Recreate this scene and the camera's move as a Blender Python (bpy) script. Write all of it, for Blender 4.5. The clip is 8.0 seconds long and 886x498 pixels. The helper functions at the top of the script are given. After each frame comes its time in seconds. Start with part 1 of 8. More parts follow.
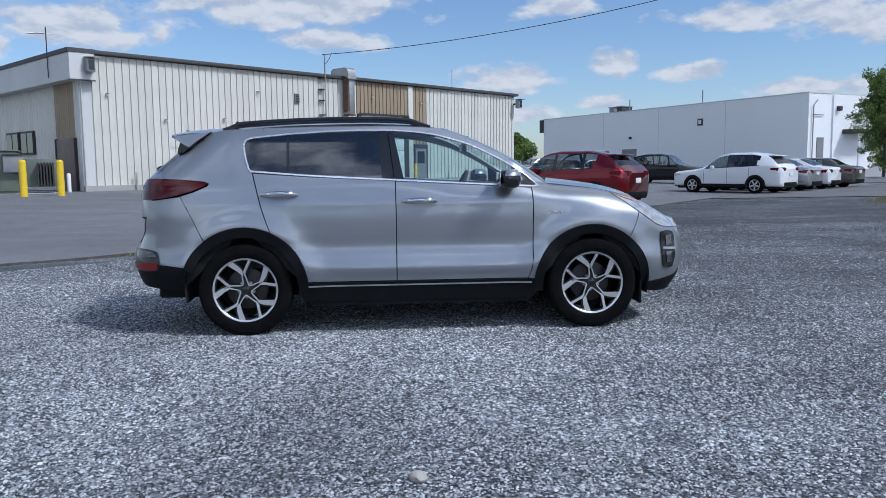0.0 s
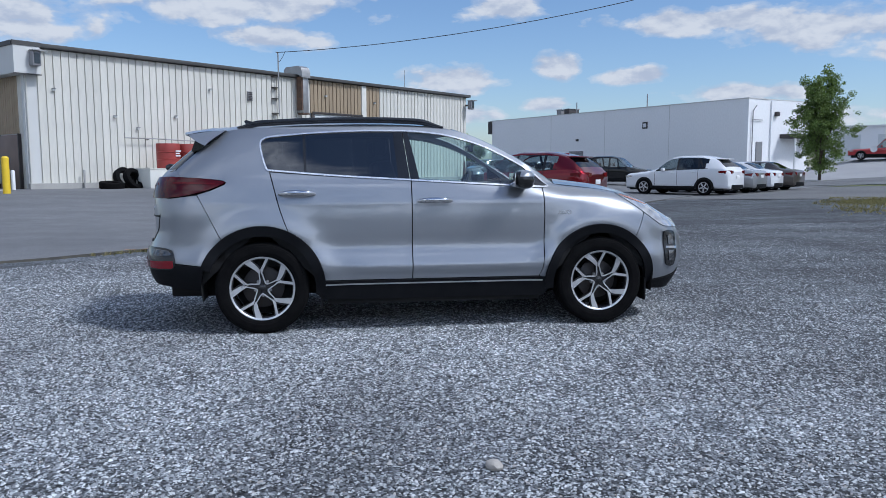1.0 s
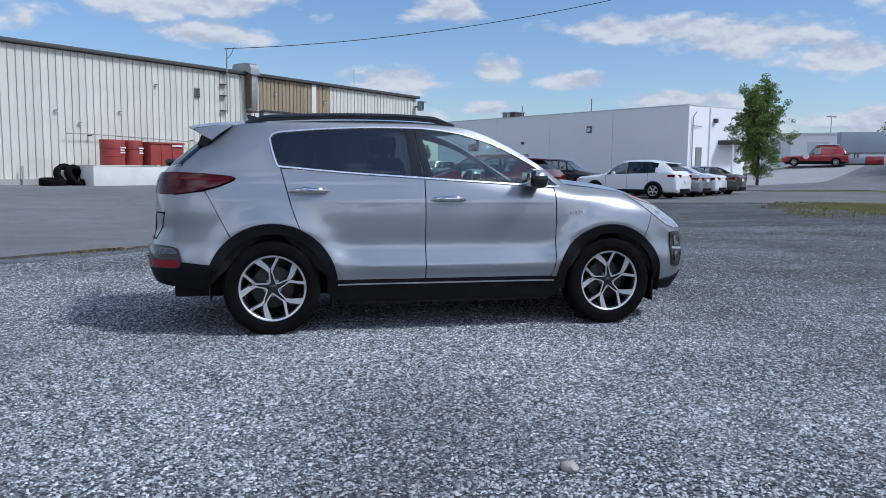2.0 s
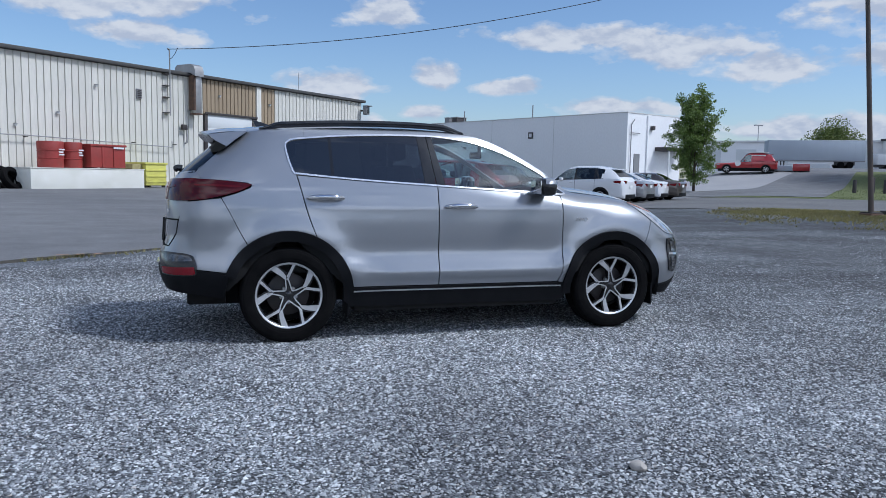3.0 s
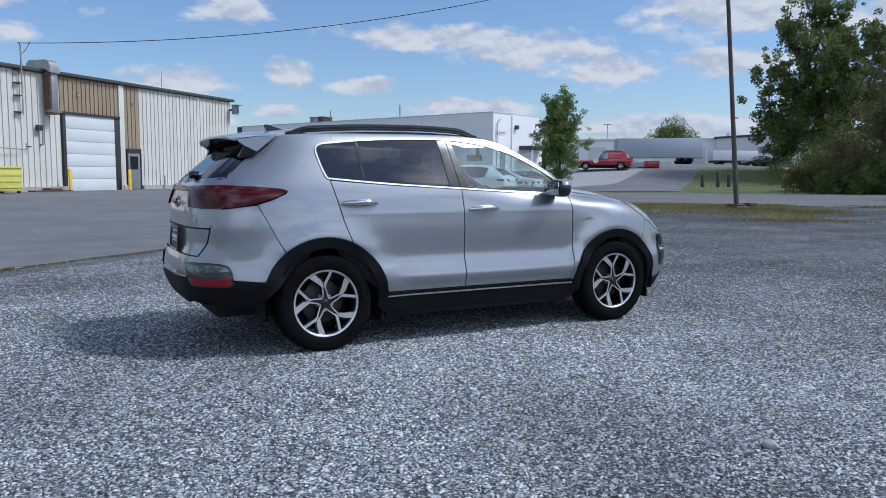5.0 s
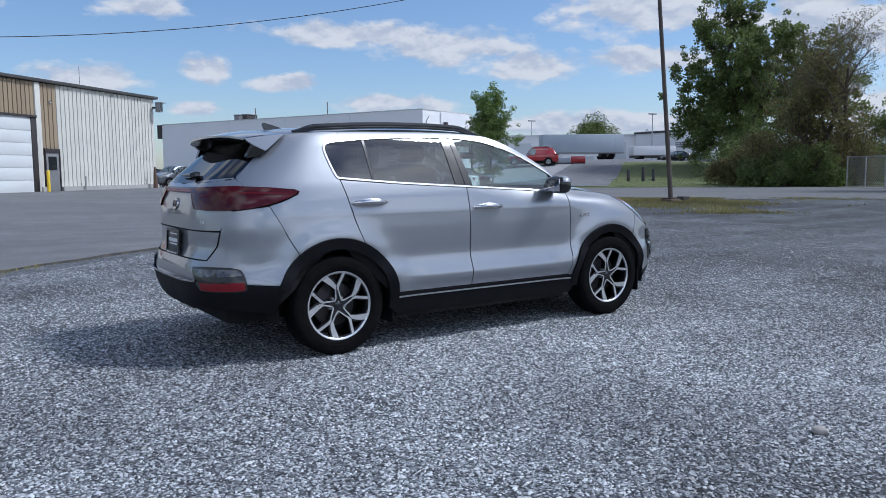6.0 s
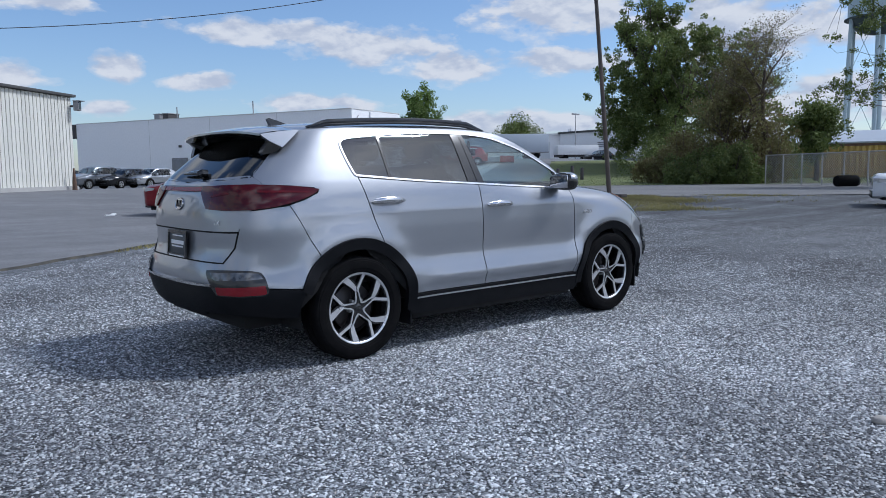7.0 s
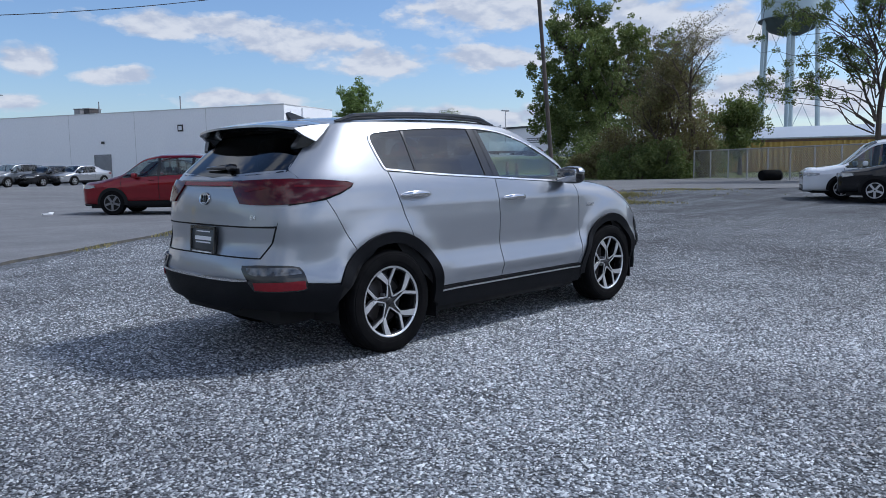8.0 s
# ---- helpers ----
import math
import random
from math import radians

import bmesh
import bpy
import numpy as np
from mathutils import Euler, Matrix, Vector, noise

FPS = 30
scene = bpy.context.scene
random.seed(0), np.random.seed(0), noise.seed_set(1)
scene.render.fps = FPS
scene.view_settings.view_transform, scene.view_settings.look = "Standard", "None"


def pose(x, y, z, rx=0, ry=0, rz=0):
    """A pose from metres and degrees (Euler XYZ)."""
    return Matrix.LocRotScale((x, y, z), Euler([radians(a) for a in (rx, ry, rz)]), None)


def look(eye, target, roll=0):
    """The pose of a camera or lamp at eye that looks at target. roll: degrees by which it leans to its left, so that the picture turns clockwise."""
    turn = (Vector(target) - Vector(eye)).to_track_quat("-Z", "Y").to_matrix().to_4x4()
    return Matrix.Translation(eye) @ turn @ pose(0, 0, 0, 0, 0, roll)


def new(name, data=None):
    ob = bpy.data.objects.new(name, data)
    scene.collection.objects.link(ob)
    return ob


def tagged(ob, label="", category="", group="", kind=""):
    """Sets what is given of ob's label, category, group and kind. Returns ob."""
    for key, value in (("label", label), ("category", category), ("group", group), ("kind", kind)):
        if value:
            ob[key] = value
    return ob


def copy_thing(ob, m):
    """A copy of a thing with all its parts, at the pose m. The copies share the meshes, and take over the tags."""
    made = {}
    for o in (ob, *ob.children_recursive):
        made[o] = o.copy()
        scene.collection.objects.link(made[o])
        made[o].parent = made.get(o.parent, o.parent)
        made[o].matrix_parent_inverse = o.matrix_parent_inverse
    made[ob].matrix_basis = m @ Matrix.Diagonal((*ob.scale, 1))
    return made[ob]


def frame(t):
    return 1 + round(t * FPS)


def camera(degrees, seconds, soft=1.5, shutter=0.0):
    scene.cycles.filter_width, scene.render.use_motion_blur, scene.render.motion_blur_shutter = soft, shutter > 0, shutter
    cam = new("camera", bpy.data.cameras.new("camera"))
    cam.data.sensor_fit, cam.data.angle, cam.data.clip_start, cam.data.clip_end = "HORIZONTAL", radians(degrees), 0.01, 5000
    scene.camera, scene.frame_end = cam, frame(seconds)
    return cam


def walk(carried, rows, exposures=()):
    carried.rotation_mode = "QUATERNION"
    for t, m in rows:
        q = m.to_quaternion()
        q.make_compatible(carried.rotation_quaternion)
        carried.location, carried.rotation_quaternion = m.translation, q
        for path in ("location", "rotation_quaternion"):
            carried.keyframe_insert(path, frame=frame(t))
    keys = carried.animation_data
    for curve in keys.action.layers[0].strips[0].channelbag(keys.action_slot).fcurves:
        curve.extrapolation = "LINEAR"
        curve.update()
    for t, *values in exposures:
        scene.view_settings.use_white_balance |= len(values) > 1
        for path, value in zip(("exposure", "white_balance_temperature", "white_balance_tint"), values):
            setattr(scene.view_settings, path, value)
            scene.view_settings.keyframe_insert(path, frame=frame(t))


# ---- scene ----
# camera and its walk
cam = camera(60.5, 8.0, soft=0.8)
PATH = [
    (0, (-0.289, -6.669, 1.258), (-0.133, -4.686, 1.045), -0.6),
    (0.5, (-0.544, -6.696, 1.257), (-0.317, -4.721, 1.042), -0.4),
    (1, (-0.841, -6.729, 1.262), (-0.541, -4.763, 1.049), -0.1),
    (1.5, (-1.103, -6.621, 1.235), (-0.727, -4.667, 1.023), 0.3),
    (3, (-1.951, -6.473, 1.254), (-1.342, -4.578, 1.059), 1.0),
    (3.5, (-2.247, -6.347, 1.272), (-1.554, -4.48, 1.084), 1.0),
    (4, (-2.565, -6.262, 1.274), (-1.79, -4.428, 1.09), 0.8),
    (4.5, (-2.849, -6.177, 1.273), (-1.99, -4.381, 1.087), 0.5),
    (4.7, (-2.976, -6.116, 1.27), (-2.081, -4.337, 1.081), 0.4),
    (6, (-3.679, -5.663, 1.279), (-2.565, -4.014, 1.078), -0.4),
    (6.5, (-3.869, -5.364, 1.283), (-2.672, -3.775, 1.081), -0.6),
    (7, (-4.135, -5.143, 1.263), (-2.863, -3.613, 1.06), -0.7),
    (7.5, (-4.444, -4.943, 1.276), (-3.1, -3.477, 1.068), -0.9),
    (8, (-4.69, -4.732, 1.255), (-3.281, -3.329, 1.04), -0.9),
]
walk(cam, [(t, look(eye, target, roll)) for t, eye, target, roll in PATH], [(0, 0.14, 5580, 10), (4, 0.10, 5580, 10), (8, 0.18, 5640, 11)])

# sun and cloudy sky
SUN_EL, SUN_AZ = 50.0, -29.0  # degrees; azimuth from +x towards +y
sun_way = Vector((math.cos(radians(SUN_EL)) * math.cos(radians(SUN_AZ)), math.cos(radians(SUN_EL)) * math.sin(radians(SUN_AZ)), math.sin(radians(SUN_EL))))
lamp = bpy.data.lights.new("sun", "SUN")
lamp.energy, lamp.angle, lamp.color = 2.6, radians(9.0), (1.0, 0.96, 0.90)
sun = new("sun", lamp)
sun.rotation_mode = "QUATERNION"
sun.rotation_quaternion = sun_way.to_track_quat("Z", "Y")
sun.location = (30, -30, 60)

world = bpy.data.worlds.new("sky")
scene.world = world
world.use_nodes = True
wn, wl = world.node_tree.nodes, world.node_tree.links
wn.clear()


def wnode(kind, **vals):
    n = wn.new(kind)
    for k, v in vals.items():
        n.inputs[k].default_value = v
    return n


def wmath(op, a, b=None):
    n = wn.new("ShaderNodeMath")
    n.operation = op
    for i, v in enumerate((a, b)):
        if v is None:
            continue
        if isinstance(v, (int, float)):
            n.inputs[i].default_value = v
        else:
            wl.new(v, n.inputs[i])
    return n.outputs[0]


sky = wn.new("ShaderNodeTexSky")
sky.sky_type = "NISHITA"
sky.sun_disc = False
sky.sun_elevation = radians(SUN_EL)
sky.sun_rotation = radians(90 - SUN_AZ)
sky.air_density, sky.dust_density, sky.ozone_density = 1.0, 0.6, 1.6
coord = wn.new("ShaderNodeTexCoord")
sep = wn.new("ShaderNodeSeparateXYZ")
wl.new(coord.outputs["Generated"], sep.inputs[0])
high = wmath("ADD", wmath("MAXIMUM", sep.outputs[2], 0.0), 0.26)
flat = wn.new("ShaderNodeCombineXYZ")
wl.new(wmath("DIVIDE", sep.outputs[0], high), flat.inputs[0])
wl.new(wmath("DIVIDE", sep.outputs[1], high), flat.inputs[1])
flat.inputs[2].default_value = 3.7


def wnoise(scale, detail, rough, offset, lift=1.0):
    add = wn.new("ShaderNodeVectorMath")
    add.operation = "MULTIPLY_ADD"
    wl.new(flat.outputs[0], add.inputs[0])
    add.inputs[1].default_value = (lift, lift, 1.0)
    add.inputs[2].default_value = offset
    n = wnode("ShaderNodeTexNoise", Scale=scale, Detail=detail, Roughness=rough, Distortion=0.15)
    wl.new(add.outputs[0], n.inputs["Vector"])
    return n.outputs[0]


def wramp(value, stops):
    r = wn.new("ShaderNodeValToRGB")
    r.color_ramp.interpolation = "EASE"
    for i, (p, c) in enumerate(stops):
        e = r.color_ramp.elements[i] if i < 2 else r.color_ramp.elements.new(p)
        e.position, e.color = p, c
    wl.new(value, r.inputs[0])
    return r.outputs[0]


def heap(lift):
    """Cumulus density: broad groups times small puffs."""
    return wmath("ADD", wmath("MULTIPLY", wnoise(0.9, 2.0, 0.5, (2.1, 0.9, 0.0), lift), 0.45), wmath("MULTIPLY", wnoise(2.7, 9.0, 0.56, (1.3, 0.4, 0.0), lift), 0.6))


az = wmath("MULTIPLY", wmath("ARCTAN2", sep.outputs[1], sep.outputs[0]), 57.2958)
el = wmath("MULTIPLY", wmath("ARCSINE", sep.outputs[2]), 57.2958)
skyway = wn.new("ShaderNodeCombineXYZ")
wl.new(az, skyway.inputs[0])
wl.new(el, skyway.inputs[1])


def puff_noise(dx, dy):
    """Ragged detail of the low cumulus, in degrees along and up the sky."""
    n = wn.new("ShaderNodeVectorMath")
    n.operation = "MULTIPLY_ADD"
    wl.new(skyway.outputs[0], n.inputs[0])
    n.inputs[1].default_value, n.inputs[2].default_value = (0.30, 0.62, 1.0), (dx, dy, 4.2)
    t = wnode("ShaderNodeTexNoise", Scale=1.0, Detail=8.0, Roughness=0.53, Distortion=0.1)
    wl.new(n.outputs[0], t.inputs["Vector"])
    return t.outputs[0]


# low cumulus over the far side of the lot: azimuth, elevation, half width, half height in degrees
CUMULUS = [(112, 9.7, 5.5, 1.7), (97, 11.6, 9, 1.7), (93.5, 9.3, 4, 0.9), (116, 8.2, 2, 1.0), (77, 11.6, 2.8, 1.1), (63, 10.0, 6.5, 0.9), (55, 9.1, 5, 1.6), (49, 7.7, 3.2, 1.2),
           (80.6, 6.4, 4.2, 1.1), (73, 7.3, 1.7, 0.9), (67.5, 6.5, 2.6, 0.6), (59.5, 5.1, 5.5, 0.7), (74, 4.6, 1.7, 0.6), (80.5, 3.9, 3, 0.8), (42.5, 11.6, 6, 2.0), (40.5, 7.8, 4.5, 1.0),
           (44, 3.4, 12, 0.9), (29, 9.5, 8, 2.2), (22, 4.5, 9, 1.6)]
gap = None
for a_, e_, w_, h_ in CUMULUS:
    n = wn.new("ShaderNodeVectorMath")
    n.operation = "MULTIPLY_ADD"
    wl.new(skyway.outputs[0], n.inputs[0])
    n.inputs[1].default_value, n.inputs[2].default_value = (1 / w_, 1 / h_, 0.0), (-a_ / w_, -e_ / h_, 0.0)
    far_ = wn.new("ShaderNodeVectorMath")
    far_.operation = "LENGTH"
    wl.new(n.outputs[0], far_.inputs[0])
    gap = far_.outputs["Value"] if gap is None else wmath("MINIMUM", gap, far_.outputs["Value"])
detail = puff_noise(0.0, 0.0)
heaped = wmath("ADD", wmath("MULTIPLY", wmath("SUBTRACT", 1.22, gap), 0.85), wmath("MULTIPLY", wmath("SUBTRACT", detail, 0.5), 2.2))
low_cover = wramp(heaped, [(0.06, (0, 0, 0, 1)), (0.22, (0.30, 0.30, 0.30, 1)), (0.5, (0.98, 0.98, 0.98, 1))])
puffs = heap(1.0)
high_cover = wramp(puffs, [(0.475, (0, 0, 0, 1)), (0.58, (1, 1, 1, 1))])


def wsmooth(value, lo, hi):
    n = wn.new("ShaderNodeMapRange")
    n.interpolation_type = "SMOOTHSTEP"
    n.inputs["From Min"].default_value, n.inputs["From Max"].default_value = lo, hi
    wl.new(value, n.inputs["Value"])
    return n.outputs[0]


low_zone = wmath("MULTIPLY", wmath("SUBTRACT", 1.0, wsmooth(el, 14.5, 19.0)), wmath("MULTIPLY", wsmooth(az, 0.0, 12.0), wmath("SUBTRACT", 1.0, wsmooth(az, 122.0, 135.0))))
blend = wn.new("ShaderNodeMix")
blend.data_type = "RGBA"
wl.new(low_zone, blend.inputs["Factor"])
wl.new(high_cover, blend.inputs["A"])
wl.new(low_cover, blend.inputs["B"])
cover = blend.outputs["Result"]
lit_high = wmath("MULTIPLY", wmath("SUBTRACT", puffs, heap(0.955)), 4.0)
lit_low = wmath("MULTIPLY", wmath("SUBTRACT", detail, puff_noise(-0.05, 0.30)), 2.2)
lit = wmath("ADD", wmath("ADD", wmath("MULTIPLY", lit_low, low_zone), wmath("MULTIPLY", lit_high, wmath("SUBTRACT", 1.0, low_zone))), 0.5)
shade = wramp(lit, [(0.22, (4.5, 4.75, 5.3, 1)), (0.75, (6.5, 6.4, 6.3, 1))])
# added glow on unseen clouds behind the camera, brightening the car's near flank
near_glow = wn.new("ShaderNodeVectorMath")
near_glow.operation = "DOT_PRODUCT"
wl.new(coord.outputs["Generated"], near_glow.inputs[0])
near_glow.inputs[1].default_value = (math.cos(radians(36)) * math.cos(radians(-88)), math.cos(radians(36)) * math.sin(radians(-88)), math.sin(radians(36)))
glow = wmath("ADD", wmath("MULTIPLY", wmath("POWER", wmath("MAXIMUM", near_glow.outputs["Value"], 0.0), 4.0), 3.0), 0.92)
bright = wn.new("ShaderNodeVectorMath")
bright.operation = "SCALE"
wl.new(shade, bright.inputs[0])
wl.new(glow, bright.inputs["Scale"])
mixer = wn.new("ShaderNodeMix")
mixer.data_type = "RGBA"
wl.new(cover, mixer.inputs["Factor"])
blue = wn.new("ShaderNodeMix")
blue.data_type, blue.blend_type = "RGBA", "MULTIPLY"
blue.inputs["Factor"].default_value = 1.0
wl.new(sky.outputs[0], blue.inputs["A"])
blue.inputs["B"].default_value = (0.92, 0.95, 1.0, 1)
wl.new(blue.outputs["Result"], mixer.inputs["A"])
wl.new(bright.outputs[0], mixer.inputs["B"])
back = wnode("ShaderNodeBackground", Strength=0.105)
wl.new(mixer.outputs["Result"], back.inputs["Color"])
wo = wn.new("ShaderNodeOutputWorld")
wl.new(back.outputs[0], wo.inputs[0])

# ---- materials ----
def material(name, color=(0.5, 0.5, 0.5), rough=0.5, metal=0.0, var=0.0, scale=4.0, fine=0.0, fine_scale=80.0, bump=0.0, bump_scale=60.0,
             second=None, coat=0.0, rough_var=0.0, random=0.0, spec=0.5, stretch=(1, 1, 1), emit=0.0, trans=0.0):
    """Principled surface: colour varied by a broad and a fine noise, with bump."""
    m = bpy.data.materials.new(name)
    m.use_nodes = True
    t = m.node_tree
    b = t.nodes["Principled BSDF"]
    b.inputs["Base Color"].default_value = (*color, 1)
    b.inputs["Roughness"].default_value, b.inputs["Metallic"].default_value = rough, metal
    b.inputs["Coat Weight"].default_value = coat
    b.inputs["Coat Roughness"].default_value = 0.04
    b.inputs["Specular IOR Level"].default_value = spec
    b.inputs["Transmission Weight"].default_value = trans
    if emit:
        b.inputs["Emission Color"].default_value = (*color, 1)
        b.inputs["Emission Strength"].default_value = emit
    if not (var or fine or bump or rough_var or random):
        return m
    co = t.nodes.new("ShaderNodeTexCoord")
    mp = t.nodes.new("ShaderNodeMapping")
    mp.inputs["Scale"].default_value = stretch
    t.links.new(co.outputs["Object"], mp.inputs[0])

    def tex(sc, detail=4.0):
        n = t.nodes.new("ShaderNodeTexNoise")
        n.inputs["Scale"].default_value, n.inputs["Detail"].default_value = sc, detail
        t.links.new(mp.outputs[0], n.inputs["Vector"])
        return n.outputs[0]

    def mix(fac, a, c, blend="MIX"):
        n = t.nodes.new("ShaderNodeMix")
        n.data_type, n.blend_type = "RGBA", blend
        for sock, v in ((n.inputs["Factor"], fac), (n.inputs["A"], a), (n.inputs["B"], c)):
            if isinstance(v, (int, float)):
                sock.default_value = v
            elif isinstance(v, tuple):
                sock.default_value = (*v, 1)
            else:
                t.links.new(v, sock)
        return n.outputs["Result"]

    def remap(v, lo, hi, a=0.3, c=0.7):
        n = t.nodes.new("ShaderNodeMapRange")
        for k, x in (("From Min", a), ("From Max", c), ("To Min", lo), ("To Max", hi)):
            n.inputs[k].default_value = x
        t.links.new(v, n.inputs["Value"])
        return n.outputs[0]
    out = color
    broad = tex(scale) if (var or rough_var) else None
    if var:
        other = second or tuple(max(0, c * 0.55) for c in color)
        out = mix(remap(broad, 0, var), out, other)
    if fine:
        grain = tex(fine_scale, 3.0)
        out = mix(1.0, out, remap(grain, 1 - fine, 1 + fine), "MULTIPLY")
    if random:
        info = t.nodes.new("ShaderNodeObjectInfo")
        out = mix(1.0, out, remap(info.outputs["Random"], 1 - random, 1 + random, 0, 1), "MULTIPLY")
    if not isinstance(out, tuple):
        t.links.new(out, b.inputs["Base Color"])
    if rough_var:
        t.links.new(remap(broad, rough - rough_var, rough + rough_var), b.inputs["Roughness"])
    if bump:
        bp = t.nodes.new("ShaderNodeBump")
        bp.inputs["Strength"].default_value, bp.inputs["Distance"].default_value = bump, 0.01
        t.links.new(tex(bump_scale), bp.inputs["Height"])
        t.links.new(bp.outputs[0], b.inputs["Normal"])
    return m


def x_tone(t, dark):
    """Factor that darkens the ground colour towards +x, with a ragged edge."""
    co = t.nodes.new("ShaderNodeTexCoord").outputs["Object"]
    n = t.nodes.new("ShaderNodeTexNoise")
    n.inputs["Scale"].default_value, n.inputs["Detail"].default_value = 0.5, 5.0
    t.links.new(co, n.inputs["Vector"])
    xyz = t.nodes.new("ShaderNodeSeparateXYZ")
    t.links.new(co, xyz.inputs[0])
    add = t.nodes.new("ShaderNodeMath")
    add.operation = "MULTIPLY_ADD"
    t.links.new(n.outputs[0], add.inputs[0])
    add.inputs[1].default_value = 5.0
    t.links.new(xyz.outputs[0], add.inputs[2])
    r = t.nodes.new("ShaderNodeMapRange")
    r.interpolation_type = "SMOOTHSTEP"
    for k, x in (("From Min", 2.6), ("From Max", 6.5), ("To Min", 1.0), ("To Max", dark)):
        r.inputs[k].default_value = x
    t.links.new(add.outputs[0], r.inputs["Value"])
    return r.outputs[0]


def island_material(name, stops, rough=0.8, bump=0.0, bump_scale=40.0, spec=0.5, broad=0.0, broad_scale=0.3, trans=0.0, x_dark=1.0):
    """For joined small pieces: colour picked by the island, with a broad variation across the whole."""
    m = bpy.data.materials.new(name)
    m.use_nodes = True
    t = m.node_tree
    b = t.nodes["Principled BSDF"]
    b.inputs["Roughness"].default_value = rough
    b.inputs["Specular IOR Level"].default_value = spec
    geo = t.nodes.new("ShaderNodeNewGeometry")
    r = t.nodes.new("ShaderNodeValToRGB")
    for i, (p, c) in enumerate(stops):
        e = r.color_ramp.elements[i] if i < 2 else r.color_ramp.elements.new(p)
        e.position, e.color = p, (*c, 1)
    t.links.new(geo.outputs["Random Per Island"], r.inputs[0])
    out = r.outputs[0]
    if broad:
        co = t.nodes.new("ShaderNodeTexCoord")
        n = t.nodes.new("ShaderNodeTexNoise")
        n.inputs["Scale"].default_value, n.inputs["Detail"].default_value = broad_scale, 4.0
        t.links.new(co.outputs["Object"], n.inputs["Vector"])
        mr = t.nodes.new("ShaderNodeMapRange")
        for k, x in (("From Min", 0.3), ("From Max", 0.7), ("To Min", 1 - broad), ("To Max", 1 + broad)):
            mr.inputs[k].default_value = x
        t.links.new(n.outputs[0], mr.inputs["Value"])
        mx = t.nodes.new("ShaderNodeMix")
        mx.data_type, mx.blend_type = "RGBA", "MULTIPLY"
        mx.inputs["Factor"].default_value = 1.0
        t.links.new(out, mx.inputs["A"])
        t.links.new(mr.outputs[0], mx.inputs["B"])
        out = mx.outputs["Result"]
    if x_dark < 1:
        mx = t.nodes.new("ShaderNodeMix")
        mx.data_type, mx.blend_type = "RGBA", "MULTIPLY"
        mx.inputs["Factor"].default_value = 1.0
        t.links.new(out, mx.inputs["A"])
        t.links.new(x_tone(t, x_dark), mx.inputs["B"])
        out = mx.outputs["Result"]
    t.links.new(out, b.inputs["Base Color"])
    if trans:
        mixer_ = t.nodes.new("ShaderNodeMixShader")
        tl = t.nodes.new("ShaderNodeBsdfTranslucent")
        t.links.new(out, tl.inputs["Color"])
        mixer_.inputs[0].default_value = trans
        t.links.new(b.outputs[0], mixer_.inputs[1])
        t.links.new(tl.outputs[0], mixer_.inputs[2])
        t.links.new(mixer_.outputs[0], t.nodes["Material Output"].inputs[0])
    return m


def flake_paint(name, color, metal=0.85, rough=0.32, flake=0.12):
    """Clear-coated car paint with fine flakes."""
    m = bpy.data.materials.new(name)
    m.use_nodes = True
    t = m.node_tree
    b = t.nodes["Principled BSDF"]
    b.inputs["Metallic"].default_value, b.inputs["Roughness"].default_value = metal, rough
    b.inputs["Coat Weight"].default_value, b.inputs["Coat Roughness"].default_value = 1.0, 0.02
    b.inputs["Specular IOR Level"].default_value = 0.5 if metal else 0.05
    co = t.nodes.new("ShaderNodeTexCoord")
    n = t.nodes.new("ShaderNodeTexNoise")
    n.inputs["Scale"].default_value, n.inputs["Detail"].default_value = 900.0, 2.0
    t.links.new(co.outputs["Object"], n.inputs["Vector"])
    w = t.nodes.new("ShaderNodeTexNoise")
    w.inputs["Scale"].default_value, w.inputs["Detail"].default_value = 5.0, 4.0
    t.links.new(co.outputs["Object"], w.inputs["Vector"])
    mr = t.nodes.new("ShaderNodeMapRange")
    for k, x in (("From Min", 0.3), ("From Max", 0.7), ("To Min", 1 - flake), ("To Max", 1 + flake)):
        mr.inputs[k].default_value = x
    t.links.new(n.outputs[0], mr.inputs["Value"])
    mx = t.nodes.new("ShaderNodeMix")
    mx.data_type, mx.blend_type = "RGBA", "MULTIPLY"
    mx.inputs["Factor"].default_value = 1.0
    mx.inputs["A"].default_value = (*color, 1)
    t.links.new(mr.outputs[0], mx.inputs["B"])
    t.links.new(mx.outputs["Result"], b.inputs["Base Color"])
    ro = t.nodes.new("ShaderNodeMapRange")
    for k, x in (("From Min", 0.3), ("From Max", 0.7), ("To Min", rough - 0.02), ("To Max", rough + 0.02)):
        ro.inputs[k].default_value = x
    t.links.new(w.outputs[0], ro.inputs["Value"])
    t.links.new(ro.outputs[0], b.inputs["Roughness"])
    return m


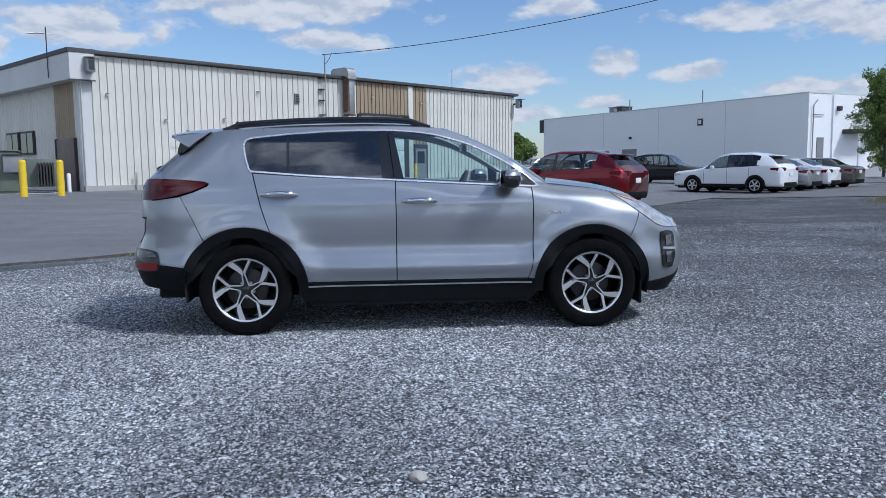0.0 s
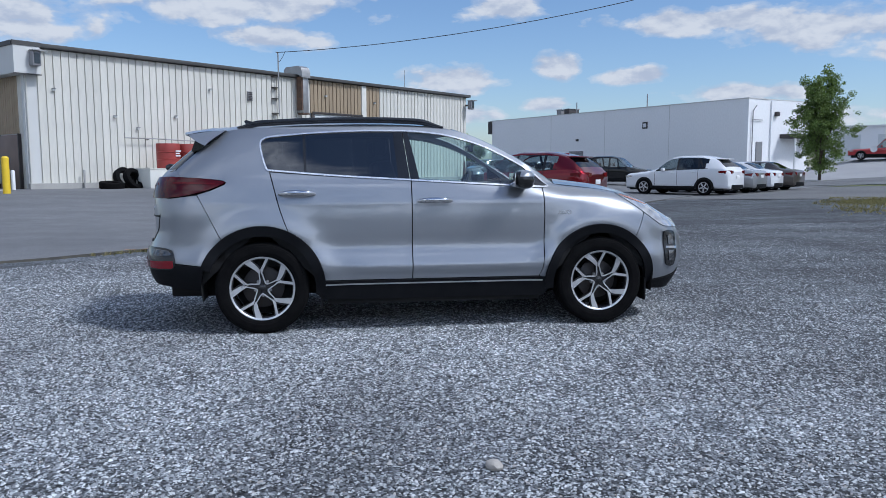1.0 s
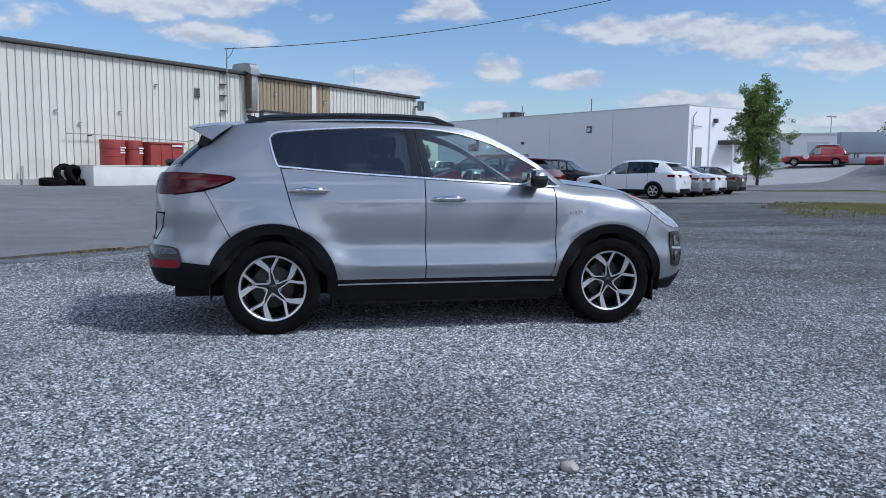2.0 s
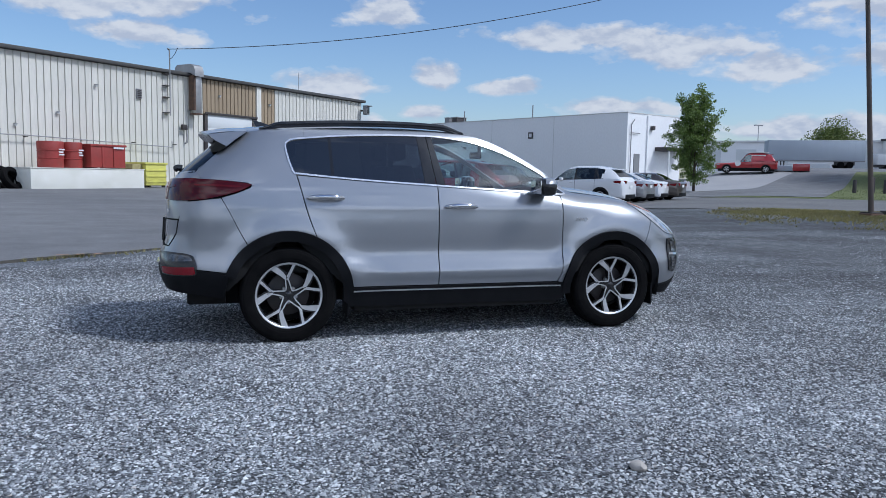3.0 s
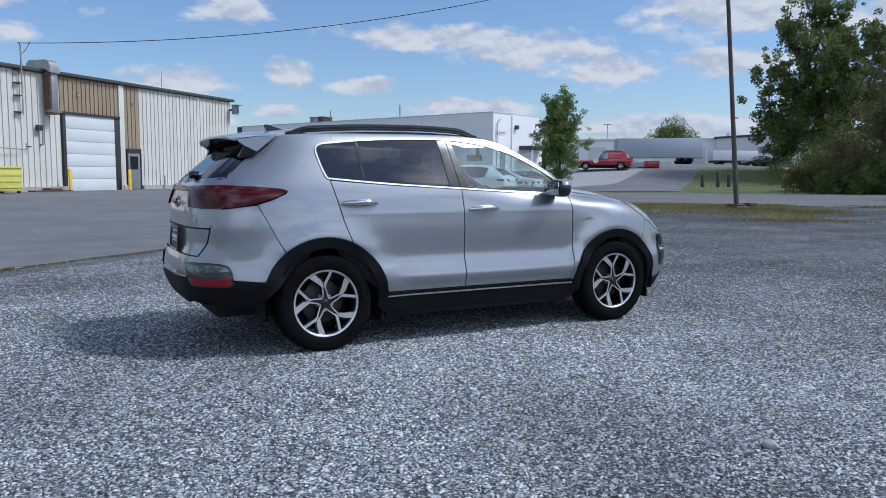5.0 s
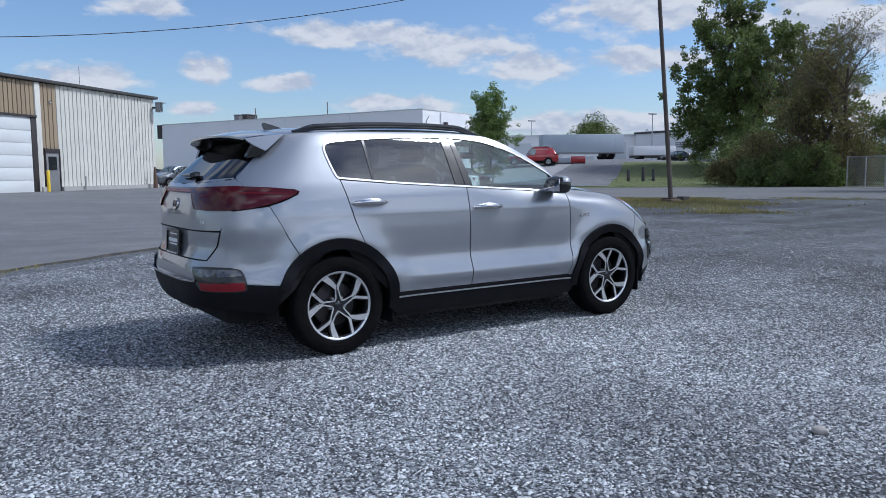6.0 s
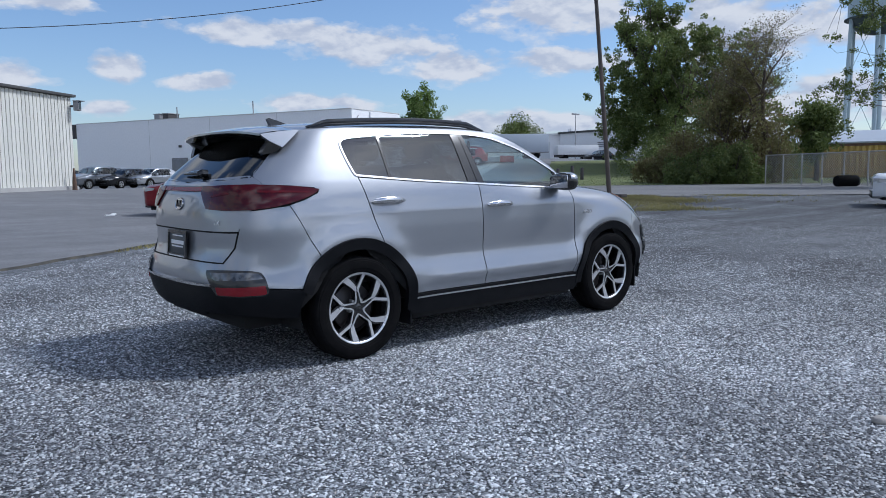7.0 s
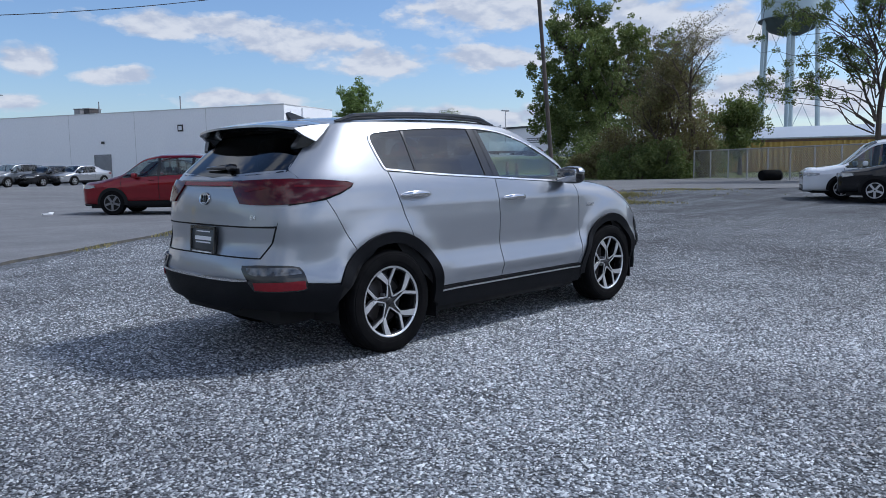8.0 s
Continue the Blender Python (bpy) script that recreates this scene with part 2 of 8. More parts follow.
def glass_material(name, tint, rough=0.0, head_on=0.1):
    """Thin pane: sees through with a tint, reflects by the angle."""
    m = bpy.data.materials.new(name)
    m.use_nodes = True
    t = m.node_tree
    t.nodes.remove(t.nodes["Principled BSDF"])
    clear = t.nodes.new("ShaderNodeBsdfTransparent")
    clear.inputs[0].default_value = (*tint, 1)
    gloss = t.nodes.new("ShaderNodeBsdfGlossy")
    gloss.inputs["Roughness"].default_value = rough
    face = t.nodes.new("ShaderNodeLayerWeight")
    face.inputs["Blend"].default_value = 0.5
    rim_ = t.nodes.new("ShaderNodeMath")
    rim_.operation = "POWER"
    rim_.inputs[1].default_value = 5.0
    t.links.new(face.outputs["Facing"], rim_.inputs[0])
    fr = t.nodes.new("ShaderNodeMapRange")
    fr.inputs["To Min"].default_value = head_on
    t.links.new(rim_.outputs[0], fr.inputs["Value"])
    mx = t.nodes.new("ShaderNodeMixShader")
    t.links.new(fr.outputs[0], mx.inputs[0])
    t.links.new(clear.outputs[0], mx.inputs[1])
    t.links.new(gloss.outputs[0], mx.inputs[2])
    t.links.new(mx.outputs[0], t.nodes["Material Output"].inputs[0])
    return m


M = {}
def stony(name, stops, cell, gap_shade, patch, tint, streak, rough=0.88, bump=0.9, grain=0.3, x_dark=1.0):
    """Packed stones: every cell its own grey, shade painted into the gaps between, broad patches and long drive marks.
    """
    m = bpy.data.materials.new(name)
    m.use_nodes = True
    t = m.node_tree
    b = t.nodes["Principled BSDF"]
    b.inputs["Roughness"].default_value = rough
    co = t.nodes.new("ShaderNodeTexCoord").outputs["Object"]

    def texture(kind, scale, vec=co, **vals):
        n = t.nodes.new(kind)
        n.inputs["Scale"].default_value = scale
        for k, v in vals.items():
            n.inputs[k].default_value = v
        t.links.new(vec, n.inputs["Vector"])
        return n

    def remap(v, a, c, lo, hi):
        n = t.nodes.new("ShaderNodeMapRange")
        for k, x in (("From Min", a), ("From Max", c), ("To Min", lo), ("To Max", hi)):
            n.inputs[k].default_value = x
        t.links.new(v, n.inputs["Value"])
        return n.outputs[0]

    def times(a, c):
        n = t.nodes.new("ShaderNodeMix")
        n.data_type, n.blend_type = "RGBA", "MULTIPLY"
        n.inputs["Factor"].default_value = 1.0
        t.links.new(a, n.inputs["A"])
        t.links.new(c, n.inputs["B"])
        return n.outputs["Result"]
    cells = texture("ShaderNodeTexVoronoi", cell, Randomness=1.0)
    ramp = t.nodes.new("ShaderNodeValToRGB")
    for i, (p, c) in enumerate(stops):
        e = ramp.color_ramp.elements[i] if i < 2 else ramp.color_ramp.elements.new(p)
        e.position, e.color = p, (*c, 1)
    pick = t.nodes.new("ShaderNodeSeparateXYZ")
    t.links.new(cells.outputs["Color"], pick.inputs[0])
    t.links.new(pick.outputs[0], ramp.inputs[0])
    out = times(ramp.outputs[0], remap(cells.outputs["Distance"], 0.35, 0.75, 1.0, gap_shade))
    broad = texture("ShaderNodeTexNoise", patch, Detail=5.0, Roughness=0.6).outputs[0]
    hue = t.nodes.new("ShaderNodeValToRGB")
    for e, (p, c) in zip(hue.color_ramp.elements, ((0.36, tint[0]), (0.64, tint[1]))):
        e.position, e.color = p, (*c, 1)
    t.links.new(broad, hue.inputs[0])
    out = times(out, hue.outputs[0])
    mid = texture("ShaderNodeTexNoise", patch * 7, Detail=4.0, Roughness=0.65).outputs[0]
    out = times(out, remap(mid, 0.3, 0.7, 1 - grain, 1 + grain))
    turn = t.nodes.new("ShaderNodeMapping")
    turn.inputs["Rotation"].default_value, turn.inputs["Scale"].default_value = (0, 0, radians(-42)), (0.07, 0.75, 1.0)
    t.links.new(co, turn.inputs[0])
    marks = texture("ShaderNodeTexNoise", 1.6, turn.outputs[0], Detail=5.0, Roughness=0.6).outputs[0]
    out = times(out, remap(marks, 0.35, 0.65, 1 - streak, 1 + streak))
    if x_dark < 1:
        out = times(out, x_tone(t, x_dark))
    t.links.new(out, b.inputs["Base Color"])
    bp = t.nodes.new("ShaderNodeBump")
    bp.inputs["Strength"].default_value, bp.inputs["Distance"].default_value = bump, 0.012
    bp.invert = True
    t.links.new(cells.outputs["Distance"], bp.inputs["Height"])
    t.links.new(bp.outputs[0], b.inputs["Normal"])
    return m


M["gravel_bed"] = stony("gravel_bed", [(0.0, (0.05, 0.053, 0.058)), (0.5, (0.13, 0.137, 0.146)), (1.0, (0.33, 0.345, 0.36))], 62, 0.2, 0.38, ((0.66, 0.66, 0.70), (1.26, 1.30, 1.32)), 0.32, x_dark=0.72)
M["asphalt"] = stony("asphalt", [(0.0, (0.13, 0.132, 0.138)), (0.6, (0.165, 0.167, 0.173)), (1.0, (0.22, 0.221, 0.226))], 95, 0.75, 0.22, ((0.86, 0.86, 0.87), (1.12, 1.12, 1.11)), 0.08, bump=0.2, grain=0.12)
M["asphalt_edge"] = material("asphalt_edge", (0.035, 0.034, 0.034), 0.95, var=0.8, scale=6, second=(0.09, 0.08, 0.06), bump=0.8, bump_scale=30)
M["concrete"] = material("concrete", (0.42, 0.41, 0.39), 0.9, var=0.6, scale=1.1, second=(0.30, 0.29, 0.27), fine=0.12, fine_scale=60, bump=0.25, bump_scale=80)
M["concrete_road"] = material("concrete_road", (0.33, 0.33, 0.335), 0.9, var=0.5, scale=0.3, second=(0.24, 0.24, 0.25), fine=0.15, fine_scale=30)
M["dirt_road"] = material("dirt_road", (0.155, 0.152, 0.148), 0.95, var=0.8, scale=0.25, second=(0.10, 0.102, 0.106), fine=0.35, fine_scale=14)
M["lawn_soil"] = material("lawn_soil", (0.095, 0.125, 0.035), 0.95, var=0.7, scale=0.25, second=(0.14, 0.15, 0.055), fine=0.4, fine_scale=9)
M["white_panel"] = material("white_panel", (0.63, 0.615, 0.56), 0.65, var=0.55, scale=0.7, second=(0.57, 0.545, 0.475), stretch=(1, 1, 0.15), fine=0.05, fine_scale=12, random=0.05)
M["tan_panel"] = material("tan_panel", (0.33, 0.255, 0.17), 0.6, var=0.6, scale=0.8, second=(0.25, 0.19, 0.12), stretch=(1, 1, 0.15), random=0.06)
M["fascia"] = material("fascia", (0.62, 0.62, 0.60), 0.6, var=0.5, scale=0.5, second=(0.5, 0.5, 0.48), stretch=(1, 1, 0.3))
M["roof_trim"] = material("roof_trim", (0.07, 0.068, 0.066), 0.6, var=0.5, scale=1.5)
M["block_wall"] = material("block_wall", (0.84, 0.84, 0.84), 0.75, var=0.4, scale=0.25, second=(0.78, 0.785, 0.79), fine=0.03, fine_scale=8, stretch=(1, 1, 0.5))
M["galvanised"] = material("galvanised", (0.42, 0.42, 0.42), 0.45, 0.7, var=0.5, scale=3, second=(0.25, 0.24, 0.23))
M["dark_metal"] = material("dark_metal", (0.045, 0.043, 0.045), 0.55, 0.3, var=0.5, scale=4, second=(0.08, 0.06, 0.05))
M["rust"] = material("rust", (0.14, 0.08, 0.05), 0.85, var=0.8, scale=5, second=(0.06, 0.045, 0.04), bump=0.4, bump_scale=50)
M["door_white"] = material("door_white", (0.66, 0.68, 0.68), 0.6, var=0.4, scale=0.8, second=(0.56, 0.575, 0.57))
M["door_brown"] = material("door_brown", (0.20, 0.145, 0.12), 0.6, var=0.5, scale=1.2)
M["door_grey"] = material("door_grey", (0.23, 0.235, 0.24), 0.55, var=0.4, scale=1.5)
M["dark_glass"] = material("dark_glass", (0.02, 0.023, 0.027), 0.06, spec=0.8)
M["yellow_paint"] = material("yellow_paint", (0.80, 0.56, 0.02), 0.5, var=0.5, scale=4, second=(0.62, 0.40, 0.02), bump=0.1)
M["lime_paint"] = material("lime_paint", (0.62, 0.60, 0.12), 0.7, var=0.6, scale=3, second=(0.50, 0.45, 0.12))
M["dock_white"] = material("dock_white", (0.70, 0.69, 0.64), 0.85, var=0.7, scale=1.3, second=(0.56, 0.55, 0.48), fine=0.08, fine_scale=30, bump=0.2, bump_scale=40)
M["rust_yellow"] = material("rust_yellow", (0.38, 0.34, 0.14), 0.8, var=0.7, scale=4, second=(0.24, 0.19, 0.10))
M["red_drum"] = material("red_drum", (0.30, 0.035, 0.03), 0.55, var=0.7, scale=3, second=(0.20, 0.04, 0.03), bump=0.2)
M["green_box"] = material("green_box", (0.135, 0.155, 0.125), 0.6, var=0.5, scale=2, second=(0.10, 0.115, 0.095))
M["rubber"] = material("rubber", (0.004, 0.004, 0.0046), 0.8, spec=0.06, var=0.5, scale=14, second=(0.012, 0.0117, 0.0117), bump=0.15, bump_scale=120)
M["wood_pole"] = material("wood_pole", (0.16, 0.14, 0.12), 0.9, var=0.6, scale=6, stretch=(1, 1, 0.1), bump=0.6, bump_scale=50)
M["pole_steel"] = material("pole_steel", (0.06, 0.054, 0.05), 0.6, 0.3, var=0.6, scale=3, second=(0.16, 0.11, 0.08), stretch=(1, 1, 0.25))
M["white_plain"] = material("white_plain", (0.74, 0.74, 0.74), 0.5, var=0.3, scale=1.5, second=(0.62, 0.62, 0.62))
M["trailer_grey"] = material("trailer_grey", (0.36, 0.40, 0.45), 0.45, var=0.4, scale=0.6, second=(0.30, 0.335, 0.38), stretch=(1, 1, 0.2))
M["mid_grey"] = material("mid_grey", (0.25, 0.25, 0.26), 0.6, var=0.4, scale=2)
M["bark"] = material("bark", (0.09, 0.07, 0.055), 0.95, var=0.6, scale=5, stretch=(1, 1, 0.2), bump=0.8, bump_scale=30)
M["leaf_green"] = island_material("leaf_green", [(0.0, (0.09, 0.14, 0.03)), (0.5, (0.15, 0.22, 0.05)), (1.0, (0.22, 0.30, 0.08))], 0.55, broad=0.3, broad_scale=0.5, trans=0.35)
M["leaf_dark"] = island_material("leaf_dark", [(0.0, (0.08, 0.115, 0.03)), (0.5, (0.13, 0.17, 0.045)), (1.0, (0.20, 0.235, 0.075))], 0.7, broad=0.35, broad_scale=0.35, trans=0.35)
M["leaf_brown"] = island_material("leaf_brown", [(0.0, (0.13, 0.10, 0.05)), (0.5, (0.17, 0.15, 0.06)), (1.0, (0.20, 0.205, 0.075))], 0.8, broad=0.35, broad_scale=0.4, trans=0.35)
M["grass"] = island_material("grass", [(0.0, (0.065, 0.088, 0.024)), (0.6, (0.10, 0.125, 0.035)), (1.0, (0.17, 0.17, 0.07))], 0.7, broad=0.3, trans=0.2)
M["dry_grass"] = island_material("dry_grass", [(0.0, (0.13, 0.135, 0.04)), (0.5, (0.26, 0.235, 0.085)), (1.0, (0.38, 0.32, 0.15))], 0.8, broad=0.3, trans=0.15)
M["stones"] = island_material("stones", [(0.0, (0.09, 0.096, 0.104)), (0.35, (0.26, 0.275, 0.29)), (0.7, (0.48, 0.506, 0.53)), (0.93, (0.76, 0.785, 0.80)), (1.0, (0.38, 0.345, 0.31))], 0.55, broad=0.36, broad_scale=0.38, x_dark=0.72)

# ---- tools ----
def smooth(x, a, b):
    u = min(1.0, max(0.0, (x - a) / (b - a)))
    return u * u * (3 - 2 * u)


def table(x, xs, ys):
    return float(np.interp(x, xs, ys))


def mesh_from(name, bm, mat, flat=False):
    bmesh.ops.recalc_face_normals(bm, faces=bm.faces)
    me = bpy.data.meshes.new(name)
    bm.to_mesh(me)
    bm.free()
    for m in (mat if isinstance(mat, (list, tuple)) else [mat]):
        me.materials.append(M[m] if isinstance(m, str) else m)
    if not flat:
        me.polygons.foreach_set("use_smooth", [True] * len(me.polygons))
        me.set_sharp_from_angle(angle=radians(35))
    return me


def part(name, bm, mat, parent=None, label="", flat=False):
    """Links a bmesh as one mesh object, under a thing or part where one is given."""
    ob = new(name, mesh_from(name, bm, mat, flat))
    if parent is not None:
        ob.parent = parent
    if label:
        tagged(ob, label)
    return ob


def thing(name, label, category, m=None, group="", kind=""):
    ob = new(name)
    ob.empty_display_size = 0.2
    tagged(ob, label, category, group, kind)
    if m is not None:
        ob.matrix_basis = m
    return ob


def box(bm, x0, x1, y0, y1, z0, z1, bevel=0.0, m=None):
    r = bmesh.ops.create_cube(bm, size=1.0)
    vs = r["verts"]
    for v in vs:
        v.co = Vector(((x0 + x1) / 2 + v.co.x * (x1 - x0), (y0 + y1) / 2 + v.co.y * (y1 - y0), (z0 + z1) / 2 + v.co.z * (z1 - z0)))
        if m is not None:
            v.co = m @ v.co
    if bevel:
        es = list({e for v in vs for e in v.link_edges})
        bmesh.ops.bevel(bm, geom=es, offset=bevel, segments=2, profile=0.5, affect="EDGES", clamp_overlap=True)
    return vs


def boxes(*rows, bevel=0.0):
    bm = bmesh.new()
    for r in rows:
        box(bm, *r, bevel=bevel)
    return bm


def lathe(bm, profile, seg=32, axis="Z", m=None, close=False):
    """Turns a profile of (radius, height) round an axis."""
    rings = []
    for i in range(seg):
        a = 2 * math.pi * i / seg
        ring = []
        for r, h in profile:
            co = Vector((r * math.cos(a), r * math.sin(a), h))
            if axis == "Y":
                co = Vector((co.x, co.z, co.y))
            if axis == "X":
                co = Vector((co.z, co.x, co.y))
            ring.append(bm.verts.new(m @ co if m is not None else co))
        rings.append(ring)
    n = len(profile)
    for i in range(seg):
        a, b = rings[i], rings[(i + 1) % seg]
        for j in range(n if close else n - 1):
            k = (j + 1) % n
            bm.faces.new((a[j], b[j], b[k], a[k]))
    if not close:
        for j in (0, n - 1):
            if profile[j][0] > 1e-4:
                bm.faces.new([rings[i][j] for i in range(seg)])
            else:
                bmesh.ops.remove_doubles(bm, verts=[r[j] for r in rings], dist=1e-5)
    return bm


def tube(bm, pts, radius, seg=8, cap=True):
    """A tube along points; radius a number or one a point."""
    pts = [Vector(p) for p in pts]
    rs = radius if isinstance(radius, (list, tuple)) else [radius] * len(pts)
    rings, up = [], None
    for i, p in enumerate(pts):
        d = (pts[min(i + 1, len(pts) - 1)] - pts[max(i - 1, 0)]).normalized()
        if up is None:
            up = d.orthogonal().normalized()
        up = (up - d * up.dot(d)).normalized()
        side = d.cross(up)
        rings.append([bm.verts.new(p + rs[i] * (math.cos(2 * math.pi * k / seg) * up + math.sin(2 * math.pi * k / seg) * side)) for k in range(seg)])
    for a, b in zip(rings, rings[1:]):
        for k in range(seg):
            bm.faces.new((a[k], a[(k + 1) % seg], b[(k + 1) % seg], b[k]))
    if cap:
        bm.faces.new(rings[0][::-1])
        bm.faces.new(rings[-1])
    return bm


def raw_object(name, verts, faces, mat, parent=None, smooth_shade=False):
    me = bpy.data.meshes.new(name)
    me.from_pydata(verts, [], faces)
    me.update()
    for m in (mat if isinstance(mat, (list, tuple)) else [mat]):
        me.materials.append(M[m])
    if smooth_shade:
        me.polygons.foreach_set("use_smooth", [True] * len(me.polygons))
    ob = new(name, me)
    if parent is not None:
        ob.parent = parent
    return ob


# ---- lie of the land ----
def land(x, y):
    """Height of the ground: level round the car, a slight rise to the long building, a bank to the far yard."""
    q = -0.669 * x + 0.743 * y
    s, v = 0.68 * x + 0.73 * y, 0.73 * x - 0.68 * y
    z = 0.34 * smooth(q, 6.5, 29.0) * (1 - 0.75 * smooth(y, 50, 62))
    up = smooth(v, -12, -4) * (1 - 0.75 * smooth(v, 14, 30))
    z += up * (0.28 * smooth(s, 46, 60) + 1.75 * smooth(s, 62, 78) + 0.9 * smooth(s, 80, 125))
    z += 0.22 * smooth(s, 13, 25) * smooth(v, -7, 2)
    return z

# ---- ground ----
def sheet(name, xs, ys, mat, lift=0.0, inside=None, relief=0.0, drop=0.0):
    """A grid laid on the land; cells kept where inside(x, y) says so."""
    nx, ny = len(xs), len(ys)
    verts = []
    for x in xs:
        for y in ys:
            z = land(x, y) + lift
            if relief:
                z += relief * (noise.noise(Vector((x * 0.7, y * 0.7, 0.3))) + 0.5 * noise.noise(Vector((x * 2.1, y * 2.1, 1.3))))
            verts.append((x, y, z))
    faces = []
    for i in range(nx - 1):
        for j in range(ny - 1):
            cx, cy = (xs[i] + xs[i + 1]) / 2, (ys[j] + ys[j + 1]) / 2
            if inside is None or inside(cx, cy):
                faces.append((i * ny + j, (i + 1) * ny + j, (i + 1) * ny + j + 1, i * ny + j + 1))
    ob = raw_object(name, verts, faces, mat, smooth_shade=True)
    return ob


def spaced(lo, hi, near, step, grow):
    out, x, s = [], 0.0, step
    while x < hi:
        out.append(x)
        s = step if x < near else s * grow
        x += s
    out.append(hi)
    neg, x, s = [], 0.0, step
    while x > lo:
        s = step if -x < near else s * grow
        x -= s
        neg.append(max(x, lo))
    return sorted(set(neg + out))


gx, gy = spaced(-2500, 2500, 12, 0.4, 1.12), spaced(-2500, 2500, 12, 0.4, 1.12)
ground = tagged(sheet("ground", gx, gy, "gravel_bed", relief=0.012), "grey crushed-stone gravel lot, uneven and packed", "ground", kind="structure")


def fade_relief(ob):
    for v in ob.data.vertices:
        x, y, _ = v.co
        d = math.hypot(x, y)
        v.co.z = land(x, y) + (v.co.z - land(x, y)) * (1 - smooth(d, 9, 13))
        s, w = 0.68 * x + 0.73 * y, 0.73 * x - 0.68 * y
        if 47 < s < 160 and -9 < w < 28:
            v.co.z -= 0.4


fade_relief(ground)


def along(u, q):
    """Plan place from metres along and across the line of the long building."""
    return 0.743 * u - 0.669 * q, 0.669 * u + 0.743 * q


def bank(s, v):
    """Plan place from metres out towards the far yard and across."""
    return 0.68 * s + 0.73 * v, 0.73 * s - 0.68 * v


def lot_edge(u):
    base = table(u, [-60, -1.4, 3, 8, 17, 29, 42, 48], [6.9, 6.5, 6.27, 5.95, 6.6, 8.2, 6.3, 4.5])
    return base + 0.09 * noise.noise(Vector((u * 0.9, 0, 0))) + 0.05 * noise.noise(Vector((u * 3.1, 4, 0)))


def strip_sheet(name, place, us, qs, mat, lift, skirt=None):
    """A sheet over rows of (u, q); its first edge falls to the ground where a skirt material is given."""
    verts, faces, mats = [], [], []
    cols = []
    for u in us:
        col = []
        row = qs(u)
        if skirt:
            x, y = place(u, row[0] - 0.05 - 0.02 * noise.noise(Vector((u * 5, 1, 1))))
            verts.append((x, y, land(x, y) - 0.03))
            col.append(len(verts) - 1)
        for q in row:
            x, y = place(u, q)
            verts.append((x, y, land(x, y) + lift))
            col.append(len(verts) - 1)
        cols.append(col)
    for a, b in zip(cols, cols[1:]):
        for j in range(len(a) - 1):
            faces.append((a[j], b[j], b[j + 1], a[j + 1]))
            mats.append(1 if skirt and j == 0 else 0)
    ob = raw_object(name, verts, faces, [mat, skirt] if skirt else mat)
    ob.data.polygons.foreach_set("material_index", mats)
    return ob


asphalt_lot = strip_sheet("asphalt_lot", along, list(np.arange(-60, 49, 0.35)),
                          lambda u: [lot_edge(u) + d for d in (0, 0.5, 2, 4, 7, 10, 14, 18, 22.5, 30, 45, 75)], "asphalt", 0.035, "asphalt_edge")
tagged(asphalt_lot, "worn grey asphalt lot with a broken dark edge", "pavement", kind="structure")
road = strip_sheet("road", bank, list(np.arange(23, 43.1, 1.0)), lambda s: [v for v in np.arange(-10.5, 120, 2.5)], "dirt_road", 0.02)
tagged(road, "pale packed-stone drive beside the gravel lot", "road", kind="structure")
lawn = strip_sheet("lawn", bank, list(np.arange(42.6, 78, 1.2)), lambda s: [v for v in np.arange(-7.5 + 0.3 * math.sin(s), 90, 2.0)], "lawn_soil", 0.03)
tagged(lawn, "mown green lawn bank", "lawn", kind="structure")
apron = strip_sheet("apron", bank, list(np.arange(50, 90, 1.0)), lambda s: [v for v in np.linspace(-13, table(s, [50, 62, 75, 90], [-6.6, -1.0, 2.6, 2.6]), 10)], "concrete_road", 0.05)
tagged(apron, "pale concrete ramp up to the far yard", "road", kind="structure")
far_yard = strip_sheet("far_yard", bank, list(np.arange(46, 170, 2.0)), lambda s: list(np.linspace(table(s, [46, 50, 62, 75, 90, 170], [-4.5, -6.0, -1.2, 2.4, -14, -20]), table(s, [46, 63, 70, 76, 79, 170], [4.2, 5.8, 6.8, 7.6, 32, 32]), 14)), "asphalt", 0.06)
tagged(far_yard, "dark asphalt yard on the far bank", "road", kind="structure")

# ---- long white metal building ----
A, B = Vector((-13.25, 27.8, 0)), Vector((9.4, 48.5, 0))
DIR = (B - A).normalized()
IN = Vector((-DIR.y, DIR.x, 0))
LONG = (B - A).length
MA = Matrix.Translation((A.x, A.y, 0)) @ Matrix((DIR, IN, Vector((0, 0, 1)))).transposed().to_4x4()
BASE, EAVE = 0.34, 6.30

long_building = thing("long_building", "long white ribbed metal warehouse with tan panels and dark roof edge", "building", MA)
part("wall", boxes((0.02, LONG - 0.02, 0.12, 0.35, BASE - 0.6, EAVE), (LONG - 0.35, LONG - 0.02, 0.35, 34, BASE - 0.6, EAVE),
                   (0.02, LONG - 0.02, 33.7, 34, BASE - 0.6, EAVE)), "fascia", long_building)
part("footing", boxes((-0.02, 15.95, -0.10, 0.11, BASE - 0.6, BASE + 0.28), (20.0, 20.35, -0.10, 0.11, BASE - 0.6, BASE + 0.28), (21.6, LONG + 0.02, -0.10, 0.11, BASE - 0.6, BASE + 0.28)), "concrete", long_building, "stained concrete footing")
part("roof", boxes((-0.1, LONG + 0.15, -0.05, 34.2, EAVE + 0.02, EAVE + 0.16)), "roof_trim", long_building)
part("roof_edge", boxes((-0.15, LONG + 0.2, -0.16, -0.05, EAVE + 0.03, EAVE + 0.2), bevel=0.02), "roof_trim", long_building, "dark metal roof edge")


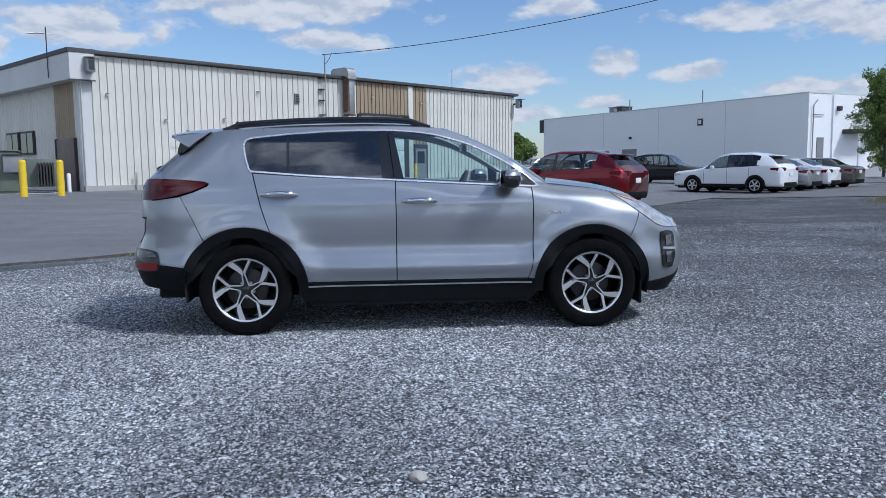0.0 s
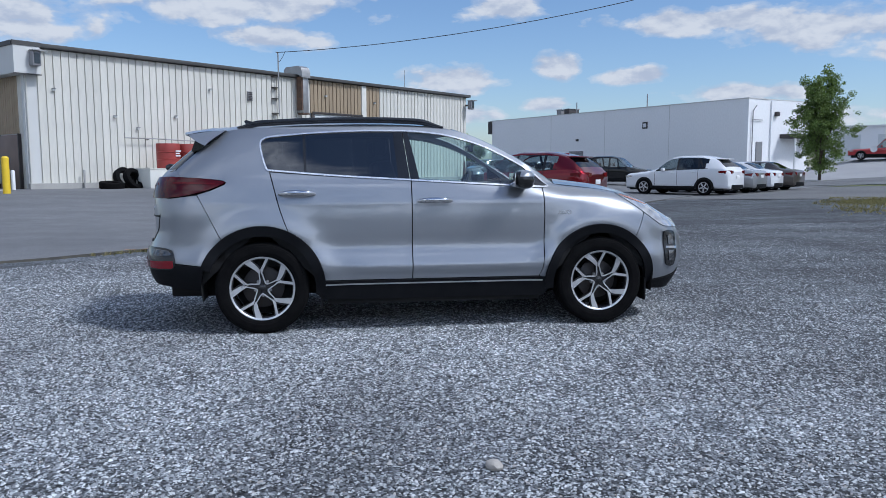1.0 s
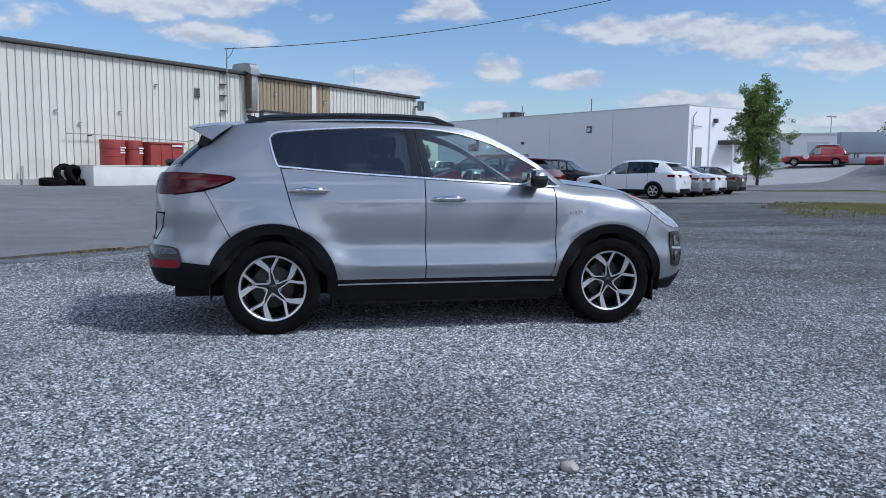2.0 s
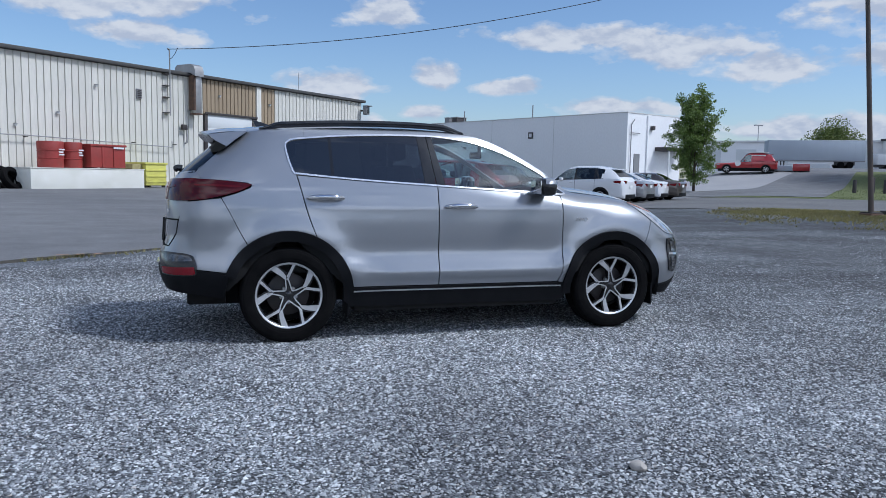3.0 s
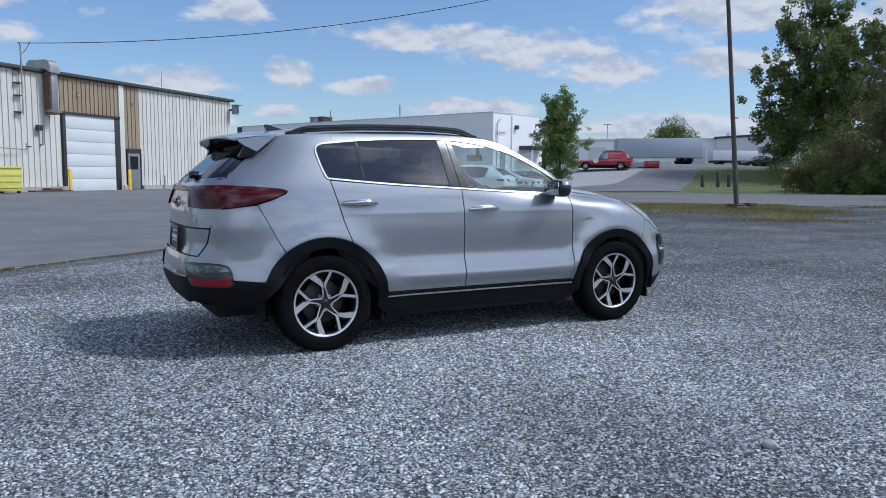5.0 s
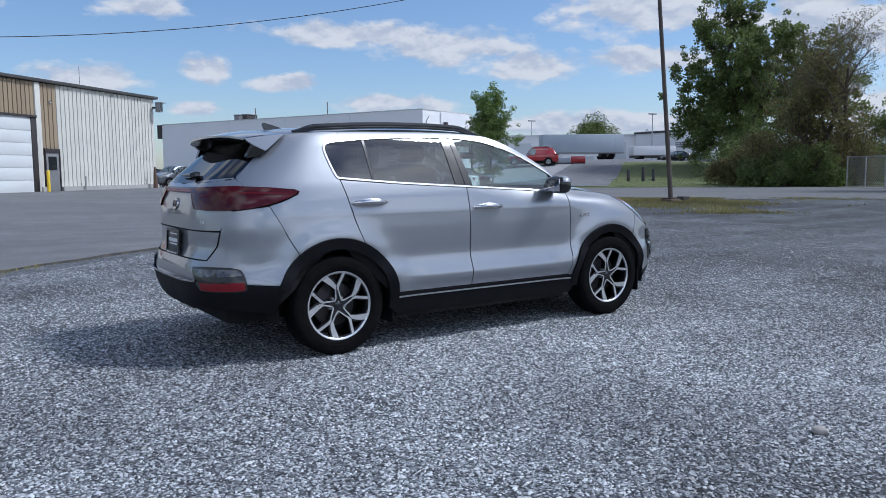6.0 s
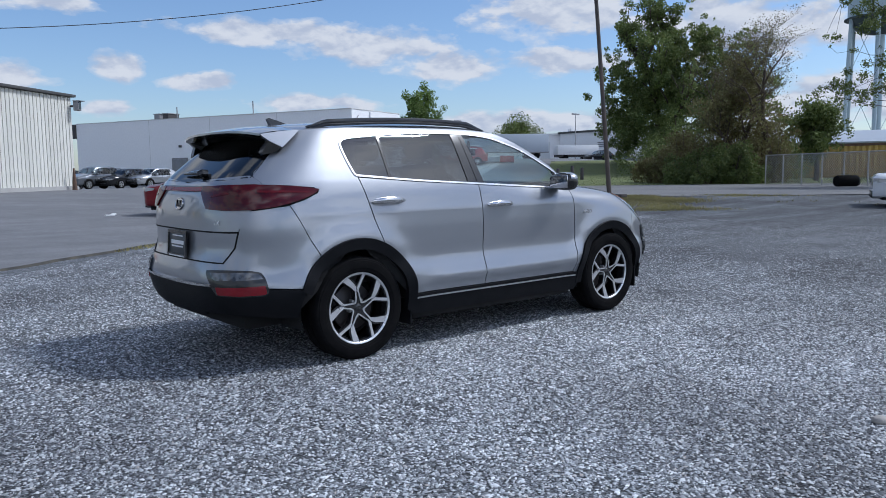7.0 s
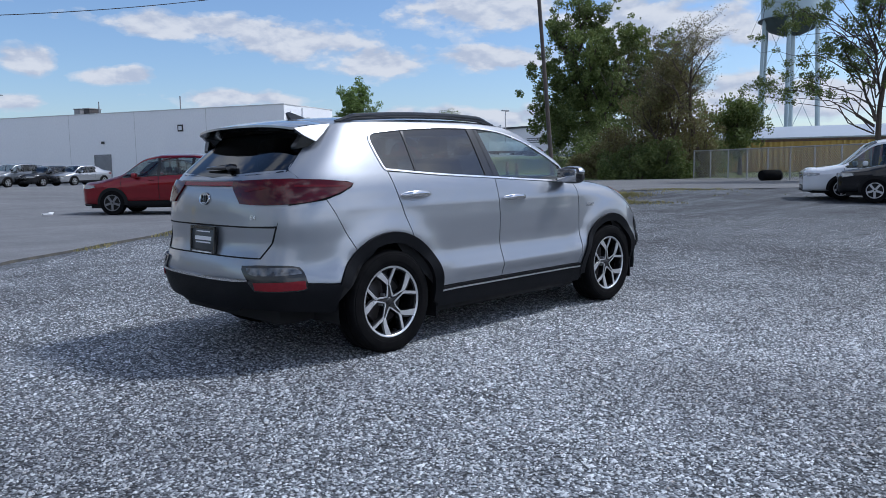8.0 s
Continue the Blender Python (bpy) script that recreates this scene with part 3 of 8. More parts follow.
def rib_panel(width, height):
    """A wall sheet with a raised standing rib at its edge."""
    bm = bmesh.new()
    prof = [(0.0, 0.01), (0.022, 0.01), (0.026, -0.052), (0.05, -0.052), (0.062, -0.03), (width * 0.5, -0.026), (width - 0.012, -0.03), (width - 0.004, 0.008)]
    lo = [bm.verts.new((x, y, 0)) for x, y in prof]
    hi = [bm.verts.new((x, y, height)) for x, y in prof]
    for i in range(len(prof) - 1):
        bm.faces.new((lo[i], lo[i + 1], hi[i + 1], hi[i]))
    return bm


def panel_run(s0, s1, z0, z1, mat, width=0.5, parent=None, m=None):
    n = max(1, round((s1 - s0) / width))
    w = (s1 - s0) / n
    me = mesh_from("panel", rib_panel(w, z1 - z0), mat, flat=True)
    for i in range(n):
        ob = new("panel", me)
        ob.parent = parent or long_building
        ob.matrix_basis = (m or Matrix()) @ pose(s0 + i * w, 0.1, z0)


panel_run(0.55, 15.7, BASE + 0.27, EAVE, "white_panel", 0.343)
panel_run(15.7, 19.85, 4.42, EAVE, "tan_panel", 0.29)
panel_run(20.25, 21.5, 2.75, EAVE, "tan_panel", 0.29)
panel_run(21.5, LONG - 0.05, BASE + 0.27, EAVE, "white_panel", 0.343)
part("post", boxes((19.86, 20.24, -0.02, 0.11, BASE, EAVE), bevel=0.01), "white_panel", long_building)
gd = part("garage_door", boxes((15.95, 19.45, 0.02, 0.10, BASE, 4.36)), "door_white", long_building, "closed white sectional roller door")
for i in range(6):
    part("slat", boxes((15.96, 19.44, -0.012, 0.018, BASE + 0.02 + i * 0.66, BASE + 0.66 + i * 0.66 - 0.004), bevel=0.002), "door_white", gd)
part("door_frame", boxes((15.75, 15.94, -0.06, 0.1, BASE, 4.42), (19.46, 19.84, -0.04, 0.1, BASE, 4.42), (15.75, 19.84, -0.10, -0.061, 4.37, 4.5), bevel=0.01), "dark_metal", long_building, "dark steel door jambs and lintel")
md = part("side_door", boxes((20.42, 21.42, -0.01, 0.06, BASE + 0.05, 2.5), bevel=0.01), "door_grey", long_building, "grey steel door with a small window")
part("frame", boxes((20.34, 20.41, -0.05, 0.09, BASE, 2.6), (21.43, 21.5, -0.05, 0.09, BASE, 2.6), (20.34, 21.5, -0.05, 0.09, 2.51, 2.74)), "dark_metal", md)
part("pane", boxes((20.6, 21.22, -0.03, -0.012, 1.55, 2.3)), "dark_glass", md)
bm = bmesh.new()
tube(bm, [(21.3, -0.02, 1.4), (21.3, -0.08, 1.4), (21.17, -0.08, 1.4)], 0.014)
part("door_handle", bm, "galvanised", md)

# near corner: canopy fascia round the end wall
part("fascia", boxes((-0.45, 0.62, -0.22, 0.1, 5.2, EAVE + 0.015), (-0.45, -0.2, 0.1, 34, 5.2, EAVE + 0.015), (-0.44, 0.1, 0.1, 34, 5.18, 5.24)), "fascia", long_building, "pale grey canopy fascia")
part("fascia_trim", boxes((-0.49, 0.65, -0.25, -0.17, EAVE + 0.02, EAVE + 0.2), (-0.51, -0.4, -0.14, 34, EAVE + 0.02, EAVE + 0.2), (-0.39, -0.11, -0.05, 34, EAVE, EAVE + 0.15), (-0.47, 0.63, -0.24, -0.2, 5.14, 5.19)), "roof_trim", long_building)
part("end_wall", boxes((0.12, 0.35, 0.35, 34, BASE - 0.6, EAVE)), "fascia", long_building)
panel_run(-0.52, -0.0, BASE + 0.05, 5.3, "white_panel", 0.26, m=pose(0, 0, 0, 0, 0, -90) @ Matrix())
for s0, s1, z0, z1, mt in ((0.0, 0.75, BASE + 0.05, 5.28, "white_panel"), (0.75, 2.95, 2.75, 5.28, "tan_panel"), (2.95, 12.0, BASE + 0.05, 5.28, "white_panel")):
    # local x runs back along the end wall
    n = max(1, round((s1 - s0) / 0.23))
    w = (s1 - s0) / n
    me = mesh_from("panel", rib_panel(w, z1 - z0), mt, flat=True)
    for i in range(n):
        ob = new("panel", me)
        ob.parent = long_building
        ob.matrix_basis = pose(0.105, 0.1 + s1 - i * w, z0, 0, 0, -90)
ed = part("end_door", boxes((-0.02, 0.10, 0.85, 2.9, BASE + 0.03, 2.7), bevel=0.01), "door_brown", long_building, "faded brown steel door")
for y0 in (0.76, 2.91):
    part("frame", boxes((-0.06, 0.1, y0, y0 + 0.08, BASE, 2.74)), "dark_metal", ed)
for y0 in (5.7, 7.75):
    wd = part("window", boxes((-0.03, 0.09, y0, y0 + 1.75, 2.1, 3.25)), "dark_metal", long_building, "small white-framed window with dark panes")
    for k in range(2):
        part("pane", boxes((-0.05, -0.032, y0 + 0.08 + k * 0.85, y0 + 0.8 + k * 0.85, 2.2, 3.15)), "dark_glass", wd)

# fittings on the long wall
duct = thing("wall_duct", "square galvanised duct bending over the roof edge", "duct", MA)
bm = bmesh.new()
box(bm, 14.72, 15.12, -0.5, -0.06, 4.35, 6.4, 0.03)
part("riser", bm, "galvanised", duct)
bm = bmesh.new()
prof = [(-0.62, 6.30), (-0.62, 6.62), (-0.52, 6.84), (-0.3, 6.95), (0.75, 6.95), (0.92, 6.8), (0.92, 6.52), (0.35, 6.52), (-0.17, 6.51)]
lo, hi = [bm.verts.new((14.55, y, z)) for y, z in prof], [bm.verts.new((15.16, y, z)) for y, z in prof]
bm.faces.new(lo)
bm.faces.new(hi[::-1])
for i in range(len(prof)):
    j = (i + 1) % len(prof)
    bm.faces.new((lo[i], hi[i], hi[j], lo[j]))
part("hood", bm, "galvanised", duct)
# dark boxes put in as the duct's shaded side and underside
part("shadow_side", boxes((14.62, 14.715, -0.48, -0.05, 4.5, 6.35), (14.66, 15.14, -0.54, -0.05, 4.26, 4.345)), "rust", duct, "dark rust-brown strip painted as the duct's shaded side")

mast = thing("service_mast", "thin steel service mast with brackets on the wall", "mast", MA)
bm = bmesh.new()
tube(bm, [(13.27, -0.16, 4.1), (13.27, -0.16, 7.45), (13.22, -0.16, 7.56), (13.14, -0.16, 7.54)], 0.035)
part("conduit", bm, "galvanised", mast)
for z in (4.25, 5.05, 5.65, 6.25):
    part("bracket", boxes((12.93, 13.3, -0.16, 0.09, z - 0.022, z + 0.022)), "dark_metal", mast)

wl_ = thing("wall_vent", "small dark louvred wall vent", "vent", MA)
part("frame", boxes((11.3, 11.6, -0.03, 0.09, 4.82, 5.32), bevel=0.02), "mid_grey", wl_)
for k in range(5):
    part("slat", boxes((11.33, 11.57, -0.05, -0.032, 4.86 + k * 0.09, 4.91 + k * 0.09)), "dark_metal", wl_)

for name_, s, z in (("flood_lamp", 0.35, 5.8), ("flood_lamp", LONG - 0.1, 5.75)):
    fl = thing(name_, "grey metal floodlight box on the building corner", "lamp", MA)
    part("housing", boxes((s - 0.2, s + 0.15, -0.6, -0.24, z - 0.3, z + 0.3), bevel=0.03), "mid_grey", fl)
    part("lens", boxes((s - 0.14, s + 0.09, -0.625, -0.602, z - 0.2, z + 0.2)), "dark_glass", fl)
    part("hood", boxes((s - 0.22, s + 0.35, -0.72, -0.24, z + 0.305, z + 0.35)), "galvanised", fl)
    part("arm", boxes((s - 0.06, s + 0.06, -0.239, 0.09, z - 0.06, z + 0.06)), "dark_metal", fl)

pipe = thing("handrail_pipe", "long thin grey pipe along the wall", "pipe", MA)
bm = bmesh.new()
tube(bm, [(4.2, -0.2, 2.9), (4.2, -0.2, 2.66), (5.6, -0.2, 2.66), (13.3, -0.2, 2.45), (13.3, -0.2, 2.75)], 0.026)
part("run", bm, "galvanised", pipe)
for s in (5.4, 8.2, 11, 13.6):
    part("bracket", boxes((s - 0.03, s + 0.03, -0.2, 0.09, 2.58, 2.62)), "dark_metal", pipe)

meter = thing("gas_meter", "grey wall meter with a short pipe", "meter", MA)
part("body", boxes((14.05, 14.38, -0.2, -0.02, 3.42, 3.7), bevel=0.03), "dark_metal", meter)
bm = bmesh.new()
tube(bm, [(14.4, -0.12, 3.6), (14.4, -0.12, 2.75), (14.4, 0.08, 2.7)], 0.05)
part("pipe", bm, "galvanised", meter)
for s, z in ((1.2, 4.62), (9.0, 5.2), (3.9, 3.6), (5.0, 3.1), (16.9, 5.45), (21.0, 5.3), (7.0, 3.75)):
    fx = thing("wall_fixture", "small weathered lamp fixture on the wall", "fixture", MA, group="wall fixtures")
    part("body", boxes((s - 0.06, s + 0.06, -0.06, 0.09, z - 0.05, z + 0.05), bevel=0.02), "fascia", fx)
    part("hood", boxes((s - 0.07, s + 0.07, -0.10, 0.05, z + 0.052, z + 0.07)), "mid_grey", fx)
for s0 in (15.6, 19.9):
    bo = thing("door_bollard", "yellow steel guard post beside the roller door", "bollard", MA, group="door guards")
    bm = bmesh.new()
    lathe(bm, [(0.0, 1.2), (0.06, 1.19), (0.085, 1.15), (0.085, 0.0)], 16, m=Matrix.Translation((s0, -0.55, BASE)))
    part("post", bm, "yellow_paint", bo)

# loading dock, drums, tank, tyres
dock = thing("loading_dock", "low white-painted concrete loading dock", "dock", MA)
part("block", boxes((4.12, 9.74, -2.4, -0.11, BASE - 0.3, 1.22), bevel=0.03), "dock_white", dock)
part("cap", boxes((4.10, 9.76, -2.42, -0.13, 1.222, 1.26), bevel=0.01), "dock_white", dock)
for s, r in ((5.66, 0.54), (6.68, 0.44)):
    dr = thing("steel_drum", "faded red steel drum standing on the dock", "drum", MA, group="drums on the dock")
    bm = bmesh.new()
    lathe(bm, [(0.0, 1.10), (r - 0.05, 1.10), (r - 0.015, 1.14), (r, 1.11), (r - 0.01, 0.76), (r + 0.02, 0.74), (r - 0.01, 0.72), (r - 0.01, 0.42), (r + 0.02, 0.4), (r - 0.01, 0.38), (r - 0.01, 0.03), (r - 0.03, 0), (0, 0)], 28, m=Matrix.Translation((s, -1.4, 1.262)))
    part("shell", bm, "red_drum", dr)
    for k in range(3):
        part("paper_label", boxes((s + 0.05, s + 0.05 + r * (0.5, 0.36, 0.44)[k], -1.42 - r, -1.385 - r, 2.02 - 0.11 * k, 2.08 - 0.11 * k)), "white_plain", dr, "torn white label strip")
cr = thing("red_skip", "dented red steel bin standing on the dock", "bin", MA)
part("body", boxes((7.22, 9.02, -2.0, -0.6, 1.30, 2.34), bevel=0.03), "red_drum", cr)
part("rim", boxes((7.17, 9.07, -2.05, -0.55, 2.26, 2.36), bevel=0.02), "red_drum", cr)
part("paper_label", boxes((8.35, 8.9, -2.065, -2.052, 2.17, 2.25)), "white_plain", cr, "torn white label")
for s in (7.5, 8.7):
    part("foot", boxes((s - 0.1, s + 0.1, -1.9, -0.7, 1.262, 1.30)), "dark_metal", cr)
for s in (7.8, 8.4):
    part("stiffener", boxes((s - 0.04, s + 0.04, -2.04, -2.001, 1.32, 2.255), bevel=0.01), "red_drum", cr)
yt = thing("yellow_tank", "pale lime-yellow steel hopper beside the dock", "hopper", MA)
part("body", boxes((10.35, 11.6, -1.75, -0.35, 0.46, 1.58), bevel=0.06), "lime_paint", yt)
part("lip", boxes((10.30, 11.65, -1.80, -0.30, 1.50, 1.60), bevel=0.02), "lime_paint", yt)
part("chute", boxes((9.78, 10.34, -1.5, -0.5, 0.9, 1.52), bevel=0.05), "rust_yellow", yt, "duller, darker yellow chute")
for k in range(3):
    part("rib", boxes((10.36, 11.59, -1.785, -1.751, 0.62 + 0.28 * k, 0.68 + 0.28 * k)), "lime_paint", yt)
for s in (10.45, 11.5):
    for y in (-1.6, -0.55):
        part("leg", boxes((s - 0.06, s + 0.06, y - 0.06, y + 0.06, BASE - 0.04, 0.50)), "dark_metal", yt)
pl = thing("timber_sill", "rusty steel plates lying along the wall foot", "plate", MA)
part("plank", boxes((13.3, 15.6, -0.7, -0.15, BASE, BASE + 0.1), (14.2, 14.9, -0.72, -0.13, BASE + 0.102, BASE + 0.2), bevel=0.01), "rust", pl)


def tyre_mesh(rad=0.34, half=0.12, hole=0.2, seg=32):
    bm = bmesh.new()
    lathe(bm, [(hole, -half * 0.7), (hole + 0.03, -half * 0.95), (rad - 0.05, -half), (rad - 0.012, -half * 0.85), (rad, -half * 0.6), (rad, half * 0.6), (rad - 0.012, half * 0.85),
               (rad - 0.05, half), (hole + 0.03, half * 0.95), (hole, half * 0.7)], seg, close=True)
    return bm


ty = tagged(part("old_tyre", tyre_mesh(0.52, 0.15, 0.3), "rubber"), "worn black truck tyre leaning by the dock", "tyre", group="old tyres")
ty.matrix_basis = MA @ pose(3.85, -1.5, 0.77, 62, 0, 20)
copy_thing(ty, MA @ pose(2.75, -1.6, 0.52, 6, 0, -8))
copy_thing(ty, MA @ pose(3.62, -1.1, 0.80, 66, 0, 8))
cone = thing("narrow_cone", "slim dark post cone by the wall end", "cone", MA)
bm = bmesh.new()
lathe(bm, [(0, 1.45), (0.05, 1.44), (0.16, 0.05), (0.22, 0.05), (0.22, 0), (0, 0)], 16, m=Matrix.Translation((LONG - 1.0, -0.5, BASE - 0.02)))
part("shell", bm, "rust", cone)
vp = thing("wall_stub", "short standpipe at the wall foot", "pipe", MA)
for s in (2.25, 23.3):
    bm = bmesh.new()
    tube(bm, [(s, -0.2, BASE - 0.05), (s, -0.2, BASE + 0.85)], 0.05)
    part("riser", bm, "concrete", vp)
aerial = thing("roof_aerial", "thin rooftop television aerial", "aerial", MA)
bm = bmesh.new()
tube(bm, [(-0.5, 2.0, 5.4), (-0.5, 2.0, 7.6)], 0.025)
part("mast", bm, "dark_metal", aerial)
bm = bmesh.new()
tube(bm, [(-0.5, 1.9, 7.3), (-0.5, 4.2, 7.6)], 0.018)
for k in range(6):
    tube(bm, [(-0.85 + 0.03 * k, 2.2 + 0.35 * k, 7.36 + 0.045 * k), (-0.15 - 0.03 * k, 2.2 + 0.35 * k, 7.36 + 0.045 * k)], 0.01, 5)
part("antenna", bm, "galvanised", aerial)
for s in (27.2,):
    wh = thing("roof_rod", "thin whip rod on the roof", "aerial", MA)
    bm = bmesh.new()
    tube(bm, [(s, 3, EAVE + 0.15), (s, 3, EAVE + 1.9)], 0.02)
    part("rod", bm, "galvanised", wh)

# electrical cabinets and guard posts before the end wall
tb = thing("transformer", "olive-green electrical transformer cabinet", "cabinet", Matrix.Translation((-15.6, 26.3, 0.34)) @ pose(0, 0, 0, 0, 0, 20))
part("tank", boxes((-1.5, 0.3, -0.7, 0.7, 0.05, 1.75), bevel=0.04), "green_box", tb)
part("door", boxes((-1.45, -0.6, -0.76, -0.702, 0.15, 1.65), (-0.55, 0.25, -0.76, -0.702, 0.15, 1.65), bevel=0.015), "green_box", tb)
part("side_box", boxes((0.301, 1.7, -0.5, 0.6, 0.3, 1.45), bevel=0.04), "green_box", tb)
for k in range(6):
    part("fin", boxes((1.0 + 0.11 * k, 1.05 + 0.11 * k, -0.9, -0.502, 0.35, 1.3)), "dark_metal", tb)
part("control_box", boxes((-0.2, 0.5, -0.98, -0.765, 0.9, 1.6), bevel=0.03), "mid_grey", tb, "grey control box with a rain hood")
part("rain_hood", boxes((-0.24, 0.54, -1.04, -0.76, 1.605, 1.66)), "dark_metal", tb)
part("warning_label", boxes((-1.25, -1.0, -0.772, -0.762, 1.2, 1.42)), "white_plain", tb)
part("lid", boxes((-1.55, 0.34, -0.75, 0.74, 1.752, 1.82), bevel=0.02), "green_box", tb)
part("pad", boxes((-1.7, 1.9, -1.0, 0.9, -0.1, 0.049), bevel=0.02), "concrete", tb)
for x, y in ((-13.4, 22.4), (-12.4, 23.2)):
    gb = thing("guard_post", "thick yellow concrete-filled guard post", "bollard", Matrix.Translation((x, y, land(x, y) + 0.03)), group="yellow guard posts")
    bm = bmesh.new()
    lathe(bm, [(0, 1.36), (0.08, 1.35), (0.125, 1.29), (0.13, 0.0)], 20)
    part("post", bm, "yellow_paint", gb)
wp_ = thing("white_post", "short white pipe post by the wall", "bollard", Matrix.Translation((-13.6, 27.0, land(-13.6, 27) + 0.03)))
bm = bmesh.new()
lathe(bm, [(0, 0.82), (0.06, 0.81), (0.08, 0.78), (0.08, 0)], 14)
part("post", bm, "white_plain", wp_)

# ---- white block building ----
C0, C1 = Vector((37.4, 58.6, 0)), Vector((21.6, 95.7, 0))
cd = (C1 - C0).normalized()
ci = Vector((cd.y, -cd.x, 0))
MB = Matrix.Translation(C0) @ Matrix((cd, ci, Vector((0, 0, 1)))).transposed().to_4x4()
BL, BT = (C1 - C0).length, 7.5
block_building = thing("block_building", "large plain white-painted block warehouse with a flat roof", "building", MB)
for slab_ in ((0, BL, 0, 0.3), (0, 0.3, 0.301, 9), (BL - 0.3, BL, 0.301, 9), (0, BL, 9.001, 9.3)):
    part("wall", boxes((*slab_, -0.5, BT)), "block_wall", block_building)
part("roof", boxes((0.31, BL - 0.31, 0.31, 8.99, BT - 0.6, BT - 0.4)), "mid_grey", block_building)
part("coping", boxes((-0.05, BL + 0.05, -0.05, 0.34, BT + 0.002, BT + 0.09), (-0.05, 0.35, 0.341, 9.3, BT + 0.002, BT + 0.09)), "fascia", block_building)
for s in (9.3, 18.6, 27.9):
    part("control_joint", boxes((s - 0.03, s + 0.03, -0.012, 0.0, 0, BT)), "fascia", block_building)
dd = part("door", boxes((22.2, 24.3, -0.05, -0.001, 0.05, 3.0), bevel=0.01), "door_grey", block_building, "grey steel double door")
part("frame", boxes((22.05, 22.19, -0.07, -0.001, 0.05, 3.15), (24.31, 24.45, -0.07, -0.001, 0.05, 3.15), (22.05, 24.45, -0.07, -0.001, 3.01, 3.15)), "mid_grey", dd)
wv = part("wall_vent", boxes((12.2, 12.9, -0.08, -0.001, 5.3, 6.0), bevel=0.02), "dark_metal", block_building, "dark square louvred vent")
part("grille", boxes((12.35, 12.75, -0.1, -0.081, 5.45, 5.85)), "white_plain", wv)
part("lamp", boxes((22.9, 23.2, -0.2, -0.001, 4.3, 4.55)), "dark_metal", block_building)
part("corner_box", boxes((BL, BL + 0.7, -0.2, 0.6, 5.8, 7.5)), "dark_metal", block_building)

# ---- silver SUV ----
M["silver"] = flake_paint("silver", (0.285, 0.298, 0.322), 0.62, 0.32, 0.06)
M["cladding"] = material("cladding", (0.006, 0.0065, 0.008), 0.55, spec=0.10, var=0.4, scale=9, second=(0.013, 0.013, 0.0145), bump=0.12, bump_scale=260)
M["gloss_black"] = material("gloss_black", (0.008, 0.008, 0.009), 0.22, coat=0.3, rough_var=0.04, scale=6)
M["liner"] = material("liner", (0.004, 0.004, 0.0045), 0.9, var=0.4, scale=8)
M["chrome"] = material("chrome", (0.55, 0.55, 0.56), 0.10, 1.0, rough_var=0.04, scale=10)
M["bright_trim"] = material("bright_trim", (0.80, 0.80, 0.81), 0.24, 0.75, rough_var=0.04, scale=10)
M["satin_silver"] = material("satin_silver", (0.55, 0.55, 0.56), 0.32, 0.9, rough_var=0.06, scale=10)
M["machined"] = material("machined", (0.60, 0.60, 0.61), 0.32, 0.75, rough_var=0.06, scale=20, fine=0.05, fine_scale=300)
M["tail_red"] = material("tail_red", (0.04, 0.001, 0.002), 0.10, spec=0.4, var=0.7, scale=7, second=(0.10, 0.003, 0.006))
M["lamp_line"] = material("lamp_line", (0.10, 0.003, 0.006), 0.2, spec=0.3, var=0.4, scale=30, second=(0.06, 0.002, 0.004))
M["reflector_red"] = material("reflector_red", (0.20, 0.005, 0.012), 0.25, spec=0.4, var=0.4, scale=40, second=(0.12, 0.003, 0.008))
M["lamp_clear"] = material("lamp_clear", (0.72, 0.73, 0.75), 0.12, 0.6, coat=1.0, var=0.6, scale=14, second=(0.10, 0.11, 0.12))
M["lamp_smoke"] = material("lamp_smoke", (0.20, 0.205, 0.215), 0.15, 0.6, coat=0.5, var=0.9, scale=22, second=(0.015, 0.015, 0.018))
M["amber"] = material("amber", (0.55, 0.26, 0.17), 0.15, coat=1.0)
M["seat"] = material("seat", (0.035, 0.034, 0.036), 0.7, var=0.4, scale=9, bump=0.2, bump_scale=90)
M["headliner"] = material("headliner", (0.30, 0.30, 0.29), 0.9, var=0.2, scale=5)
M["plate_dark"] = material("plate_dark", (0.045, 0.05, 0.055), 0.4, var=0.3, scale=20)
M["clear_glass"] = glass_material("clear_glass", (0.80, 0.93, 0.91), head_on=0.13)
M["privacy_glass"] = glass_material("privacy_glass", (0.07, 0.075, 0.08), head_on=0.13)

ZS = [0.22, 0.40, 0.50, 0.56, 0.64, 0.78, 0.92, 1.02, 1.10, 1.18, 1.26, 1.34, 1.42, 1.50, 1.56, 1.64]
WS = [0.865, 0.896, 0.907, 0.904, 0.883, 0.884, 0.882, 0.868, 0.853, 0.826, 0.790, 0.752, 0.713, 0.672, 0.635, 0.56]
NR, NF, XR, XF = 4.6, 4.0, -1.0, 1.0


def spline_table(xs, ys, n=400):
    """A smooth curve through a few knots, sampled finely."""
    xs, ys = np.array(xs, float), np.array(ys, float)
    d = np.gradient(ys, xs)
    fx = np.linspace(xs[0], xs[-1], n)
    i = np.clip(np.searchsorted(xs, fx) - 1, 0, len(xs) - 2)
    h = xs[i + 1] - xs[i]
    t = (fx - xs[i]) / h
    fy = (2 * t**3 - 3 * t**2 + 1) * ys[i] + (t**3 - 2 * t**2 + t) * h * d[i] + (-2 * t**3 + 3 * t**2) * ys[i + 1] + (t**3 - t**2) * h * d[i + 1]
    return lambda x: float(np.interp(x, fx, fy))


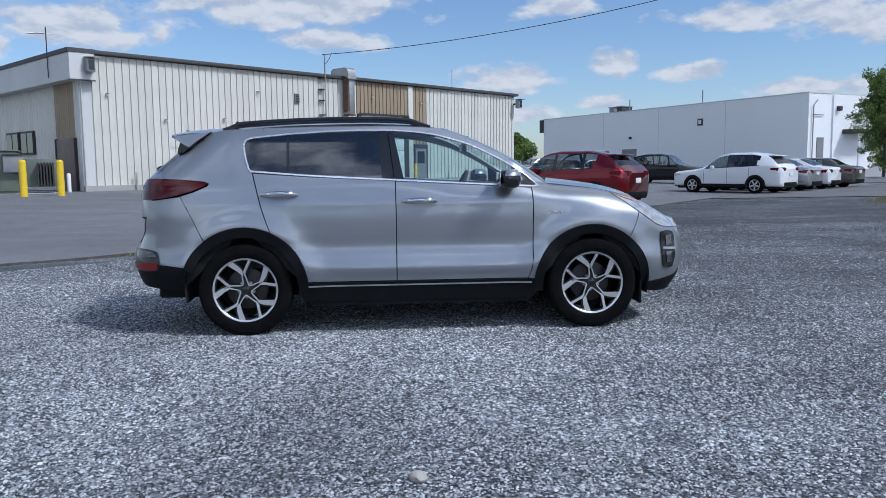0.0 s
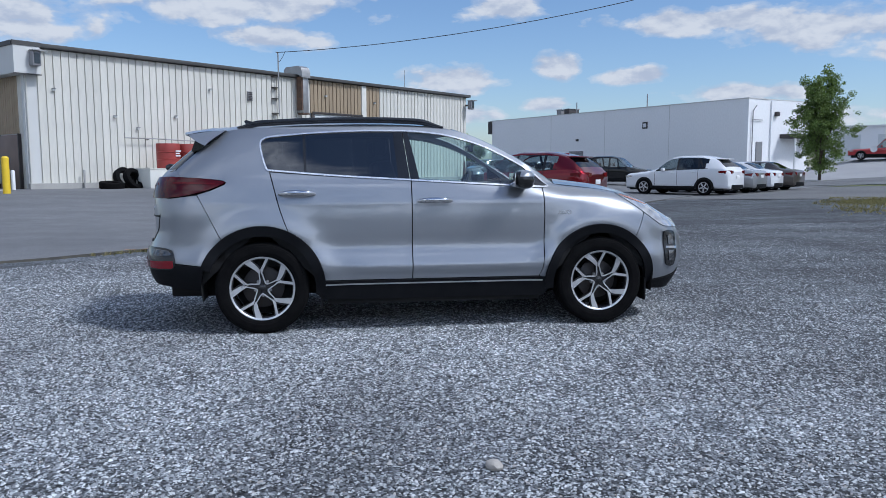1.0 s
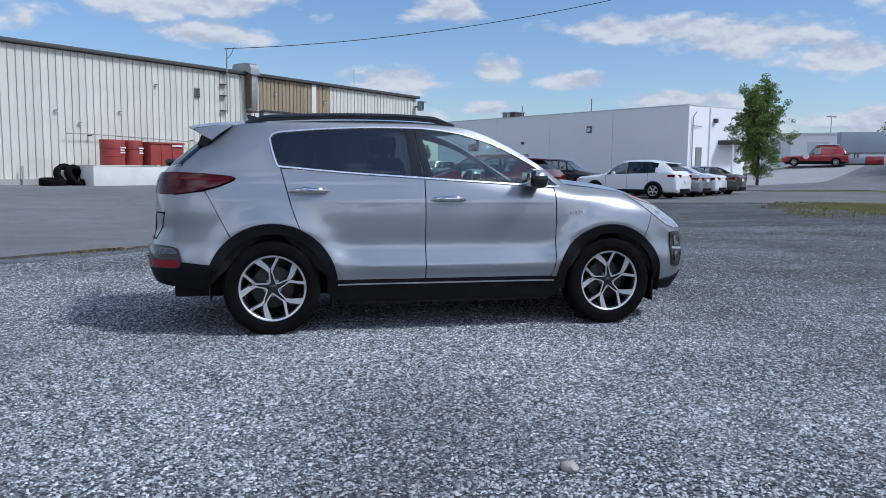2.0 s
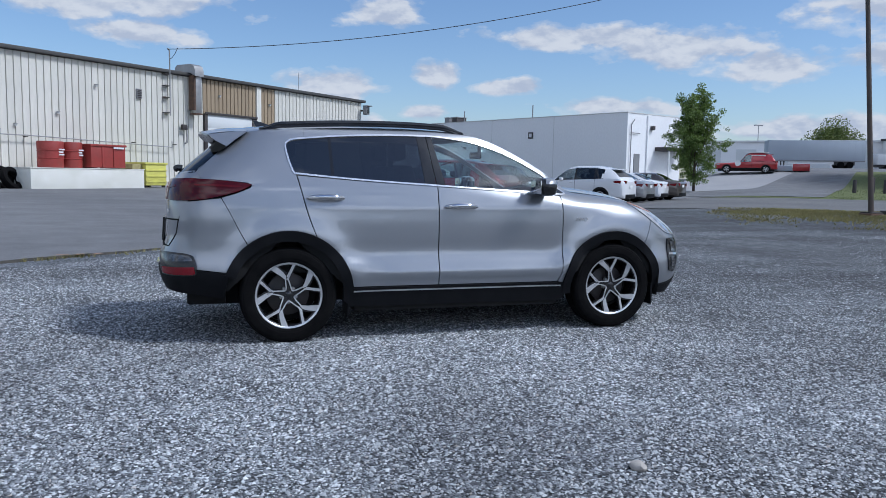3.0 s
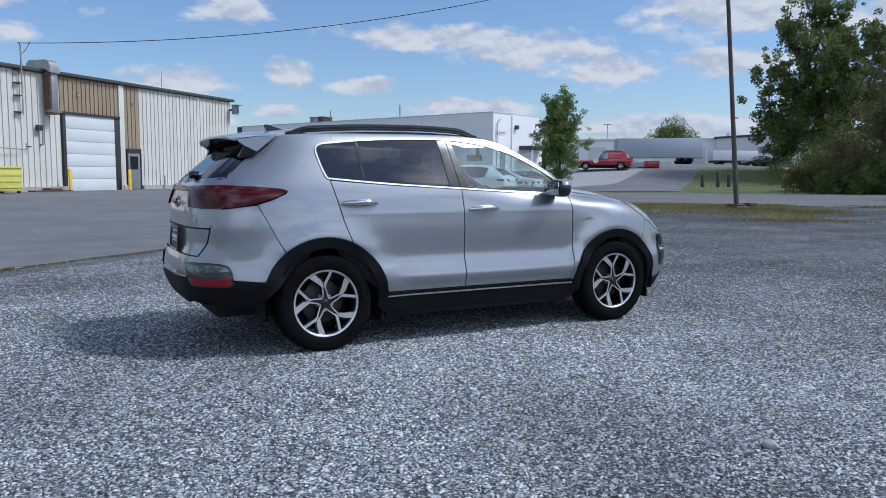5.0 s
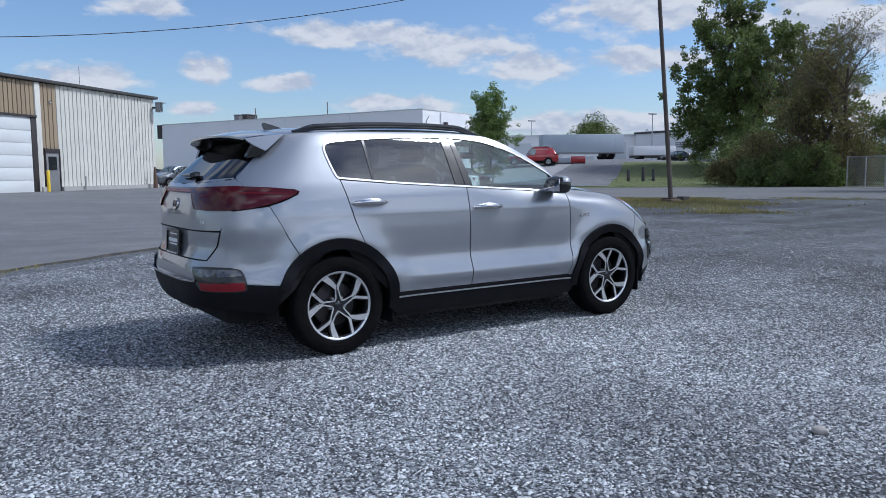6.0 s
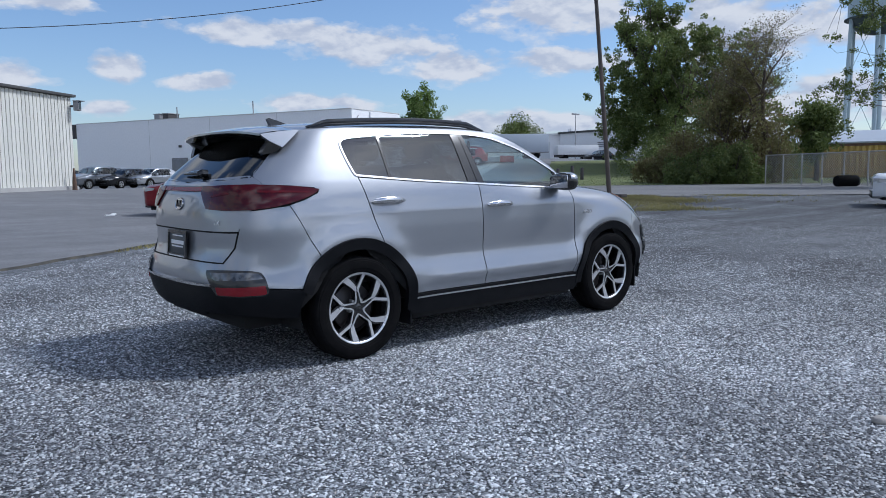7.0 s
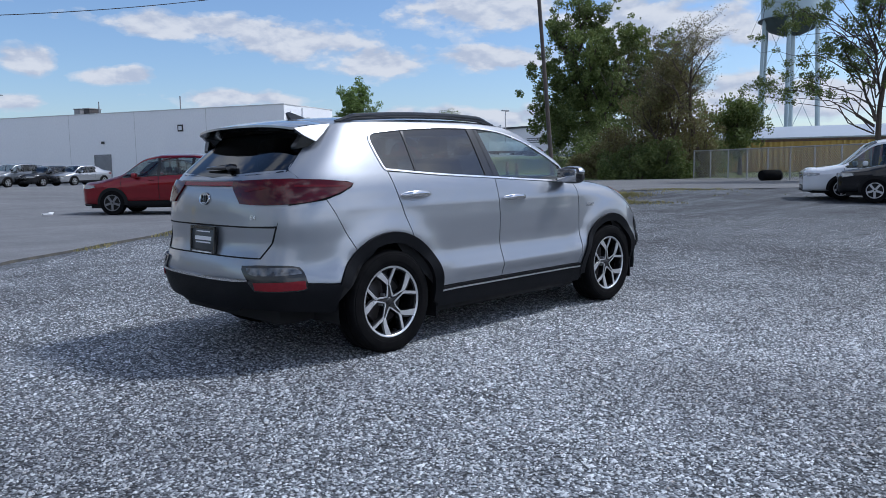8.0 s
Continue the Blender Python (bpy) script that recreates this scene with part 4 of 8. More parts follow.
half_at = spline_table(ZS, WS)
rear_at = spline_table([0.30, 0.38, 0.46, 0.56, 0.64, 0.70, 0.76, 0.90, 1.10, 1.18, 1.24, 1.34, 1.45, 1.60],
                       [-2.14, -2.20, -2.235, -2.25, -2.243, -2.225, -2.205, -2.20, -2.18, -2.15, -2.10, -1.99, -1.86, -1.69])
front_at = spline_table([0.22, 0.35, 0.47, 0.66, 0.80, 0.90, 1.0, 1.1, 1.6], [2.08, 2.17, 2.22, 2.225, 2.18, 2.12, 2.04, 1.95, 1.6])
fender_top = spline_table([0.6, 0.95, 1.2, 1.5, 1.75, 1.97, 2.15], [1.16, 1.135, 1.108, 1.062, 0.985, 0.872, 0.78])
HUBS, HUBZ = (-1.335, 1.335), 0.352


def skin(x, z, y):
    """Relief of the flank: haunches, door hollow, rolled fender top."""
    d = 0.0
    for hx in HUBS:
        r = math.hypot(x - hx, z - HUBZ)
        d += 0.030 * math.exp(-((r - 0.47) / 0.10) ** 2) * smooth(z, 0.3, 0.55)
    mid = smooth(x, -0.95, -0.5) * (1 - smooth(x, 0.55, 0.95))
    d += mid * (0.018 * math.exp(-((z - 0.50) / 0.045) ** 2) - 0.004 * math.exp(-((z - 0.70) / 0.09) ** 2))
    d += 0.005 * math.exp(-((z - 1.00) / 0.04) ** 2) * smooth(x, -2.0, -1.5) * (1 - smooth(x, 0.9, 1.4))
    roll = smooth(x, 0.72, 1.1)
    if roll > 0:
        u = min(1.0, max(0.0, 1 - (fender_top(x) - z) / 0.17))
        d -= roll * 0.15 * (1 - math.sqrt(max(0.0, 1 - u * u)))
    # greenhouse narrows forwards
    d -= 0.055 * smooth(z, 1.02, 1.2) * smooth(x, -0.3, 0.9)
    return d


def chart(q, z):
    """The right-hand skin unrolled: q is x along the flank and goes on round the corners to the middle of either end."""
    b, ra, fa = half_at(z), XR - rear_at(z), front_at(z) - XF
    ur, uf = 2 ** (-1 / NR), 2 ** (-1 / NF)
    xs, xe = XR - ur * ra, XF + uf * fa
    if q < xs:
        w = ur * b - (xs - q)
        x, y = XR - ra * max(0.0, 1 - abs(w / b) ** NR) ** (1 / NR), w
    elif q < XR:
        x, y = q, b * max(0.0, 1 - ((XR - q) / ra) ** NR) ** (1 / NR)
    elif q <= XF:
        x, y = q, b
    elif q <= xe:
        x, y = q, b * max(0.0, 1 - ((q - XF) / fa) ** NF) ** (1 / NF)
    else:
        w = uf * b - (q - xe)
        x, y = XF + fa * max(0.0, 1 - abs(w / b) ** NF) ** (1 / NF), w
    s = skin(x, z, y) * min(1.0, max(0.0, y / b * 1.15)) ** 2
    return Vector((x, -(y + s), z))


def Q(w, z):
    """Unrolled place on the rear face, w metres off the middle."""
    return XR - 2 ** (-1 / NR) * (XR - rear_at(z)) - 2 ** (-1 / NR) * half_at(z) + w, z


def QF(w, z):
    return XF + 2 ** (-1 / NF) * (front_at(z) - XF) + 2 ** (-1 / NF) * half_at(z) - w, z


def normal_of(f, a, b, out=None):
    e = 0.004
    n = (f(a + e, b) - f(a - e, b)).cross(f(a, b + e) - f(a, b - e))
    n.normalize()
    return n


def curve(pts, n=6):
    """A smooth run through points of a plane."""
    p = [Vector((*v, 0)) for v in pts]
    out = []
    for i in range(len(p) - 1):
        a, b, c, d = p[max(i - 1, 0)], p[i], p[i + 1], p[min(i + 2, len(p) - 1)]
        for k in range(n):
            t = k / n
            v = 0.5 * (2 * b + (c - a) * t + (2 * a - 5 * b + 4 * c - d) * t * t + (3 * b - a - 3 * c + d) * t**3)
            out.append((v.x, v.y))
    out.append(tuple(pts[-1]))
    return out


def arc(cx, cz, r, a0, a1, n=28):
    return [(cx + r * math.cos(radians(a0 + (a1 - a0) * i / n)), cz + r * math.sin(radians(a0 + (a1 - a0) * i / n))) for i in range(n + 1)]


def shell_mesh(name, outline, f, mat, offset=0.0, depth=0.012, res=0.035, clips=(), sign=1, mirror=False, both=False, flip=False):
    """A panel cut from a surface f(a, b) along an outline, with its edges turned in by depth. Normals follow the surface."""
    bm = bmesh.new()
    bm.faces.new([bm.verts.new((a, b, 0)) for a, b in outline])
    bmesh.ops.triangulate(bm, faces=bm.faces[:], ngon_method="EAR_CLIP")
    for (pa, pb), (na, nb) in clips:
        bmesh.ops.bisect_plane(bm, geom=bm.verts[:] + bm.edges[:] + bm.faces[:], plane_co=(pa, pb, 0), plane_no=(na, nb, 0), clear_outer=True)
    xs, ys = [v.co.x for v in bm.verts], [v.co.y for v in bm.verts]
    for axis, lo, hi in ((0, min(xs), max(xs)), (1, min(ys), max(ys))):
        k = math.floor(lo / res) + 1
        while k * res < hi:
            co, no = [0, 0, 0], [0, 0, 0]
            co[axis], no[axis] = k * res, 1
            bmesh.ops.bisect_plane(bm, geom=bm.verts[:] + bm.edges[:] + bm.faces[:], dist=1e-6, plane_co=co, plane_no=no)
            k += 1
    bmesh.ops.remove_doubles(bm, verts=bm.verts[:], dist=1e-5)
    bm.verts.index_update()
    bm.normal_update()
    verts, norms, faces = [], [], []
    for v in bm.verts:
        n = normal_of(f, v.co.x, v.co.y)
        p = f(v.co.x, v.co.y)
        verts.append(p + n * sign * offset)
        norms.append(n * sign)
    for fc in bm.faces:
        ids = [v.index for v in fc.verts]
        a, b, c = (verts[i] for i in ids[:3])
        if (b - a).cross(c - a).dot(norms[ids[0]]) < 0:
            ids = ids[::-1]
        faces.append(ids)
    if depth:
        edge = {}
        for e in bm.edges:
            if len(e.link_faces) == 1:
                a, b = e.verts
                mid = e.link_faces[0].calc_center_median()
                out2 = Vector((a.co.y - b.co.y, b.co.x - a.co.x, 0))
                if out2.dot((a.co + b.co) / 2 - mid) < 0:
                    out2 = -out2
                q = (a.co + b.co) / 2 + out2.normalized() * 0.004
                w = f(q.x, q.y) - f((a.co.x + b.co.x) / 2, (a.co.y + b.co.y) / 2)
                w.normalize()
                base = len(verts)
                for v in (a, b):
                    verts.append(verts[v.index].copy())
                    norms.append(w)
                for v in (b, a):
                    verts.append(verts[v.index] - norms[v.index] * depth)
                    norms.append(w)
                ids = [base, base + 1, base + 2, base + 3]
                if (verts[base + 1] - verts[base]).cross(verts[base + 2] - verts[base]).dot(w) < 0:
                    ids = ids[::-1]
                faces.append(ids)
    bm.free()
    if mirror or both:
        mv = [Vector((v.x, -v.y, v.z)) for v in verts]
        mn = [Vector((v.x, -v.y, v.z)) for v in norms]
        if both:
            k = len(verts)
            faces = faces + [[i + k for i in fc[::-1]] for fc in faces]
            verts, norms = verts + mv, norms + mn
        else:
            verts, norms, faces = mv, mn, [fc[::-1] for fc in faces]
    me = bpy.data.meshes.new(name)
    me.from_pydata([tuple(v) for v in verts], [], faces)
    me.materials.append(M[mat])
    me.polygons.foreach_set("use_smooth", [True] * len(me.polygons))
    me.normals_split_custom_set_from_vertices([tuple(n) for n in norms])
    me.update()
    return me


hero = thing("silver_suv", "silver compact SUV with dark cladding parked on the gravel", "car")


def panel(name, outline, mat="silver", pair=True, parent=None, label="", **kw):
    """A body panel on the right, and its twin on the left."""
    made = []
    kw.setdefault("sign", chart_sign)
    for mir in ((False, True) if pair else (False,)):
        par = parent[1 if mir else 0] if isinstance(parent, (list, tuple)) else (parent or hero)
        ob = new(name, shell_mesh(name, outline, kw.get("f", chart), mat, mirror=mir, **{k: v for k, v in kw.items() if k != "f"}))
        ob.parent = par
        if label:
            tagged(ob, label)
        made.append(ob)
    return made


chart_sign = 1 if normal_of(chart, 0.0, 0.6).y < 0 else -1


def ribbon(outline, width, closed=True):
    """A narrow band round an outline, as an outline with a slit."""
    n = len(outline)
    inn, out = [], []
    for i in range(n):
        a = Vector((*outline[(i - 1) % n if closed else max(i - 1, 0)], 0))
        b = Vector((*outline[(i + 1) % n if closed else min(i + 1, n - 1)], 0))
        d = (b - a).normalized()
        no = Vector((-d.y, d.x, 0)) * width / 2
        p = Vector((*outline[i], 0))
        inn.append((p.x - no.x, p.y - no.y))
        out.append((p.x + no.x, p.y + no.y))
    return inn, out


def band_mesh(name, outline, f, mat, width, offset=0.006, depth=0.012, closed=True, mirror=False, both=False, sign=1):
    inn, out = ribbon(outline, width, closed)
    n = len(outline)
    verts, norms, faces = [], [], []
    for a, b in zip(inn, out):
        na = normal_of(f, *outline[len(verts) // 4]) * sign
        pa, pb = f(*a), f(*b)
        verts += [pa + na * (offset - depth), pa + na * offset, pb + na * offset, pb + na * (offset - depth)]
    for i in range(n if closed else n - 1):
        j = (i + 1) % n
        for k in range(3):
            faces.append([4 * i + k, 4 * i + k + 1, 4 * j + k + 1, 4 * j + k])
    if mirror or both:
        mv = [Vector((v.x, -v.y, v.z)) for v in verts]
        if both:
            k = len(verts)
            faces, verts = faces + [[i + k for i in fc] for fc in faces], verts + mv
        else:
            verts = mv
    bm = bmesh.new()
    vs = [bm.verts.new(v) for v in verts]
    for fc in faces:
        bm.faces.new([vs[i] for i in fc])
    return mesh_from(name, bm, mat)


def band(name, outline, mat, width, pair=True, parent=None, label="", **kw):
    for mir in ((False, True) if pair else (False,)):
        par = parent[1 if mir else 0] if isinstance(parent, (list, tuple)) else (parent or hero)
        ob = new(name, band_mesh(name, outline, kw.get("f", chart), mat, width, mirror=mir, sign=kw.get("sign", chart_sign), **{k: v for k, v in kw.items() if k not in ("f", "sign")}))
        ob.parent = par
        if label:
            tagged(ob, label)


GAP = 0.0025
AR, AF = 0.445, 0.432  # arch openings, rear and front


def ang(hx, p):
    return math.degrees(math.atan2(p[1] - HUBZ, p[0] - hx))


def on_arch(hx, r, deg):
    return hx + r * math.cos(radians(deg)), HUBZ + r * math.sin(radians(deg))


# window line
dlo_low = curve([(-1.278, 1.243), (-0.79, 1.203), (-0.23, 1.170), (0.40, 1.133), (0.885, 1.106)])
dlo_top = curve([(0.925, 1.112), (0.83, 1.197), (0.70, 1.283), (0.55, 1.365), (0.39, 1.439), (0.22, 1.492), (0.083, 1.524), (-0.10, 1.545), (-0.27, 1.552), (-0.61, 1.549), (-0.956, 1.530), (-1.20, 1.507)])
dlo_rear = curve([(-1.20, 1.507), (-1.295, 1.493), (-1.338, 1.455), (-1.325, 1.36), (-1.295, 1.265), (-1.278, 1.243)])
dlo = dlo_low + dlo_top + dlo_rear[1:-1]
edge_top = spline_table([-1.72, -1.6, -1.3, -0.95, -0.6, -0.27, 0.08, 0.20, 0.35], [1.525, 1.548, 1.572, 1.594, 1.604, 1.602, 1.578, 1.556, 1.51])
pillar = curve([(0.16, 1.565), (0.30, 1.522), (0.43, 1.466), (0.56, 1.400), (0.70, 1.318), (0.83, 1.237), (0.93, 1.172), (1.0, 1.128)])

# doors
fd = panel("front_door", [(-0.186, 1.158)] + curve([(-0.186, 1.158), (0.40, 1.124), (0.862, 1.096)])[1:] + curve([(0.862, 1.096), (0.866, 0.89), (0.858, 0.58), (0.845, 0.47), (0.82, 0.405)])[1:] + [(-0.186, 0.405), (-0.184, 0.9)], label="silver front door")
rear_arc = arc(-1.335, HUBZ, AR, 8, 60, 24)
rd = panel("rear_door", curve([(-1.262, 1.228), (-0.79, 1.193), (-0.194, 1.161)]) + [(-0.192, 0.9), (-0.194, 0.405), (-0.885, 0.405)] + rear_arc[1:]
           + curve([rear_arc[-1], (-1.145, 0.82), (-1.19, 0.95), (-1.232, 1.11), (-1.262, 1.228)])[1:-1], label="silver rear door")
# front wing
top_run = [(x, fender_top(x) - 0.003) for x in np.linspace(0.99, 1.50, 12)]
hi_a, lo_a = ang(1.335, (1.63, 0.70)), 176
panel("front_fender", [(0.871, 1.098), (0.95, 1.125)] + top_run + curve([(1.50, 1.055), (1.60, 0.995), (1.72, 0.905)])[1:] + curve([(1.72, 0.905), (1.68, 0.80), on_arch(1.335, AF, hi_a)])[1:]
      + arc(1.335, HUBZ, AF, hi_a, lo_a, 36)[1:] + [(0.862, 0.395), (0.829, 0.405), (0.853, 0.47), (0.866, 0.58), (0.875, 0.89)], label="silver front wing")
# quarter panel with roof side and windscreen pillar
roof_run = [(x, edge_top(x)) for x in np.linspace(0.14, -1.62, 40)]
panel("quarter_panel", [(-1.270, 1.228)] + curve([(-1.270, 1.228), (-1.24, 1.11), (-1.198, 0.95), (-1.152, 0.82), on_arch(-1.335, AR, 60.8)])[1:] + arc(-1.335, HUBZ, AR, 61.3, 128, 24)[1:]
      + curve([on_arch(-1.335, AR, 128), (-1.68, 0.83), (-1.74, 0.95), (-1.80, 1.062)])[1:] + [(-1.70, 1.092), (-1.60, 1.135), (-1.585, 1.156), (-1.62, 1.172), (-1.8, 1.189), (-2.0, 1.198), Q(0.745, 1.198)]
      + curve([Q(0.745, 1.198), (-1.96, 1.255), (-1.88, 1.33), (-1.79, 1.415), (-1.70, 1.49), (-1.62, 1.545)])[1:] + [(x, edge_top(x)) for x in np.linspace(-1.60, -1.20, 10)]
      + [(-1.20, 1.507)] + dlo_rear[1:], label="silver rear quarter and pillar")
panel("roof_side", [(x, edge_top(x)) for x in np.linspace(-1.197, 0.14, 28)] + pillar[1:] + [(0.94, 1.118)] + dlo_top[1:], label="silver roof side and windscreen pillar")

# glass
gl = {}
gl["q"] = panel("quarter_glass", dlo, "privacy_glass", offset=-0.004, depth=0.0, clips=(((-1.015, 1.35), (1, 0.03)),), label="dark privacy glass")
gl["r"] = panel("rear_window", dlo, "privacy_glass", offset=-0.004, depth=0.0, clips=(((-0.995, 1.35), (-1, -0.03)), ((-0.30, 1.35), (1, 0.08))), label="dark privacy glass")
gl["f"] = panel("front_window", dlo, "clear_glass", offset=-0.004, depth=0.0, clips=(((-0.165, 1.35), (-1, -0.2)), ((0.75, 1.2), (1, 0.12))), label="clear front side glass")
for g in gl.values():
    for ob in g:
        ob.visible_shadow = False
panel("divider", dlo, "gloss_black", offset=0.0, clips=(((-1.015, 1.35), (-1, -0.03)), ((-0.994, 1.35), (1, 0.03))))
panel("door_pillar", dlo, "gloss_black", offset=0.001, clips=(((-0.302, 1.35), (-1, -0.08)), ((-0.221, 1.35), (1, 0.12))), label="gloss black door pillar")
panel("door_pillar", dlo, "gloss_black", offset=0.001, clips=(((-0.215, 1.35), (-1, -0.12)), ((-0.160, 1.35), (1, 0.2))), label="gloss black door pillar")
panel("sail_panel", dlo, "gloss_black", offset=0.0, clips=(((0.745, 1.2), (-1, -0.12)),))
band("window_trim", dlo, "bright_trim", 0.012, label="bright chrome window surround")

# lower cladding
panel("sill", [(-0.893, 0.398), (0.885, 0.398), (0.905, 0.30), (0.86, 0.245), (-0.88, 0.255), (-0.925, 0.30)], "cladding", offset=0.012, depth=0.03, label="black plastic sill cladding")
band("sill_trim", [(x, 0.374) for x in np.linspace(-0.86, 0.85, 24)], "satin_silver", 0.010, closed=False, offset=0.018)


band("wheel_arch", arc(-1.335, HUBZ, 0.440, -7, 160, 60), "cladding", 0.076, closed=False, offset=0.016, depth=0.05, label="black plastic wheel arch")
band("wheel_arch", arc(1.335, HUBZ, 0.427, -4, 187, 66), "cladding", 0.070, closed=False, offset=0.016, depth=0.05, label="black plastic wheel arch")

# rear end
glass_low = [(0.722, 1.262), (0.66, 1.238), (0.50, 1.222), (0.25, 1.214), (0.0, 1.212)]
mid_run = [Q(0, z) for z in np.linspace(1.206, 0.898, 14)]
panel("tailgate", mid_run + [ Q(0.3, 0.898), Q(0.696, 0.905)] + [Q(0.702, 0.94), Q(0.715, 1.03), Q(0.722, 1.19), Q(0.735, 1.202), (-1.972, 1.252)] + [Q(w, z - 0.006) for w, z in glass_low[1:-1]], pair=False, both=True, label="silver tailgate")
panel("tailgate_lower", [Q(0, z) for z in np.linspace(0.890, 0.704, 10)] + [ Q(0.62, 0.704), Q(0.672, 0.80), Q(0.694, 0.897), Q(0.3, 0.890)], pair=False, both=True, offset=-0.007, label="recessed silver lower tailgate")
glass_side = curve([(-1.962, 1.262), (-1.884, 1.334), (-1.794, 1.419), (-1.715, 1.485)])
back_glass = [Q(w, z) for w, z in glass_low[:0:-1]] + glass_side + [Q(0.45, 1.492), Q(0.2, 1.50)] + [Q(0, z) for z in np.linspace(1.505, 1.23, 12)]
bg = panel("rear_glass", back_glass, "privacy_glass", pair=False, both=True, depth=0.0, offset=0.0, label="dark tinted rear glass")
bg[0].visible_shadow = False
lamp_out = curve([(-1.588, 1.156), (-1.70, 1.172), (-1.85, 1.184), (-2.0, 1.190), Q(0.72, 1.190), Q(0.55, 1.186), Q(0.32, 1.176)]) + curve([Q(0.32, 1.172), Q(0.345, 1.13), Q(0.44, 1.040)], 4)[1:] + curve([Q(0.44, 1.040), Q(0.60, 1.034), Q(0.72, 1.036), (-2.0, 1.040), (-1.88, 1.056), (-1.74, 1.090), (-1.64, 1.126), (-1.588, 1.156)])[1:-1]
lamp_ = panel("tail_lamp", lamp_out, "tail_red", offset=0.014, depth=0.03, res=0.02, label="dark red wraparound tail lamp")
panel("light_bar", [Q(w, z + 0.014) for w, z in ((0.62, 1.118), (0.48, 1.098), (0.46, 1.108), (0.60, 1.132))], "lamp_line", parent=lamp_, offset=0.0165, depth=0.004, res=0.02)
panel("light_bar", curve([(-1.66, 1.142), (-1.80, 1.150), (-1.98, 1.152)]) + curve([(-1.98, 1.140), (-1.80, 1.137), (-1.66, 1.134)]), "lamp_line", parent=lamp_, offset=0.0165, depth=0.004, res=0.02)
panel("light_band", [Q(0, 1.150), Q(0.335, 1.152), Q(0.325, 1.176), Q(0, 1.173)], "reflector_red", pair=False, both=True, offset=0.012, depth=0.02, label="slim dark red light band")
band("light_band_trim", [Q(w, 1.178 + 0.005 * w) for w in np.linspace(0, 0.4, 10)], "gloss_black", 0.010, pair=False, both=True, closed=False, offset=0.009)
# rear bumper
bum_top = [Q(0, z) for z in np.linspace(0.560, 0.700, 8)] + [ Q(0.62, 0.700), Q(0.679, 0.80), Q(0.705, 0.92), Q(0.719, 1.028), (-2.0, 1.033), (-1.88, 1.049), (-1.805, 1.058)]
bum_arc = arc(-1.335, HUBZ, AR, 129, 156, 12)
panel("rear_bumper", bum_top + curve([(-1.805, 1.058), (-1.745, 0.95), (-1.686, 0.83), bum_arc[0]])[1:-1] + bum_arc + [(-1.80, 0.535), (-1.96, 0.548), Q(0.72, 0.556), Q(0.55, 0.560)], pair=False, both=True, label="silver rear bumper")
low_arc = arc(-1.335, HUBZ, 0.45, 156, 180, 8)
panel("bumper_valance", [Q(0, 0.552), Q(0.55, 0.552), Q(0.72, 0.548), (-1.96, 0.540), (-1.80, 0.527)] + low_arc + [(-1.80, 0.345), (-2.02, 0.372), Q(0.60, 0.385), Q(0.40, 0.375), Q(0.36, 0.35)] + [Q(0, z) for z in np.linspace(0.345, 0.54, 10)], "cladding", pair=False, both=True, offset=0.010, depth=0.05, label="black plastic bumper valance")
panel("skid_trim", curve([Q(0, 0.548), Q(0.30, 0.551), Q(0.56, 0.561)]) + curve([Q(0.56, 0.575), Q(0.30, 0.563), Q(0, 0.560)]), "chrome", pair=False, both=True, offset=0.024, depth=0.03, res=0.03, label="satin chrome bumper strip")
fog_o = curve([Q(0.50, 0.655), Q(0.62, 0.662), Q(0.74, 0.662), (-2.03, 0.655), (-2.0, 0.645)]) + curve([(-1.985, 0.615), (-1.975, 0.565), (-1.972, 0.535)])[0:] + [(-1.975, 0.515), (-2.0, 0.505), Q(0.74, 0.500), Q(0.60, 0.505), Q(0.56, 0.55), Q(0.50, 0.63)]
fog = panel("fog_surround", fog_o, "gloss_black", offset=0.014, depth=0.03, res=0.025, label="gloss black fog lamp surround")
panel("fog_lens", [Q(0.54, 0.642), Q(0.74, 0.648), (-2.02, 0.641), (-2.0, 0.620), (-1.998, 0.606), Q(0.74, 0.598), Q(0.60, 0.597), Q(0.56, 0.612)], "lamp_smoke", parent=fog, offset=0.019, depth=0.006, res=0.025, label="clear reversing lamp lens")
panel("reflector", [Q(0.60, 0.557), Q(0.74, 0.560), (-1.988, 0.566), (-1.984, 0.520), (-2.0, 0.512), Q(0.74, 0.508), Q(0.61, 0.511)], "reflector_red", parent=fog, offset=0.019, depth=0.006, res=0.025, label="red bumper reflector")
# dark inner shell behind the gaps, with wheel openings
inner = [
    [Q(0.02, 0.36), Q(0.4, 0.36), (-1.95, 0.36)] + arc(-1.335, HUBZ, 0.452, 178, 90, 20) + [(-1.335, 0.82), Q(0.02, 0.82)],
    arc(-1.335, HUBZ, 0.452, 90, 2, 20) + arc(1.335, HUBZ, 0.44, 178, 90, 20) + [(1.335, 0.82), (-1.335, 0.82)],
    arc(1.335, HUBZ, 0.44, 90, 2, 20) + [(1.95, 0.30), QF(0.4, 0.28), QF(0.02, 0.28), QF(0.02, 0.74), QF(0.5, 0.74), (1.92, 0.74), (1.74, 0.82), (1.335, 0.82)],
    [Q(0.02, 0.82), (-1.335, 0.82), (1.335, 0.82), (1.74, 0.82), (1.70, 0.87), (1.50, 0.96), (1.2, 1.062), (0.95, 1.09), (0.40, 1.118), (-0.23, 1.152), (-0.79, 1.185), (-1.26, 1.215), (-1.60, 1.19), (-2.0, 1.19), Q(0.5, 1.19), Q(0.02, 1.19)]]
